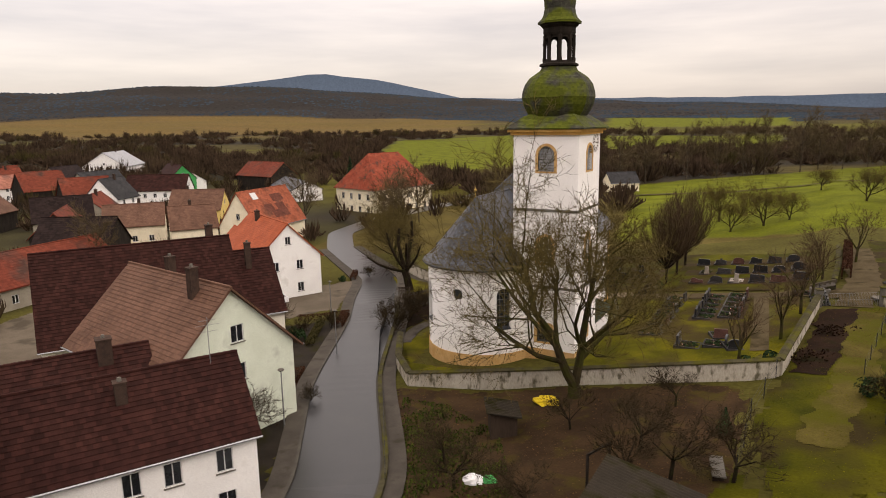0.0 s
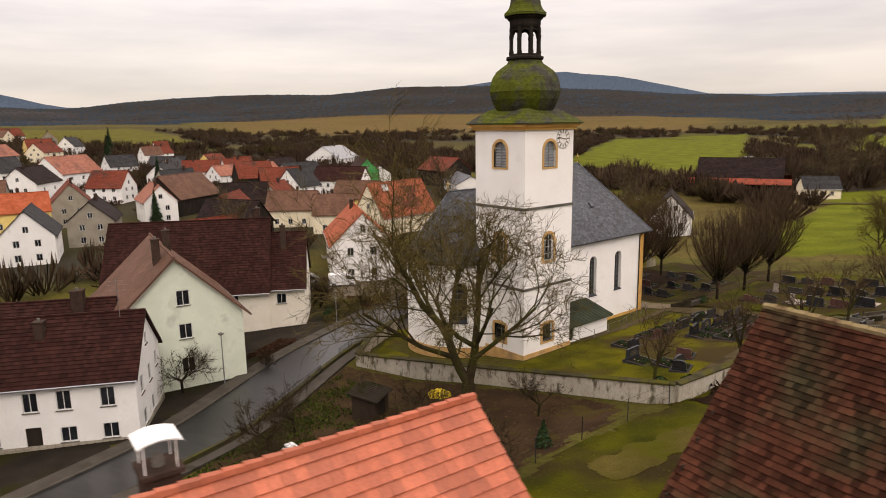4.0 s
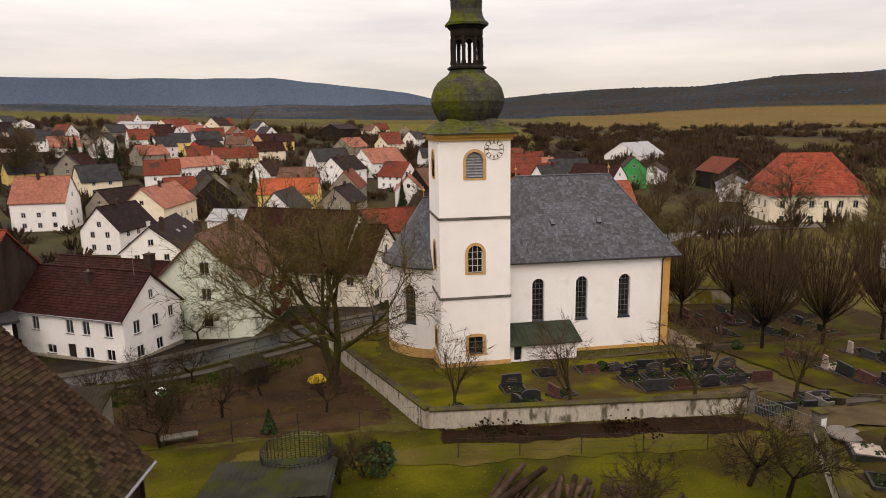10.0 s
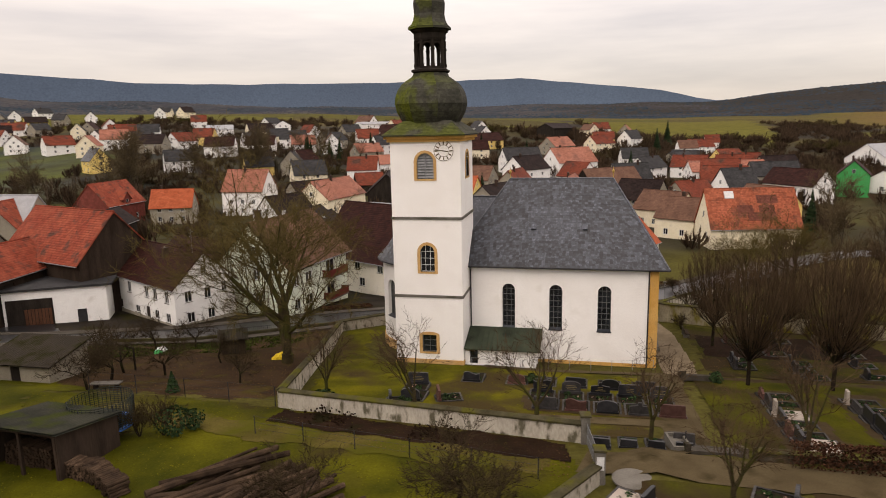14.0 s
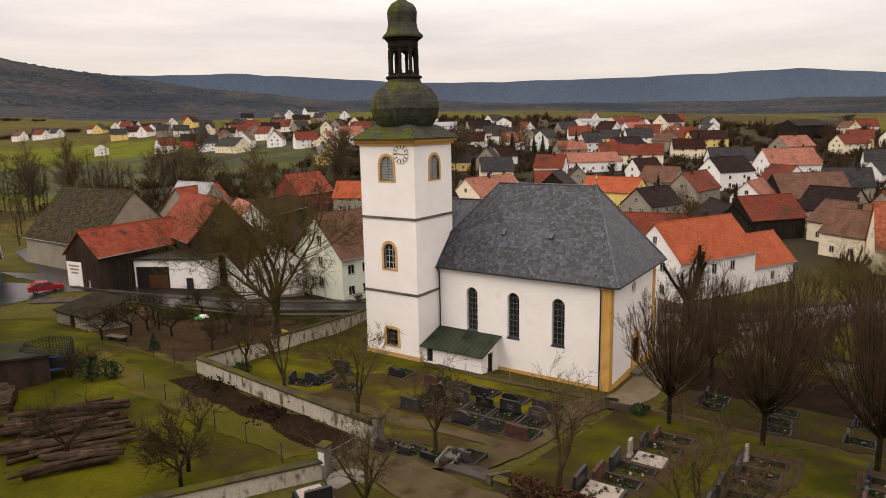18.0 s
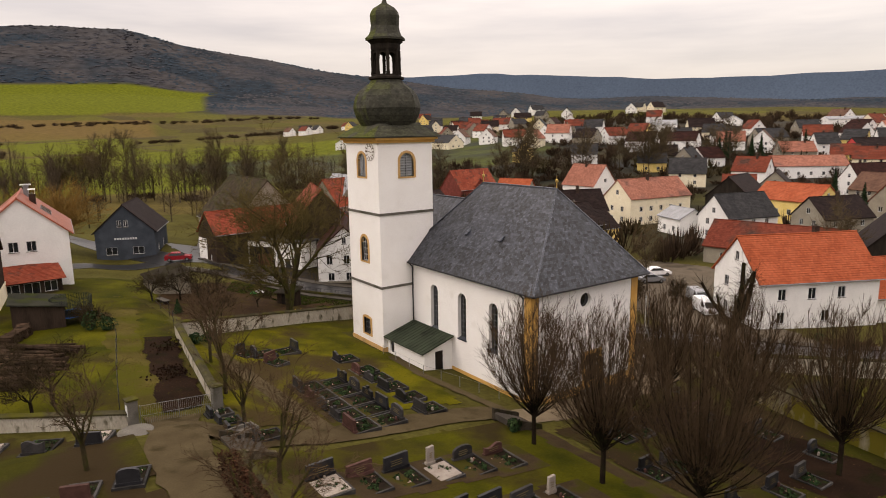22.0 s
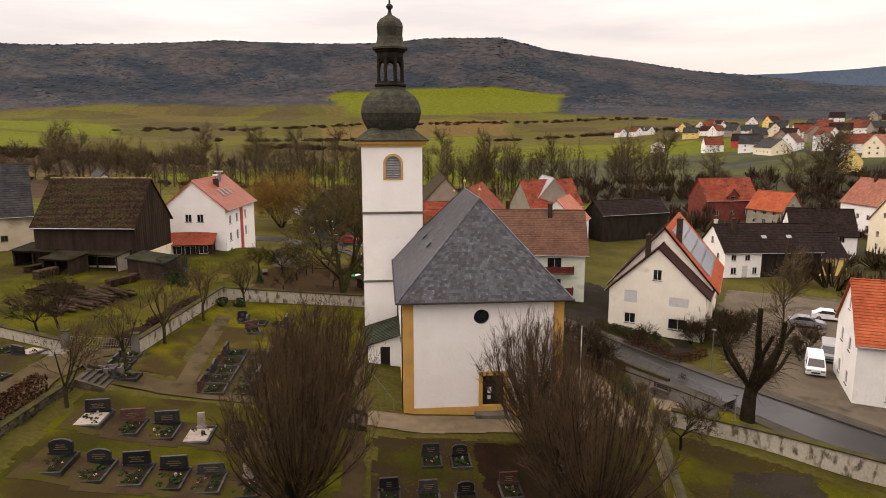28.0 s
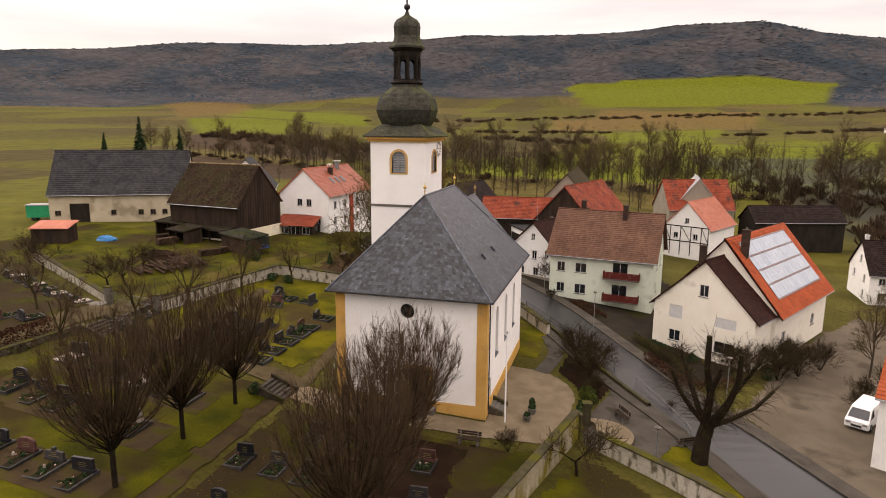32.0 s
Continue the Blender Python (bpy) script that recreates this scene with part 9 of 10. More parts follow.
g.box(-3, 3, -1.2, 1.2, 0.6, 2.7)
part("body", g, M["greenpaint"], wagon)
g = Geo()
g.prism([(-3.1, -1.3), (3.1, -1.3), (3.1, 1.3), (-3.1, 1.3)], 2.7, 2.85)
part("roof", g, M["pale"], wagon)
for x in (-2, 2):
    for y in (-1, 1):
        g = Geo()
        g.tube((x, y - 0.1, 0.35), (x, y + 0.1, 0.35), 0.35, 0.35, 12)
        part("wheel", g, M["rubber"], wagon)


def heap(name, x, y, s, h, material, label, category, seed):
    rng2 = random.Random(seed)
    g = Geo()
    k, rings = 12, 5
    for j in range(rings):
        t = j / (rings - 1)
        for i in range(k):
            a = 2 * math.pi * i / k
            r = s * math.cos(t * math.pi / 2) * rng2.uniform(0.75, 1.2) + 0.02
            g.v.append((r * math.cos(a), r * math.sin(a) * 0.7, h * math.sin(t * math.pi / 2) * rng2.uniform(0.85, 1.1) - 0.05))
    for j in range(rings - 1):
        g.f += [(j * k + i, j * k + (i + 1) % k, (j + 1) * k + (i + 1) % k, (j + 1) * k + i) for i in range(k)]
    return solo(name, g, material, label, category, m=Matrix.Translation((x, y, ground(x, y) + 0.03)))


heap("tarpaulin", -13.2, 41.7, 1.1, 0.55, M["yellowbag"], "crumpled yellow tarpaulin on the soil", "tarpaulin", 1)
heap("tarpaulin", 34.8, 42.0, 1.6, 0.8, M["bluetarp"], "blue tarpaulin over a small heap", "tarpaulin", 2)
heap("rubbish_bag", -13.0, 29.2, 0.7, 0.5, M["whitepaint"], "crumpled white bags dumped in the garden", "bag", 3)
heap("rubbish_bag", -12.2, 29.5, 0.5, 0.4, M["green"], "green plastic bag dumped in the garden", "bag", 4)
heap("soil_heap", 20, 49, 3.2, 0.9, M["leaflitter"], "heap of dark brushwood and soil", "heap", 5)
# leaf and stone heaps along the wall
for i, (x, y) in enumerate(((3.4, 52.5), (3.9, 54.2), (5.2, 60.0), (5.5, 61.4))):
    rng2 = random.Random(80 + i)
    g = Geo()
    for _ in range(70):
        m = pose(rng2.gauss(0, 0.7), rng2.gauss(0, 0.5), abs(rng2.gauss(0, 0.22)), rng2.uniform(0, 90), rng2.uniform(0, 90), rng2.uniform(0, 180))
        g.obox(m, rng2.uniform(0.08, 0.18), rng2.uniform(0.06, 0.13), rng2.uniform(0.04, 0.09))
    solo("rubble_heap", g, M["leaflitter"], "heap of dead leaves and loose stones against the churchyard wall", "stone heap", "stuff", m=Matrix.Translation((x, y, ground(x, y))))


def log_pile(x, y, rz, n, ln, seed, label):
    rng2 = random.Random(seed)
    top = thing("log_pile", pose(x, y, ground(x, y) + 0.05, 0, 0, rz), label, "logs")
    for i in range(n):
        r = rng2.uniform(0.10, 0.21)
        px = (i % max(1, n // 2)) * 0.42 - n * 0.1 + rng2.uniform(-0.1, 0.1)
        pz = r + (0.28 if i >= n // 2 else 0) + rng2.uniform(-0.05, 0.08)
        a = rng2.gauss(0, 0.16)
        hl = ln / 2 * rng2.uniform(0.75, 1.1)
        sh = rng2.uniform(-1.0, 1.0)
        g = Geo()
        p, q = Vector((px - math.sin(a) * hl, -math.cos(a) * hl + sh, pz)), Vector((px + math.sin(a) * hl, math.cos(a) * hl + sh, pz + rng2.uniform(-0.16, 0.16)))
        mid = p.lerp(q, 0.5) + Vector((rng2.uniform(-0.12, 0.12), 0, rng2.uniform(-0.03, 0.06)))
        g.tube(p, mid, r, r * 0.93, 8)
        g.tube(mid, q, r * 0.93, r * 0.8, 8)
        part("log", g, M["log"], top)
    return top


M["log"] = surf("log_bark", (0.0264, 0.0176, 0.012), (0.0528, 0.03432, 0.022), 1.5, 0.95, 0.8, 10, each=0.4, c3=(0.0816, 0.0528, 0.034), spot=0.62, spotscale=1.2)
log_pile(13.5, 51.6, 48, 16, 6.4, 1, "pile of long felled tree trunks on the grass")
log_pile(14.6, 54.6, 58, 16, 6.4, 2, "pile of long felled tree trunks on the grass")
log_pile(15.9, 57.8, 64, 8, 4.2, 3, "pile of felled tree trunks on the grass")
# stacked firewood
for i, (x, y, rz, nx, nz) in enumerate(((11.0, 40.6, 86, 20, 9), (12.8, 40.2, 86, 16, 7), (14.2, 45.6, 60, 18, 5), (13.6, 43.9, 80, 14, 5), (24.5, 41.5, 70, 16, 6), (27.5, 38.0, 70, 14, 5))):
    rng2 = random.Random(90 + i)
    g = Geo()
    for a in range(nx):
        for b in range(nz):
            px, pz, r = (a - nx / 2) * 0.2 + rng2.uniform(-0.03, 0.03), b * 0.17 + 0.1, rng2.uniform(0.07, 0.11)
            ln = rng2.uniform(0.4, 0.55)
            g.tube((px, -ln, pz), (px, ln, pz), r, r, 6)
    solo("firewood_stack", g, M["log"], "stack of split firewood", "firewood", "stuff", m=pose(x, y, ground(x, y) + 0.02, 0, 0, rz))
# trampoline with net
tramp = thing("trampoline", pose(9.4, 41.6, ground(9.4, 41.6), 0, 0, 0), "garden trampoline with dark safety net and blue padding", "trampoline")
g = Geo()
g.lathe(((1.75, 0.82), (1.75, 0.9), (1.5, 0.92), (1.48, 0.86)), 24)
part("padding", g, M["bluepad"], tramp)
g = Geo()
g.lathe(((1.5, 0.84), (1.5, 0.86)), 24)
part("mat", g, M["rubber"], tramp)
for i in range(6):
    a = 2 * math.pi * i / 6
    g = Geo()
    g.tube((1.7 * math.cos(a), 1.7 * math.sin(a), -0.2), (1.78 * math.cos(a), 1.78 * math.sin(a), 2.55), 0.035, 0.03, 6)
    part("pole", g, M["iron"], tramp)
g = Geo()
for i in range(48):
    a = 2 * math.pi * i / 48
    g.tube((1.72 * math.cos(a), 1.72 * math.sin(a), 0.9), (1.74 * math.cos(a), 1.74 * math.sin(a), 2.5), 0.022, 0.022, 3)
for z in [0.95 + 0.13 * j for j in range(13)]:
    for i in range(24):
        a, b = 2 * math.pi * i / 24, 2 * math.pi * (i + 1) / 24
        g.tube((1.73 * math.cos(a), 1.73 * math.sin(a), z), (1.73 * math.cos(b), 1.73 * math.sin(b), z), 0.02, 0.02, 3)
part("net", g, M["mesh_net"], tramp)


def leafy(name, x, y, w, h, label, seed, cone=False, n=420):
    rng2 = random.Random(seed)
    g = Geo()
    for _ in range(n):
        t = rng2.random()
        a = rng2.uniform(0, 2 * math.pi)
        r = w / 2 * ((1 - t) if cone else math.sqrt(max(0.02, 1 - (2 * t - 1) ** 2)) * (0.8 + 0.25 * math.sin(3 * a + seed))) * rng2.uniform(0.75, 1.05)
        c = Vector((r * math.cos(a), r * math.sin(a), 0.1 + h * t))
        v = Vector((math.cos(a), math.sin(a), 0.5)) + Vector((rng2.gauss(0, 0.4), rng2.gauss(0, 0.4), rng2.gauss(0, 0.4)))
        u = v.orthogonal().normalized() * 0.11
        q = v.normalized().cross(u)
        g.poly([c - u, c + q * 0.7, c + u, c - q * 0.7])
    top = thing(name, pose(x, y, ground(x, y)), label, "shrub")
    part("foliage", g, M["evergreen"], top)
    g = Geo()
    g.tube((0, 0, -0.1), (0, 0, h * 0.7), 0.05, 0.02, 5)
    part("stem", g, M["bark"], top)


leafy("conical_shrub", -0.7, 39.1, 1.1, 1.5, "dark green cone-shaped conifer shrub", 1, True)
for i, (x, y, w, h) in enumerate(((8.3, 45.4, 2.3, 1.7), (7.0, 45.9, 1.7, 1.2), (-0.6, 51.2, 1.6, 0.9), (1.0, 52.2, 1.5, 0.9), (-34.2, 72.8, 0.6, 1.3), (-34.0, 74.3, 0.6, 0.7), (-38.2, 71.3, 1.5, 1.2), (-12.9, 79.6, 1.1, 0.9), (-48.5, 52.6, 1.4, 0.9), (-55.5, 54.5, 1.6, 1.2), (-61, 77.6, 1.4, 0.9), (-9.6, 65.2, 1.0, 0.7))):
    leafy("evergreen_shrub", x, y, w, h, "rounded dark evergreen shrub", 5 + i, n=300)
# clipped hedges
def hedge(pts, w, h, label, material, seed):
    rng2 = random.Random(seed)
    g = Geo()
    for (ax, ay), (bx, by) in zip(pts, pts[1:]):
        d = math.hypot(bx - ax, by - ay)
        for _ in range(int(d * w * h * 320)):
            s, t, u = rng2.random(), rng2.random(), rng2.uniform(-1, 1)
            if rng2.random() < 0.6:
                u = math.copysign(1, u) * rng2.uniform(0.8, 1.05)
            else:
                t = rng2.uniform(0.85, 1.05)
            x, y = ax + (bx - ax) * s - (by - ay) / d * u * w / 2, ay + (by - ay) * s + (bx - ax) / d * u * w / 2
            c = Vector((x, y, ground(x, y) + h * t))
            v = Vector((rng2.gauss(0, 1), rng2.gauss(0, 1), rng2.gauss(0, 1))).normalized()
            a = v.orthogonal() * 0.06
            b = v.cross(a) * 0.8
            g.poly([c - a, c + b, c + a, c - b])
    solo("hedge", g, material, label, "hedge", "stuff")


M["brownhedge"] = surf("brown_hedge_leaves", (0.033, 0.0154, 0.009), (0.06, 0.0275, 0.015), 1.5, 0.95, 0.0, 9, island=0.5)
hedge([(6.6, 79.5), (7.0, 90), (7.2, 98)], 0.9, 1.3, "clipped brown beech hedge in the upper churchyard", M["brownhedge"], 1)
hedge([(-43.8, 55.0), (-47.2, 60.8)], 0.9, 0.9, "low clipped hedge at the front garden", M["brownhedge"], 2)
hedge([(-47.2, 60.8), (-52.2, 57.5)], 0.8, 0.8, "low clipped hedge at the front garden", M["brownhedge"], 3)
hedge([(-47.6, 52.6), (-44.4, 49.6)], 0.8, 0.8, "low green hedge beside the house", M["evergreen"], 4)
hedge([(-59.8, 78.6), (-62.5, 83)], 0.8, 0.8, "low bare hedge in front of the house", M["brownhedge"], 5)
hedge([(-35.2, 36.4), (-38.6, 42.0)], 1.8, 0.5, "low flower bed shrubs beside the house", M["brownhedge"], 6)


def fence(pts, h, label, gap=2.2, wire=3, material="iron", name="fence", slats=0.0):
    top = thing(name, pose(pts[0][0], pts[0][1], ground(*pts[0])), label, "fence")
    o = top.matrix_basis.translation
    for (ax, ay), (bx, by) in zip(pts, pts[1:]):
        d = math.hypot(bx - ax, by - ay)
        k = max(1, round(d / gap))
        prev = None
        for i in range(k + 1):
            x, y = ax + (bx - ax) * i / k, ay + (by - ay) * i / k
            z = ground(x, y)
            p = Vector((x, y, z)) - o
            g = Geo()
            g.tube(p - Vector((0, 0, 0.3)), p + Vector((0, 0, h)), 0.03, 0.03, 5)
            part("post", g, M[material], top)
            if prev is not None:
                g = Geo()
                for j in range(wire):
                    t = h * (j + 1) / wire - 0.03
                    r = 0.018 if slats else 0.008
                    g.tube(prev + Vector((0, 0, t)), p + Vector((0, 0, t)), r, r, 4)
                part("rail" if slats else "wire", g, M[material], top)
                if slats:
                    m = int((p - prev).length / slats)
                    g = Geo()
                    g.tube((0, 0, 0.06), (0, 0, h - 0.04), 0.011, 0.011, 4)
                    bar = g.mesh("bar")
                    for j in range(1, m):
                        part("bar", bar, M[material], top, m=Matrix.Translation(prev.lerp(p, j / m)))
            prev = p
    return top


fence([(0.6, 33), (0.6, 41), (1.6, 48.6)], 1.5, "old wire fence with thin posts along the garden", 3.6)
fence([(7.0, 50), (8.6, 60), (9.6, 67)], 1.2, "old wire fence across the meadow", 3.4)
fence([(-42.6, 62.6), (-46.4, 70.4), (-46.6, 71.6)], 0.95, "galvanised railing beside the road", 2.0, 2, "steel", "railing", 0.14)
fence([(-29.4, 42.6), (-36.6, 53.2), (-40.6, 60.2)], 1.0, "dark metal railing along the footway", 2.2, 2, "iron", "railing", 0.16)
fence([(-18.2, 27.5), (-26.2, 38.8)], 1.0, "dark metal railing along the garden", 2.4, 2, "iron", "railing", 0.2)
fence([(-14.2, 59.5), (-14.3, 66.2), (-17.4, 75.2)], 0.9, "thin railing on the bank beside the nave", 2.0, 1, "steel", "railing")
# churchyard gate and its pillar
gate = fence([(4.3, 69.4), (8.9, 70.0)], 1.3, "grey metal double gate of the churchyard", 2.3, 2, "steel", "gate", 0.12)
for x, y, h, key in ((9.35, 70.0, 1.75, "concrete"), (4.1, 69.3, 1.7, "concrete")):
    pl = thing("gate_pillar", pose(x, y, ground(x, y), 0, 0, 8), "rendered gate pillar of the churchyard", "pillar")
    g = Geo()
    g.box(-0.3, 0.3, -0.25, 0.25, -0.4, h)
    part("shaft", g, M[key], pl)
    g = Geo()
    g.box(-0.36, 0.36, -0.31, 0.31, h, h + 0.1)
    part("cap", g, M["coping"], pl)
    if x > 8:
        g = Geo()
        g.box(0.301, 0.31, -0.18, 0.18, h - 0.95, h - 0.25)
        part("notice_board", g, M["frame"], pl, "white notice board")
g = Geo()
g.lathe(((1.0, 0.0), (1.0, 0.08), (0.92, 0.1)), 28)
solo("manhole_cover", g, M["concrete"], "round concrete manhole cover in the path", "manhole", m=Matrix.Translation((9.5, 71.6, ground(9.5, 71.6) + 0.05)))
trough = thing("water_trough", pose(4.2, 74.4, ground(4.2, 74.4), 0, 0, 10), "mossy stone water trough for the graves", "trough")
g = Geo()
for a, b, c, d in ((-0.9, 0.9, -0.5, -0.38), (-0.9, 0.9, 0.38, 0.5), (-0.9, -0.78, -0.38, 0.38), (0.78, 0.9, -0.38, 0.38)):
    g.box(a, b, c, d, 0, 0.7)
g.box(-0.8, 0.8, -0.4, 0.4, 0, 0.5)
part("basin", g, M["concrete"], trough)
g = Geo()
g.tube((0, 0.42, 0), (0, 0.42, 1.2), 0.03, 0.03, 6)
part("tap", g, M["iron"], trough)


def lamp_post(x, y, h, label):
    top = thing("street_lamp", pose(x, y, ground(x, y)), label, "street lamp")
    g = Geo()
    g.tube((0, 0, -0.2), (0, 0, h), 0.06, 0.04, 8)
    part("pole", g, M["steel"], top)
    g = Geo()
    g.lathe(((0.1, 0), (0.22, 0.08), (0.26, 0.14), (0.1, 0.22), (0.02, 0.26)), 12, (0, 0, h))
    part("lamp_head", g, M["concrete"], top)


lamp_post(-50.6, 62.0, 4.2, "slim grey street lamp at the yard")
lamp_post(-43.6, 79.0, 3.6, "slim grey street lamp on the verge")
lamp_post(-38.0, 47.5, 4.5, "slim grey street lamp by the road")
lamp_post(-30.4, 31.8, 4.5, "slim grey street lamp by the house")
# taken for a downpipe at the nave corner; pole and knob shape made up
flag = thing("corner_downpipe", pose(-32.4, 75.3, ground(-32.4, 75.3)), "tall white downpipe beside the church corner", "flag pole")
g = Geo()
g.tube((0, 0, -0.2), (0, 0, 7.4), 0.07, 0.04, 8)
part("pole", g, M["whitepaint"], flag)
g = Geo()
g.lathe(((0.05, 7.38), (0.08, 7.45), (0.05, 7.53), (0.01, 7.56)), 8)
part("knob", g, M["steel"], flag)
# planters before the north door and steps
steps("door_steps", -31.9, 73.2, -90, 3, 1.8, 0.15, 0.35, M["concrete"], "grey steps to the side door of the church")
g = Geo()
g.lathe(((0.25, 0), (0.36, 0.45), (0.36, 0.5), (0.3, 0.5), (0.28, 0.4)), 12)
for x, y in ((-34.2, 72.8), (-34.0, 74.3)):
    solo("planter", g, M["concrete"], "round stone planter by the church door", "planter", m=Matrix.Translation((x, y, ground(x, y) + 0.05)))
# round steps and pillars between forecourt and road
fan = thing("round_steps", pose(-39.6, 74.2, ground(-39.6, 74.2), 0, 0, 0), "semicircular pale stone steps at the gate", "steps", kind="structure")
for i in range(4):
    g = Geo()
    r = 2.7 - 0.45 * i
    g.prism([(r * math.cos(a), r * math.sin(a)) for a in [math.pi * (0.72 + 0.9 * j / 12) for j in range(13)]] + [(0.2, -0.5), (0.2, 0.5)], -0.3, 0.14 + 0.13 * i)
    part("step", g, M["paving"], fan)
for x, y in ((-38.6, 73.0), (-38.0, 75.4)):
    pl = thing("gate_pillar", pose(x, y, ground(x, y), 0, 0, 12), "old sandstone gate pillar at the forecourt", "pillar")
    g = Geo()
    g.box(-0.28, 0.28, -0.28, 0.28, -0.4, 1.9)
    part("shaft", g, M["coping"], pl)
    g = Geo()
    g.box(-0.36, 0.36, -0.36, 0.36, 1.9, 2.02)
    part("cap", g, M["coping"], pl)
ramp = thing("ramp_wall", pose(-41.75, 76.7, ground(-41.75, 76.7), 0, 0, 52), "pale panelled parapet beside the steps", "parapet", kind="structure")
g = Geo()
g.box(-0.05, 0.05, -1.75, 1.75, -0.5, 0.95)
part("parapet", g, M["pale"], ramp)


def bench(x, y, rz):
    top = thing("bench", pose(x, y, ground(x, y) + 0.05, 0, 0, rz), "weathered wooden bench on concrete feet", "bench")
    for j in range(3):
        g = Geo()
        g.box(-0.9, 0.9, -0.25 + 0.17 * j, -0.11 + 0.17 * j, 0.42, 0.47)
        part("seat_slat", g, M["oldwood"], top)
    for j in range(2):
        g = Geo()
        g.box(-0.9, 0.9, 0.28, 0.33, 0.6 + 0.18 * j, 0.73 + 0.18 * j)
        part("back_slat", g, M["oldwood"], top)
    for s in (-0.65, 0.65):
        g = Geo()
        g.box(s - 0.06, s + 0.06, -0.25, 0.35, -0.2, 0.42)
        g.box(s - 0.06, s + 0.06, 0.26, 0.35, 0.4, 0.9)
        part("foot", g, M["concrete"], top)


bench(-41.3, 70.6, 120)
bench(-30.5, 79.8, 180)
bench(-46.3, 73.0, 30)


def car(x, y, rz, body_key, label, van=False, z=None):
    top = thing("car" if not van else "van", pose(x, y, (ground(x, y) if z is None else z) + 0.06, 0, 0, rz), label, "van" if van else "car")
    L, W, H = (4.4, 1.85, 1.85) if van else (4.3, 1.78, 1.45)
    if van:
        side = [(-2.2, 0.3), (2.15, 0.3), (2.2, 0.85), (1.95, 1.02), (1.15, 1.78), (0.9, 1.86), (-2.1, 1.86), (-2.2, 1.6)]
    else:
        side = [(-2.12, 0.3), (2.1, 0.3), (2.15, 0.68), (1.9, 0.84), (1.0, 0.95), (0.3, 1.42), (-1.1, 1.45), (-1.85, 0.98), (-2.1, 0.92)]
    g = Geo()
    k = len(side)
    inset = lambda zz: W / 2 - 0.02 - max(0.0, zz - 0.9) * 0.16  # noqa: E731
    g.v += [(a, -inset(b), b) for a, b in side] + [(a, inset(b), b) for a, b in side]
    g.f += [tuple(range(k)), tuple(range(2 * k - 1, k - 1, -1))] + [(i + k, (i + 1) % k + k, (i + 1) % k, i) for i in range(k)]
    part("body", g, M[body_key], top)
    wins = [[(1.02, 1.1), (1.8, 1.1), (1.08, 1.7), (0.6, 1.72), (0.6, 1.1)][i] for i in (4, 1, 2, 3)] if van else [(0.9, 0.99), (0.28, 1.36), (-1.05, 1.38), (-1.6, 1.0)]
    for s in (-1, 1):
        g = Geo()
        pts = [(a, s * (inset(b) + 0.012), b) for a, b in wins]
        g.poly(pts if s < 0 else pts[::-1])
        part("side_window", g, M["glass"], top)
    a, b = (side[3], side[4]) if van else (side[4], side[5])
    g = Geo()
    off = Vector((b[1] - a[1], 0, a[0] - b[0])).normalized() * 0.015
    p = lambda q, s, t: Vector((q[0], s * (inset(q[1]) - 0.1), q[1])) + off  # noqa: E731
    aa = (a[0] + (b[0] - a[0]) * 0.06, a[1] + (b[1] - a[1]) * 0.06)
    bb = (a[0] + (b[0] - a[0]) * 0.9, a[1] + (b[1] - a[1]) * 0.9)
    g.poly([p(aa, -1, 0), p(aa, 1, 0), p(bb, 1, 0), p(bb, -1, 0)])
    part("windscreen", g, M["glass"], top)
    for s in (-1, 1):
        g = Geo()
        g.box(side[2][0] - 0.06, side[2][0] + 0.012, s * 0.62 - 0.17, s * 0.62 + 0.17, 0.62, 0.78)
        part("headlight", g, M["steel"], top)
    g = Geo()
    g.box(side[2][0] - 0.08, side[2][0] + 0.02, -0.4, 0.4, 0.42, 0.58)
    part("grille", g, M["rubber"], top)
    for wx in (-1.35, 1.35):
        for s in (-1, 1):
            g = Geo()
            g.tube((wx, s * (W / 2 - 0.2), 0.31), (wx, s * (W / 2 + 0.01), 0.31), 0.31, 0.31, 14)
            wh = part("wheel", g, M["rubber"], top)
            g = Geo()
            g.tube((wx, s * (W / 2 - 0.02), 0.31), (wx, s * (W / 2 + 0.018), 0.31), 0.19, 0.17, 10)
            part("rim", g, M["steel"], wh)
    return top


M["silver"] = surf("silver_paint", (0.30, 0.31, 0.33), (0.33, 0.34, 0.36), 0.5, 0.25, 0.0, 5, metal=0.5)
M["redcar"] = surf("red_car_paint", (0.22, 0.015, 0.02), (0.25, 0.02, 0.025), 0.5, 0.25, 0.0, 5)
car(-61.6, 62.6, 58, "whitepaint", "white delivery van parked in the yard", True)
car(-66.0, 58.6, 55, "pale", "pale trailer van parked in the yard", True)
car(-71.5, 46.5, 150, "silver", "silver estate car parked in the yard")
car(-76.5, 44.0, 150, "whitepaint", "white car parked in the yard")
car(-10.6, -1.6, 160, "redcar", "red car parked at the junction")

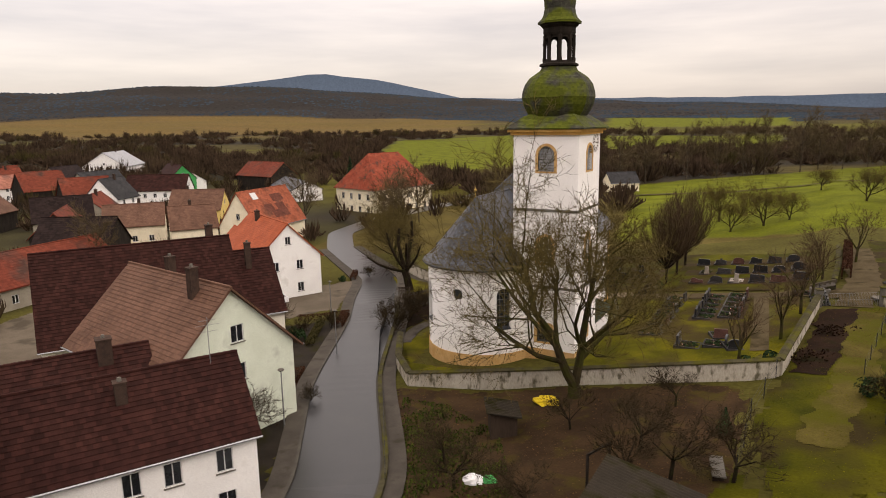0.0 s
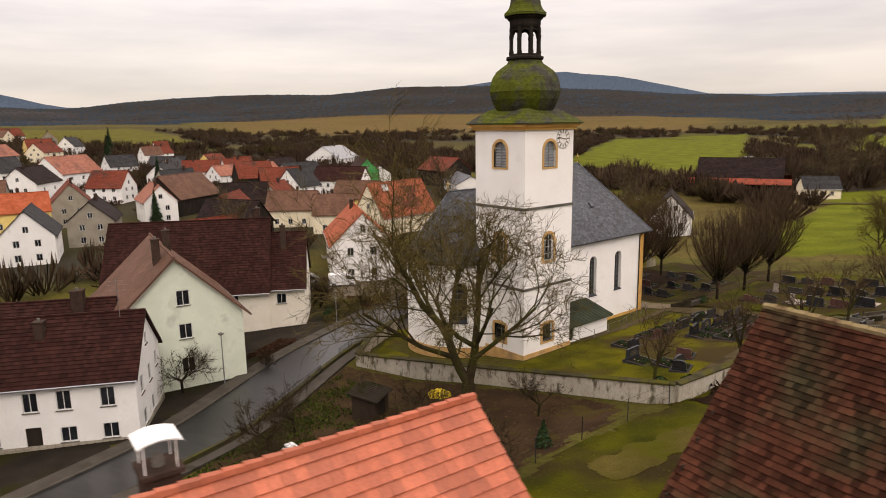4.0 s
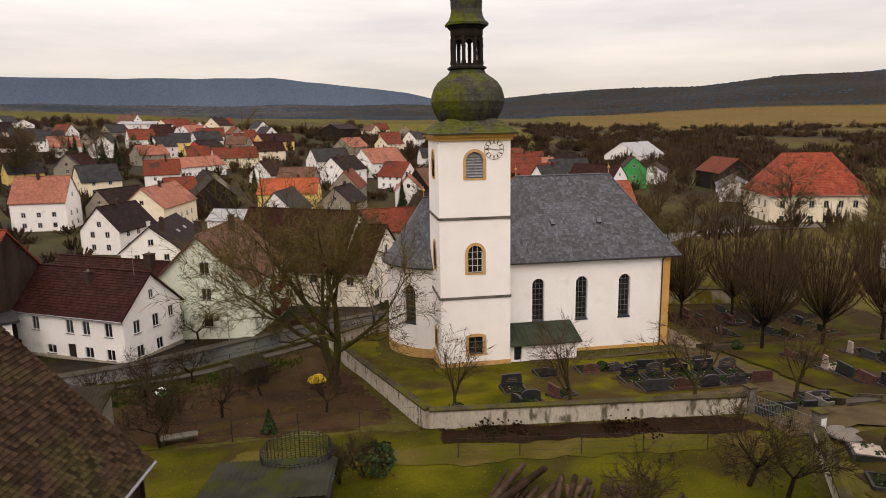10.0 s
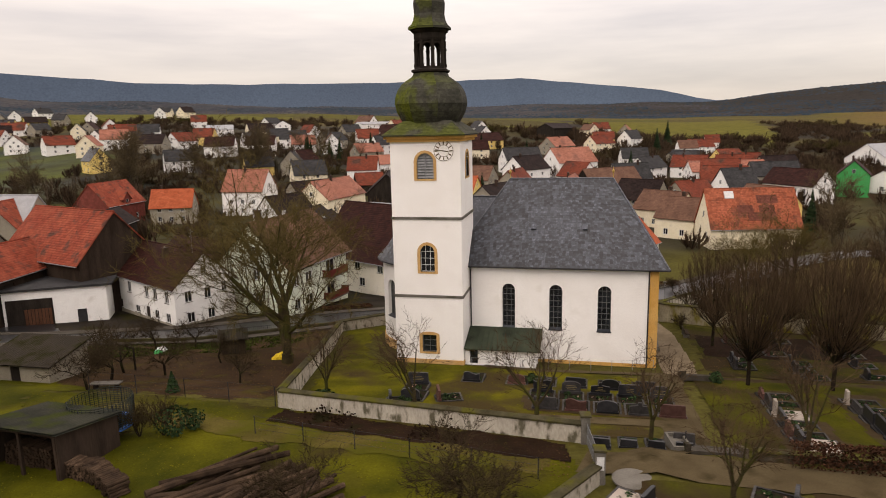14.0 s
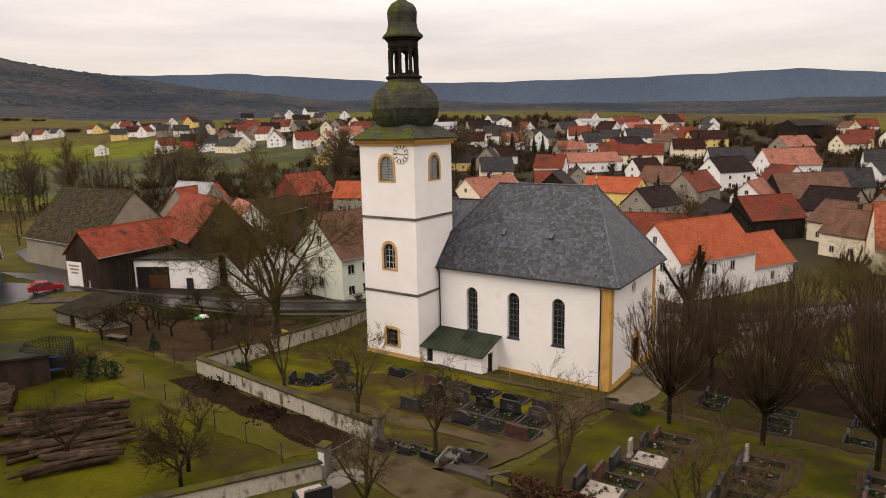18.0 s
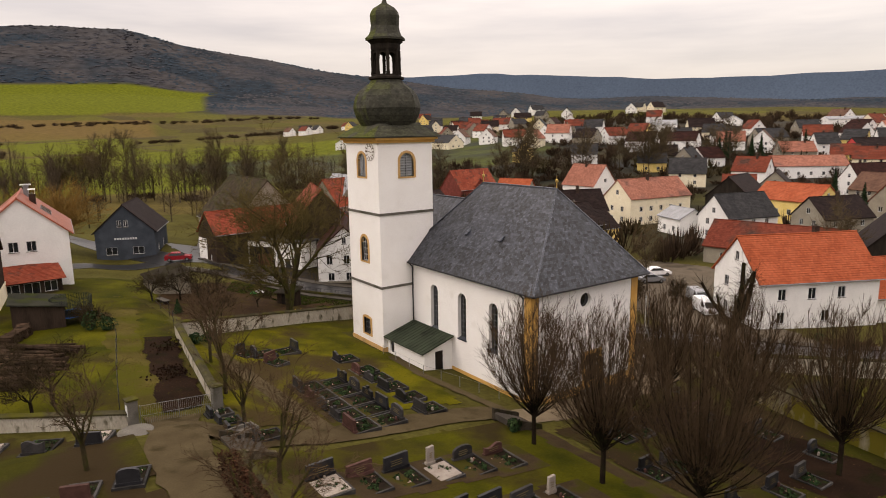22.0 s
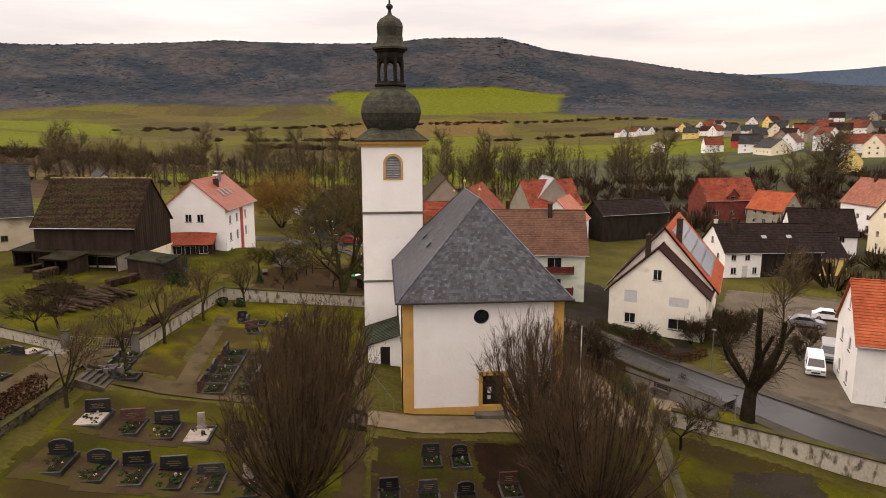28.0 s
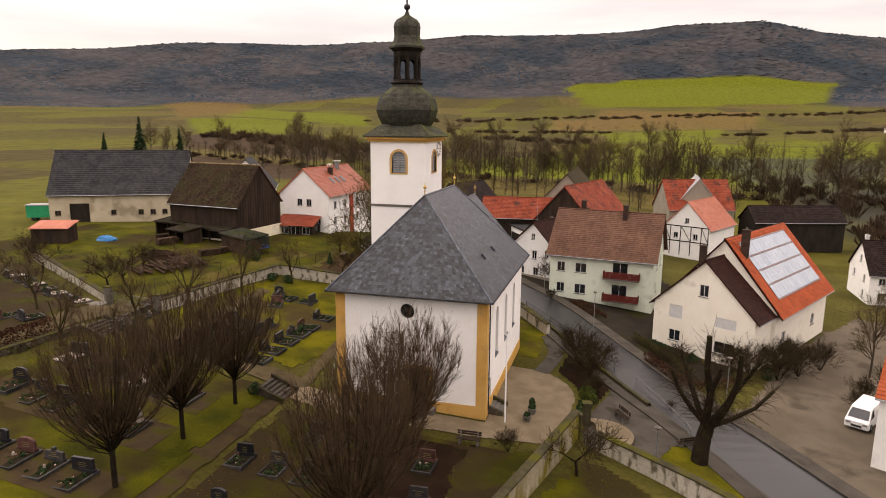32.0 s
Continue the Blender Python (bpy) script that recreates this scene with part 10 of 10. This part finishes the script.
# a pale board on posts in the garden, a swing frame and a wall lantern by the trees
board = thing("garden_table", pose(-0.4, 33.6, ground(-0.4, 33.6), 0, 0, 12), "pale weathered board on low trestles in the garden", "table")
g = Geo()
g.box(-0.35, 0.35, -1.15, 1.15, 0.42, 0.5)
part("board", g, M["concrete"], board)
for y in (-0.8, 0.8):
    g = Geo()
    g.box(-0.3, 0.3, y - 0.06, y + 0.06, -0.1, 0.42)
    part("trestle", g, M["oldwood"], board)
swing = thing("swing_frame", pose(-6.2, 31.0, ground(-6.2, 31.0), 0, 0, 70), "dark wooden frame standing in the garden", "frame")
for x in (-1.0, 1.0):
    g = Geo()
    g.box(x - 0.06, x + 0.06, -0.06, 0.06, -0.2, 2.0)
    part("post", g, M["darkwood"], swing)
g = Geo()
g.box(-1.06, 1.06, -0.05, 0.05, 2.0, 2.12)
part("beam", g, M["darkwood"], swing)

# ---- brook trees, hedges and far woods ----
BROOK = [(-300, -60), (-200, -88), (-137, -112), (-66, -128), (0, -146), (80, -176), (170, -225), (260, -260)]
rng = random.Random(31)
count = 0
for (ax, ay), (bx, by) in zip(BROOK, BROOK[1:]):
    k = int(math.hypot(bx - ax, by - ay) / 5.2)
    for i in range(k):
        s = (i + rng.random()) / k
        x, y = ax + (bx - ax) * s + rng.uniform(-8, 8), ay + (by - ay) * s + rng.gauss(0, 11)
        if noise.noise((x / 30, y / 30, 4.0)) < rng.uniform(-0.55, 0.05):
            continue
        low = rng.random() < 0.45
        tree("yard" if low else "slim", x, y, 7.0 if low else 15.0, (40 if low else 70) + count % (3 if low else 4), "low bare tree along the brook" if low else "tall bare alder along the brook", scale=rng.uniform(0.9, 1.7) if low else rng.uniform(0.6, 1.25), group="trees along the brook")
        count += 1
for i, (x, y) in enumerate(((30, -250), (55, -285), (85, -262), (104, -298), (12, -300), (128, -262), (150, -236), (70, -330), (-55, -295), (-30, -250), (185, -300), (-20, -205), (45, -215), (110, -230))):
    tree("wide" if i % 2 else "slim", x, y, 15 if i % 2 else 15.0, 11 if i % 2 else 70 + i % 4, "tall bare tree beyond the brook", scale=1.15 if i % 2 else 1.3, group="trees along the brook")
for i, (x, y, s) in enumerate(((-5, 131, 0.5), (12, 155, 0.5), (-14, 142, 0.55), (-1, 137, 0.4), (-10, 126, 0.4), (4, 188, 0.4), (40, 165, 0.5), (-88, 128, 0.7), (-72, 108, 0.6), (-66, 100, 0.7), (-76, 116, 0.7), (-84, 138, 0.8), (-60, 92, 0.6), (-100, 62, 0.6), (-66, 50, 0.5), (-52, 126, 0.7), (-62, 138, 0.8), (-104, 118, 0.8))):
    round_one = i < 7 or i % 3 == 0
    tree("wide" if round_one else "slim", x, y, 15 if round_one else 15.0, 11 if round_one else 70 + i % 4, "bare tree at the edge of the village", scale=s, group="village trees")
for i in range(13):
    tree("slim", -62 + 9.5 * i + rng.uniform(-3, 3), 246 + 10.5 * i + rng.uniform(-5, 5), 15.0, 70 + i % 4, "tall bare alder along the meadow", scale=rng.uniform(0.9, 1.25), group="alders along the meadow")


for x, y, sc in ((143, -97, 1.5), (150, -86, 1.1), (128, -101, 1.2), (-150, 62, 0.6), (-172, 36, 0.6), (-226, 86, 0.8), (-205, 14, 0.6), (-292, 40, 0.8), (-262, -62, 0.8), (-338, 10, 0.8), (-104, 108, 0.7), (-118, 118, 0.6), (-306, -84, 0.7), (-130, 170, 0.9), (-288, -75, 0.9), (-290, -58, 0.8), (-309, -47, 0.9), (-296, -66, 0.75), (-455, 125, 1.1), (-415, 114, 0.9)):
    tree("conifer", x, y, 16.0, 90 + int(x) % 2, "dark green conifer among the houses", scale=sc, group="conifers of the village")
tree("willow", 5.4, -20.8, 10.0, 95, "tall willow shrub with ochre twigs", name="shrub")


def clump(geo, x, y, z, w, h, rng, n=26):
    """A loose bare crown: fans of thin rising twigs."""
    t = 0.03 * w ** 0.5
    for _ in range(n):
        a, b = rng.uniform(0, 2 * math.pi), rng.random()
        rr = w * math.sqrt(b) * 0.5
        top = h * (1 - 0.5 * b) * rng.uniform(0.7, 1.05)
        px, py = x + rr * math.cos(a) * 0.55, y + rr * math.sin(a) * 0.55
        for _ in range(6):
            k = len(geo.v)
            c = rng.uniform(0, 2 * math.pi)
            ex, ey = px + w * 0.22 * math.cos(c) + 0.4 * rr * math.cos(a), py + w * 0.22 * math.sin(c) + 0.4 * rr * math.sin(a)
            d = rng.uniform(0, math.pi)
            ux, uy = t * math.cos(d), t * math.sin(d)
            geo.v += [(px - ux, py - uy, z + top * 0.05), (px + ux, py + uy, z + top * 0.05), (ex + ux * 1.6, ey + uy * 1.6, z + top * 0.7), (ex, ey, z + top * rng.uniform(0.85, 1.0)), (ex - ux * 1.6, ey - uy * 1.6, z + top * 0.66)]
            geo.f.append((k, k + 1, k + 2, k + 3, k + 4))


def copse(geo, x, y, z, w, h, rng, n=26):
    """A bare tree far off: a stem, rising limbs, and sprays of thin twigs on them."""
    geo.tube((x, y, z - 0.3), (x + rng.uniform(-0.3, 0.3), y + rng.uniform(-0.3, 0.3), z + 0.75 * h), 0.2, 0.06, 4)
    for _ in range(n):
        a, b = rng.uniform(0, 2 * math.pi), rng.uniform(0.25, 0.9)
        sx, sy, sz = x, y, z + h * b * 0.75
        r = w * 0.5 * math.sin(math.pi * min(1, b + 0.12)) ** 0.6 * rng.uniform(0.6, 1.1)
        ex, ey, ez = x + r * math.cos(a), y + r * math.sin(a), z + h * min(1.0, b + rng.uniform(0.05, 0.3))
        for k2 in range(7):
            s = 0.0 if k2 == 0 else rng.uniform(0.3, 0.95)
            px, py, pz = sx + (ex - sx) * s, sy + (ey - sy) * s, sz + (ez - sz) * s
            qx, qy, qz = (ex, ey, ez) if k2 == 0 else (px + rng.uniform(-1, 1) * 0.16 * w, py + rng.uniform(-1, 1) * 0.16 * w, pz + rng.uniform(0.0, 0.16) * h)
            t, d, i0 = 0.05 if k2 == 0 else 0.032, rng.uniform(0, math.pi), len(geo.v)
            ux, uy = t * math.cos(d), t * math.sin(d)
            geo.v += [(px - ux, py - uy, pz), (px + ux, py + uy, pz), (qx, qy, qz)]
            geo.f.append((i0, i0 + 1, i0 + 2))


M["scrub"] = surf("bare_scrub", (0.0374, 0.0247, 0.0153), (0.0629, 0.0416, 0.0263), 0.05, 1.0, 0.0, 0.5, island=0.4, c3=(0.0467, 0.0391, 0.0136), spot=0.6, spotscale=0.02)


def stand(name, label, spots, material, make=clump):
    geo = Geo()
    for x, y, w, h, n in spots:
        if name != "brook_thicket" and meadow(x, y):
            continue
        make(geo, x, y, ground(x, y), w, h, rng, n)
    solo(name, geo, material, label, "trees", "stuff")


def strip(line, spread, gap, w, h, n=22):
    out = []
    for (ax, ay), (bx, by) in zip(line, line[1:]):
        k = max(1, int(math.hypot(bx - ax, by - ay) / gap))
        for i in range(k):
            s = (i + rng.random()) / k
            out.append((ax + (bx - ax) * s + rng.uniform(-spread, spread), ay + (by - ay) * s + rng.uniform(-spread, spread), w * rng.uniform(0.7, 1.3), h * rng.uniform(0.6, 1.2), n))
    return out


stand("hedge_row", "brown scrub and bare hedges along the brook and fields", strip(BROOK, 10, 9, 5, 3, 20)
      + strip([(-60, 190), (-140, 230), (-260, 250), (-420, 230)], 30, 4, 10, 8) + strip([(60, 205), (-20, 195), (-80, 200), (-150, 240)], 14, 4, 9, 9)
      + strip([(-500, 160), (-380, 260), (-250, 330), (-100, 420), (60, 470)], 45, 4, 13, 9) + strip([(-560, 90), (-470, 40), (-520, -40)], 25, 6, 10, 9)
      + strip([(-300, -330), (-200, -420), (-60, -520), (120, -640)], 22, 6, 10, 8) + strip([(-240, -160), (-150, -190), (-60, -230)], 16, 5, 8, 6)
      + strip([(100, -330), (240, -420), (380, -520)], 30, 6, 12, 10) + strip([(-460, -700), (-280, -860), (0, -960), (220, -900)], 25, 8, 12, 7)
      + strip([(-700, -1500), (-300, -1650), (100, -1500), (500, -1300)], 40, 11, 16, 9), M["scrub"])
M["thicket"] = surf("olive_brown_twigs", (0.0360, 0.0264, 0.0138), (0.0570, 0.0432, 0.0228), 0.1, 1.0, 0.0, 0.5, island=0.3)
stand("brook_thicket", "dense olive-brown twigs of the trees along the brook", strip(BROOK, 9, 5.5, 8, 10, 30) + strip([(-82, -128), (-20, -142), (45, -162)], 7, 4.0, 8.5, 13, 40) + strip([(-170, -205), (-75, -190), (10, -240), (70, -270)], 16, 9, 9, 12, 30) + strip([(-60, -60), (-20, -75), (30, -70)], 14, 6, 8, 10, 30) + strip([(60, -290), (110, -300), (190, -300)], 25, 14, 9, 14, 26), M["thicket"], copse)
M["greytwig"] = surf("grey_brown_twigs", (0.050, 0.037, 0.025), (0.082, 0.062, 0.042), 0.1, 1.0, 0.0, 0.5, island=0.3)
stand("brook_thicket", "tall dense grey-brown bare trees along the brook", strip([(-120, -116), (-40, -134), (40, -156), (110, -190)], 15, 2.8, 10, 19, 46) + strip([(-210, -86), (-120, -112)], 10, 5, 8, 10, 40) + strip([(-30, -150), (40, -172)], 12, 4, 9, 17, 46) + strip([(-85, -62), (-30, -84), (30, -92), (75, -84)], 17, 3.6, 8, 9, 40), M["greytwig"], copse)
# brown scrub over the valley floor, and bushes between the village houses
zone = []
while len(zone) < 2900:
    az, r = rng.uniform(-30, 90), 150 + 850 * rng.random() ** 0.8
    x, y = -25 - r * math.sin(radians(az)), 60 + r * math.cos(radians(az))
    if thicket(x, y) > 0.5:
        tall = rng.random() < 0.25
        zone.append((x, y, rng.uniform(6, 11), rng.uniform(8, 13) if tall else rng.uniform(3, 8), 12))
while len(zone) < 4700:
    x, y = rng.uniform(-520, -85), rng.uniform(-330, 190)
    if y + 0.4 * x < 120 and all(math.hypot(x - p[0], y - p[1]) > 9.5 for p in TAKEN):
        zone.append((x, y, rng.uniform(3.5, 7), rng.uniform(2, 8.5), 12))
stand("valley_scrub", "brown leafless scrub and garden bushes in the valley", zone, M["scrub"])
# far ridges on a backdrop, blue because distance haze is put into the colour
M["farblue"] = surf("hazed_ridge", (0.098, 0.132, 0.185), (0.11, 0.15, 0.21), 0.002, 1.0, 0.0, 0.1)
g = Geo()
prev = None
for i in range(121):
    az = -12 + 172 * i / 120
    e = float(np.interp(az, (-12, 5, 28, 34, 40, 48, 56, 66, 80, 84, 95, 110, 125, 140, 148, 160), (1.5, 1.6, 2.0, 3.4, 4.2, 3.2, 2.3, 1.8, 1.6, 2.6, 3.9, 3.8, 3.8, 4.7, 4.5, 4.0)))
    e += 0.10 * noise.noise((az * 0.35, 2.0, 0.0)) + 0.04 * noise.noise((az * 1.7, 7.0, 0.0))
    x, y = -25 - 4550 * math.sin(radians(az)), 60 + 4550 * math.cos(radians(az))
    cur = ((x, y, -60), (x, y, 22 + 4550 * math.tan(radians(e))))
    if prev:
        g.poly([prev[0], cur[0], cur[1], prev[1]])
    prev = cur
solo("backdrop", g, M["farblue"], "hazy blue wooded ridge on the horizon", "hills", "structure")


# the crowns of the hill woods, beech and pine
def crown(geo, x, y, z, w, h, rng):
    """A rough far crown: an uneven skirt and a blunt top."""
    i0, a0 = len(geo.v), rng.uniform(0, 2 * math.pi)
    for i in range(4):
        a, r = a0 + math.pi / 2 * i, w * 0.62 * rng.uniform(0.75, 1.25)
        geo.v.append((x + r * math.cos(a), y + r * math.sin(a), z - 0.3 * h))
    geo.v.append((x + rng.uniform(-0.15, 0.15) * w, y + rng.uniform(-0.15, 0.15) * w, z + h))
    geo.f += [(i0 + i, i0 + (i + 1) % 4, i0 + 4) for i in range(4)]


# both crown colours carry a bluish tint that stands for distance haze
M["beech"] = surf("hazed_bare_beech", (0.030, 0.032, 0.040), (0.052, 0.049, 0.050), 0.0035, 1.0, 0.0, 0.05, island=0.05)
M["pine"] = surf("hazed_pine_crowns", (0.015, 0.025, 0.035), (0.026, 0.038, 0.050), 0.0035, 1.0, 0.0, 0.05, island=0.05)
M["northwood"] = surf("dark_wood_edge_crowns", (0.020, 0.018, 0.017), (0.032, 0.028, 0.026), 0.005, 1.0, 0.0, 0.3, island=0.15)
beeches, pines, dark_crowns = Geo(), Geo(), Geo()
made = 0
while made < 52000:
    az, r = rng.uniform(-28, 236), 1350 + 2350 * rng.random() ** 0.8
    x, y = -25 - r * math.sin(radians(az)), 60 + r * math.cos(radians(az))
    if woods(x, y) < 0.6:
        made += 0.25
        continue
    made += 1
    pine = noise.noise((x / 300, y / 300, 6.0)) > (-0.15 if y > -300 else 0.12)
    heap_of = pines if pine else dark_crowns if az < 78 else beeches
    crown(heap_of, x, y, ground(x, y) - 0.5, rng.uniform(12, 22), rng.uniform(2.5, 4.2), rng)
solo("hill_wood", beeches, M["beech"], "grey-brown bare beech woods on the hills, haze tint in the colour", "woods", "stuff", smooth=True)
solo("hill_wood", pines, M["pine"], "dark blue-green pine woods on the hills, haze tint in the colour", "woods", "stuff", smooth=True)
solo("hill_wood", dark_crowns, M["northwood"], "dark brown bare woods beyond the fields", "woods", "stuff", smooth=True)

# ---- fallen leaves, ivy and grass tufts ----
def scatter(name, poly, n, size, rise, material, label, seed, keep=None):
    """Small bent leaves or tufts strewn over the ground inside an outline."""
    rng2, geo = random.Random(seed), Geo()
    xs, ys = [p[0] for p in poly], [p[1] for p in poly]
    made = tries = 0
    while made < n and tries < n * 12:
        tries += 1
        x, y = rng2.uniform(min(xs), max(xs)), rng2.uniform(min(ys), max(ys))
        if not inside(x, y, poly) or noise.noise((x * 0.45, y * 0.45, seed)) < rng2.uniform(-0.5, 0.25):
            continue
        made += 1
        z = ground(x, y) + 0.06
        a, s, h = rng2.uniform(0, 2 * math.pi), size * rng2.uniform(0.5, 1.4), rise * rng2.uniform(0.4, 1.4)
        ux, uy, vx, vy = s * math.cos(a), s * math.sin(a), -0.6 * s * math.sin(a), 0.6 * s * math.cos(a)
        k = len(geo.v)
        geo.v += [(x - ux, y - uy, z), (x + vx, y + vy, z + h), (x + ux, y + uy, z + 0.5 * h), (x - vx, y - vy, z - 0.02)]
        geo.f.append((k, k + 1, k + 2, k + 3))
    solo(name, geo, M[material], label, "grass" if material == "tuft" else "leaves", "stuff")


M["deadleaf"] = surf("dead_leaves", (0.0549, 0.0307, 0.0132), (0.0988, 0.0600, 0.0249), 3.0, 0.9, 0.0, 20, island=0.5)
M["ivy"] = surf("ivy_and_weeds", (0.022, 0.036, 0.006), (0.050, 0.062, 0.010), 2.0, 0.8, 0.0, 20, island=0.5)
M["tuft"] = surf("grass_tufts", (0.056, 0.056, 0.004), (0.095, 0.085, 0.006), 0.5, 0.95, 0.0, 12, island=0.25)
GARDEN = [(-26.5, 41.6), (-2.0, 47.2), (0.2, 46), (0.4, 34), (-3, 22), (-12, 21), (-19, 29)]
scatter("fallen_leaves", GARDEN, 4000, 0.05, 0.025, "deadleaf", "brown fallen leaves on the garden soil", 3)
scatter("ivy_ground", [(-20.5, 31), (-12.5, 20.5), (-9.5, 27), (-14.5, 36), (-21, 40), (-25, 40)], 6000, 0.07, 0.12, "ivy", "green ivy and weeds over the garden bank", 4)
scatter("grass_tufts", [(2.5, 30), (0.8, 40), (2, 49.5), (5, 68), (9, 69), (17, 64.5), (30, 56), (36, 62), (48, 50), (48, 30), (30, 33), (14, 37)], 9000, 0.04, 0.03, "tuft", "olive grass tufts on the meadow", 5)
scatter("grass_tufts", [(-26, 43.5), (1.2, 50), (3.4, 69), (2.5, 73), (-13, 73.5), (-14.5, 60), (-14, 51), (-20, 47.5)], 3500, 0.04, 0.025, "tuft", "olive grass tufts in the churchyard", 6)
scatter("grass_tufts", [(3, 77.5), (5, 80), (5, 99), (-14, 103), (-14, 78)], 2500, 0.04, 0.025, "tuft", "olive grass tufts between the graves", 7)
scatter("grass_tufts", [(-40, 79), (-52, 88), (-48, 104), (-36, 104), (-35.5, 90), (-38, 79)], 3000, 0.04, 0.025, "tuft", "olive grass tufts on the lower lawn", 8)
scatter("fallen_leaves", [(-15.5, 80), (-30, 80.5), (-32, 94), (-24, 103), (-16, 103)], 3000, 0.045, 0.025, "deadleaf", "brown fallen leaves under the clipped trees", 9)
scatter("fallen_leaves", [(2.0, 49.5), (4.4, 68.5), (9.4, 68.5), (6.8, 49.5)], 1800, 0.045, 0.025, "deadleaf", "brown fallen leaves along the wall", 10)


def twig_hedge(line, width, height, material, label, seed):
    """A clipped winter hedge: short crossing twigs and leaves filling a long low box."""
    rng2, geo = random.Random(seed), Geo()
    for (ax, ay), (bx, by) in zip(line, line[1:]):
        d = math.hypot(bx - ax, by - ay)
        for _ in range(int(d * 260)):
            s, w = rng2.random(), rng2.uniform(-0.5, 0.5) * width
            x, y = ax + (bx - ax) * s - (by - ay) / d * w, ay + (by - ay) * s + (bx - ax) / d * w
            top = height * (1 + 0.18 * noise.noise((x, y, 1.0))) * (1 - 0.35 * (2 * abs(w) / width) ** 3)
            z = ground(x, y) + top * rng2.random() ** 0.6
            u, v = Vector([rng2.gauss(0, 1) for _ in range(3)]).normalized() * 0.11, Vector([rng2.gauss(0, 1) for _ in range(3)]).normalized() * 0.05
            c = Vector((x, y, z))
            geo.poly([c - u, c + v, c + u, c - v])
    solo("hedge", geo, M[material], label, "hedge", "stuff")


M["hedge"] = surf("brown_hedge_leaves", (0.030, 0.028, 0.010), (0.060, 0.050, 0.018), 1.5, 0.9, 0.0, 12, island=0.5)
twig_hedge([(-42.6, 48.6), (-44.6, 51.6), (-48.2, 57.2)], 0.9, 0.95, "hedge", "low clipped brown-green hedge beside the footway", 1)
twig_hedge([(-38.7, 69.6), (-38.3, 67.4)], 1.5, 1.3, "ivy", "dark evergreen shrub beside the gate pillar", 2)
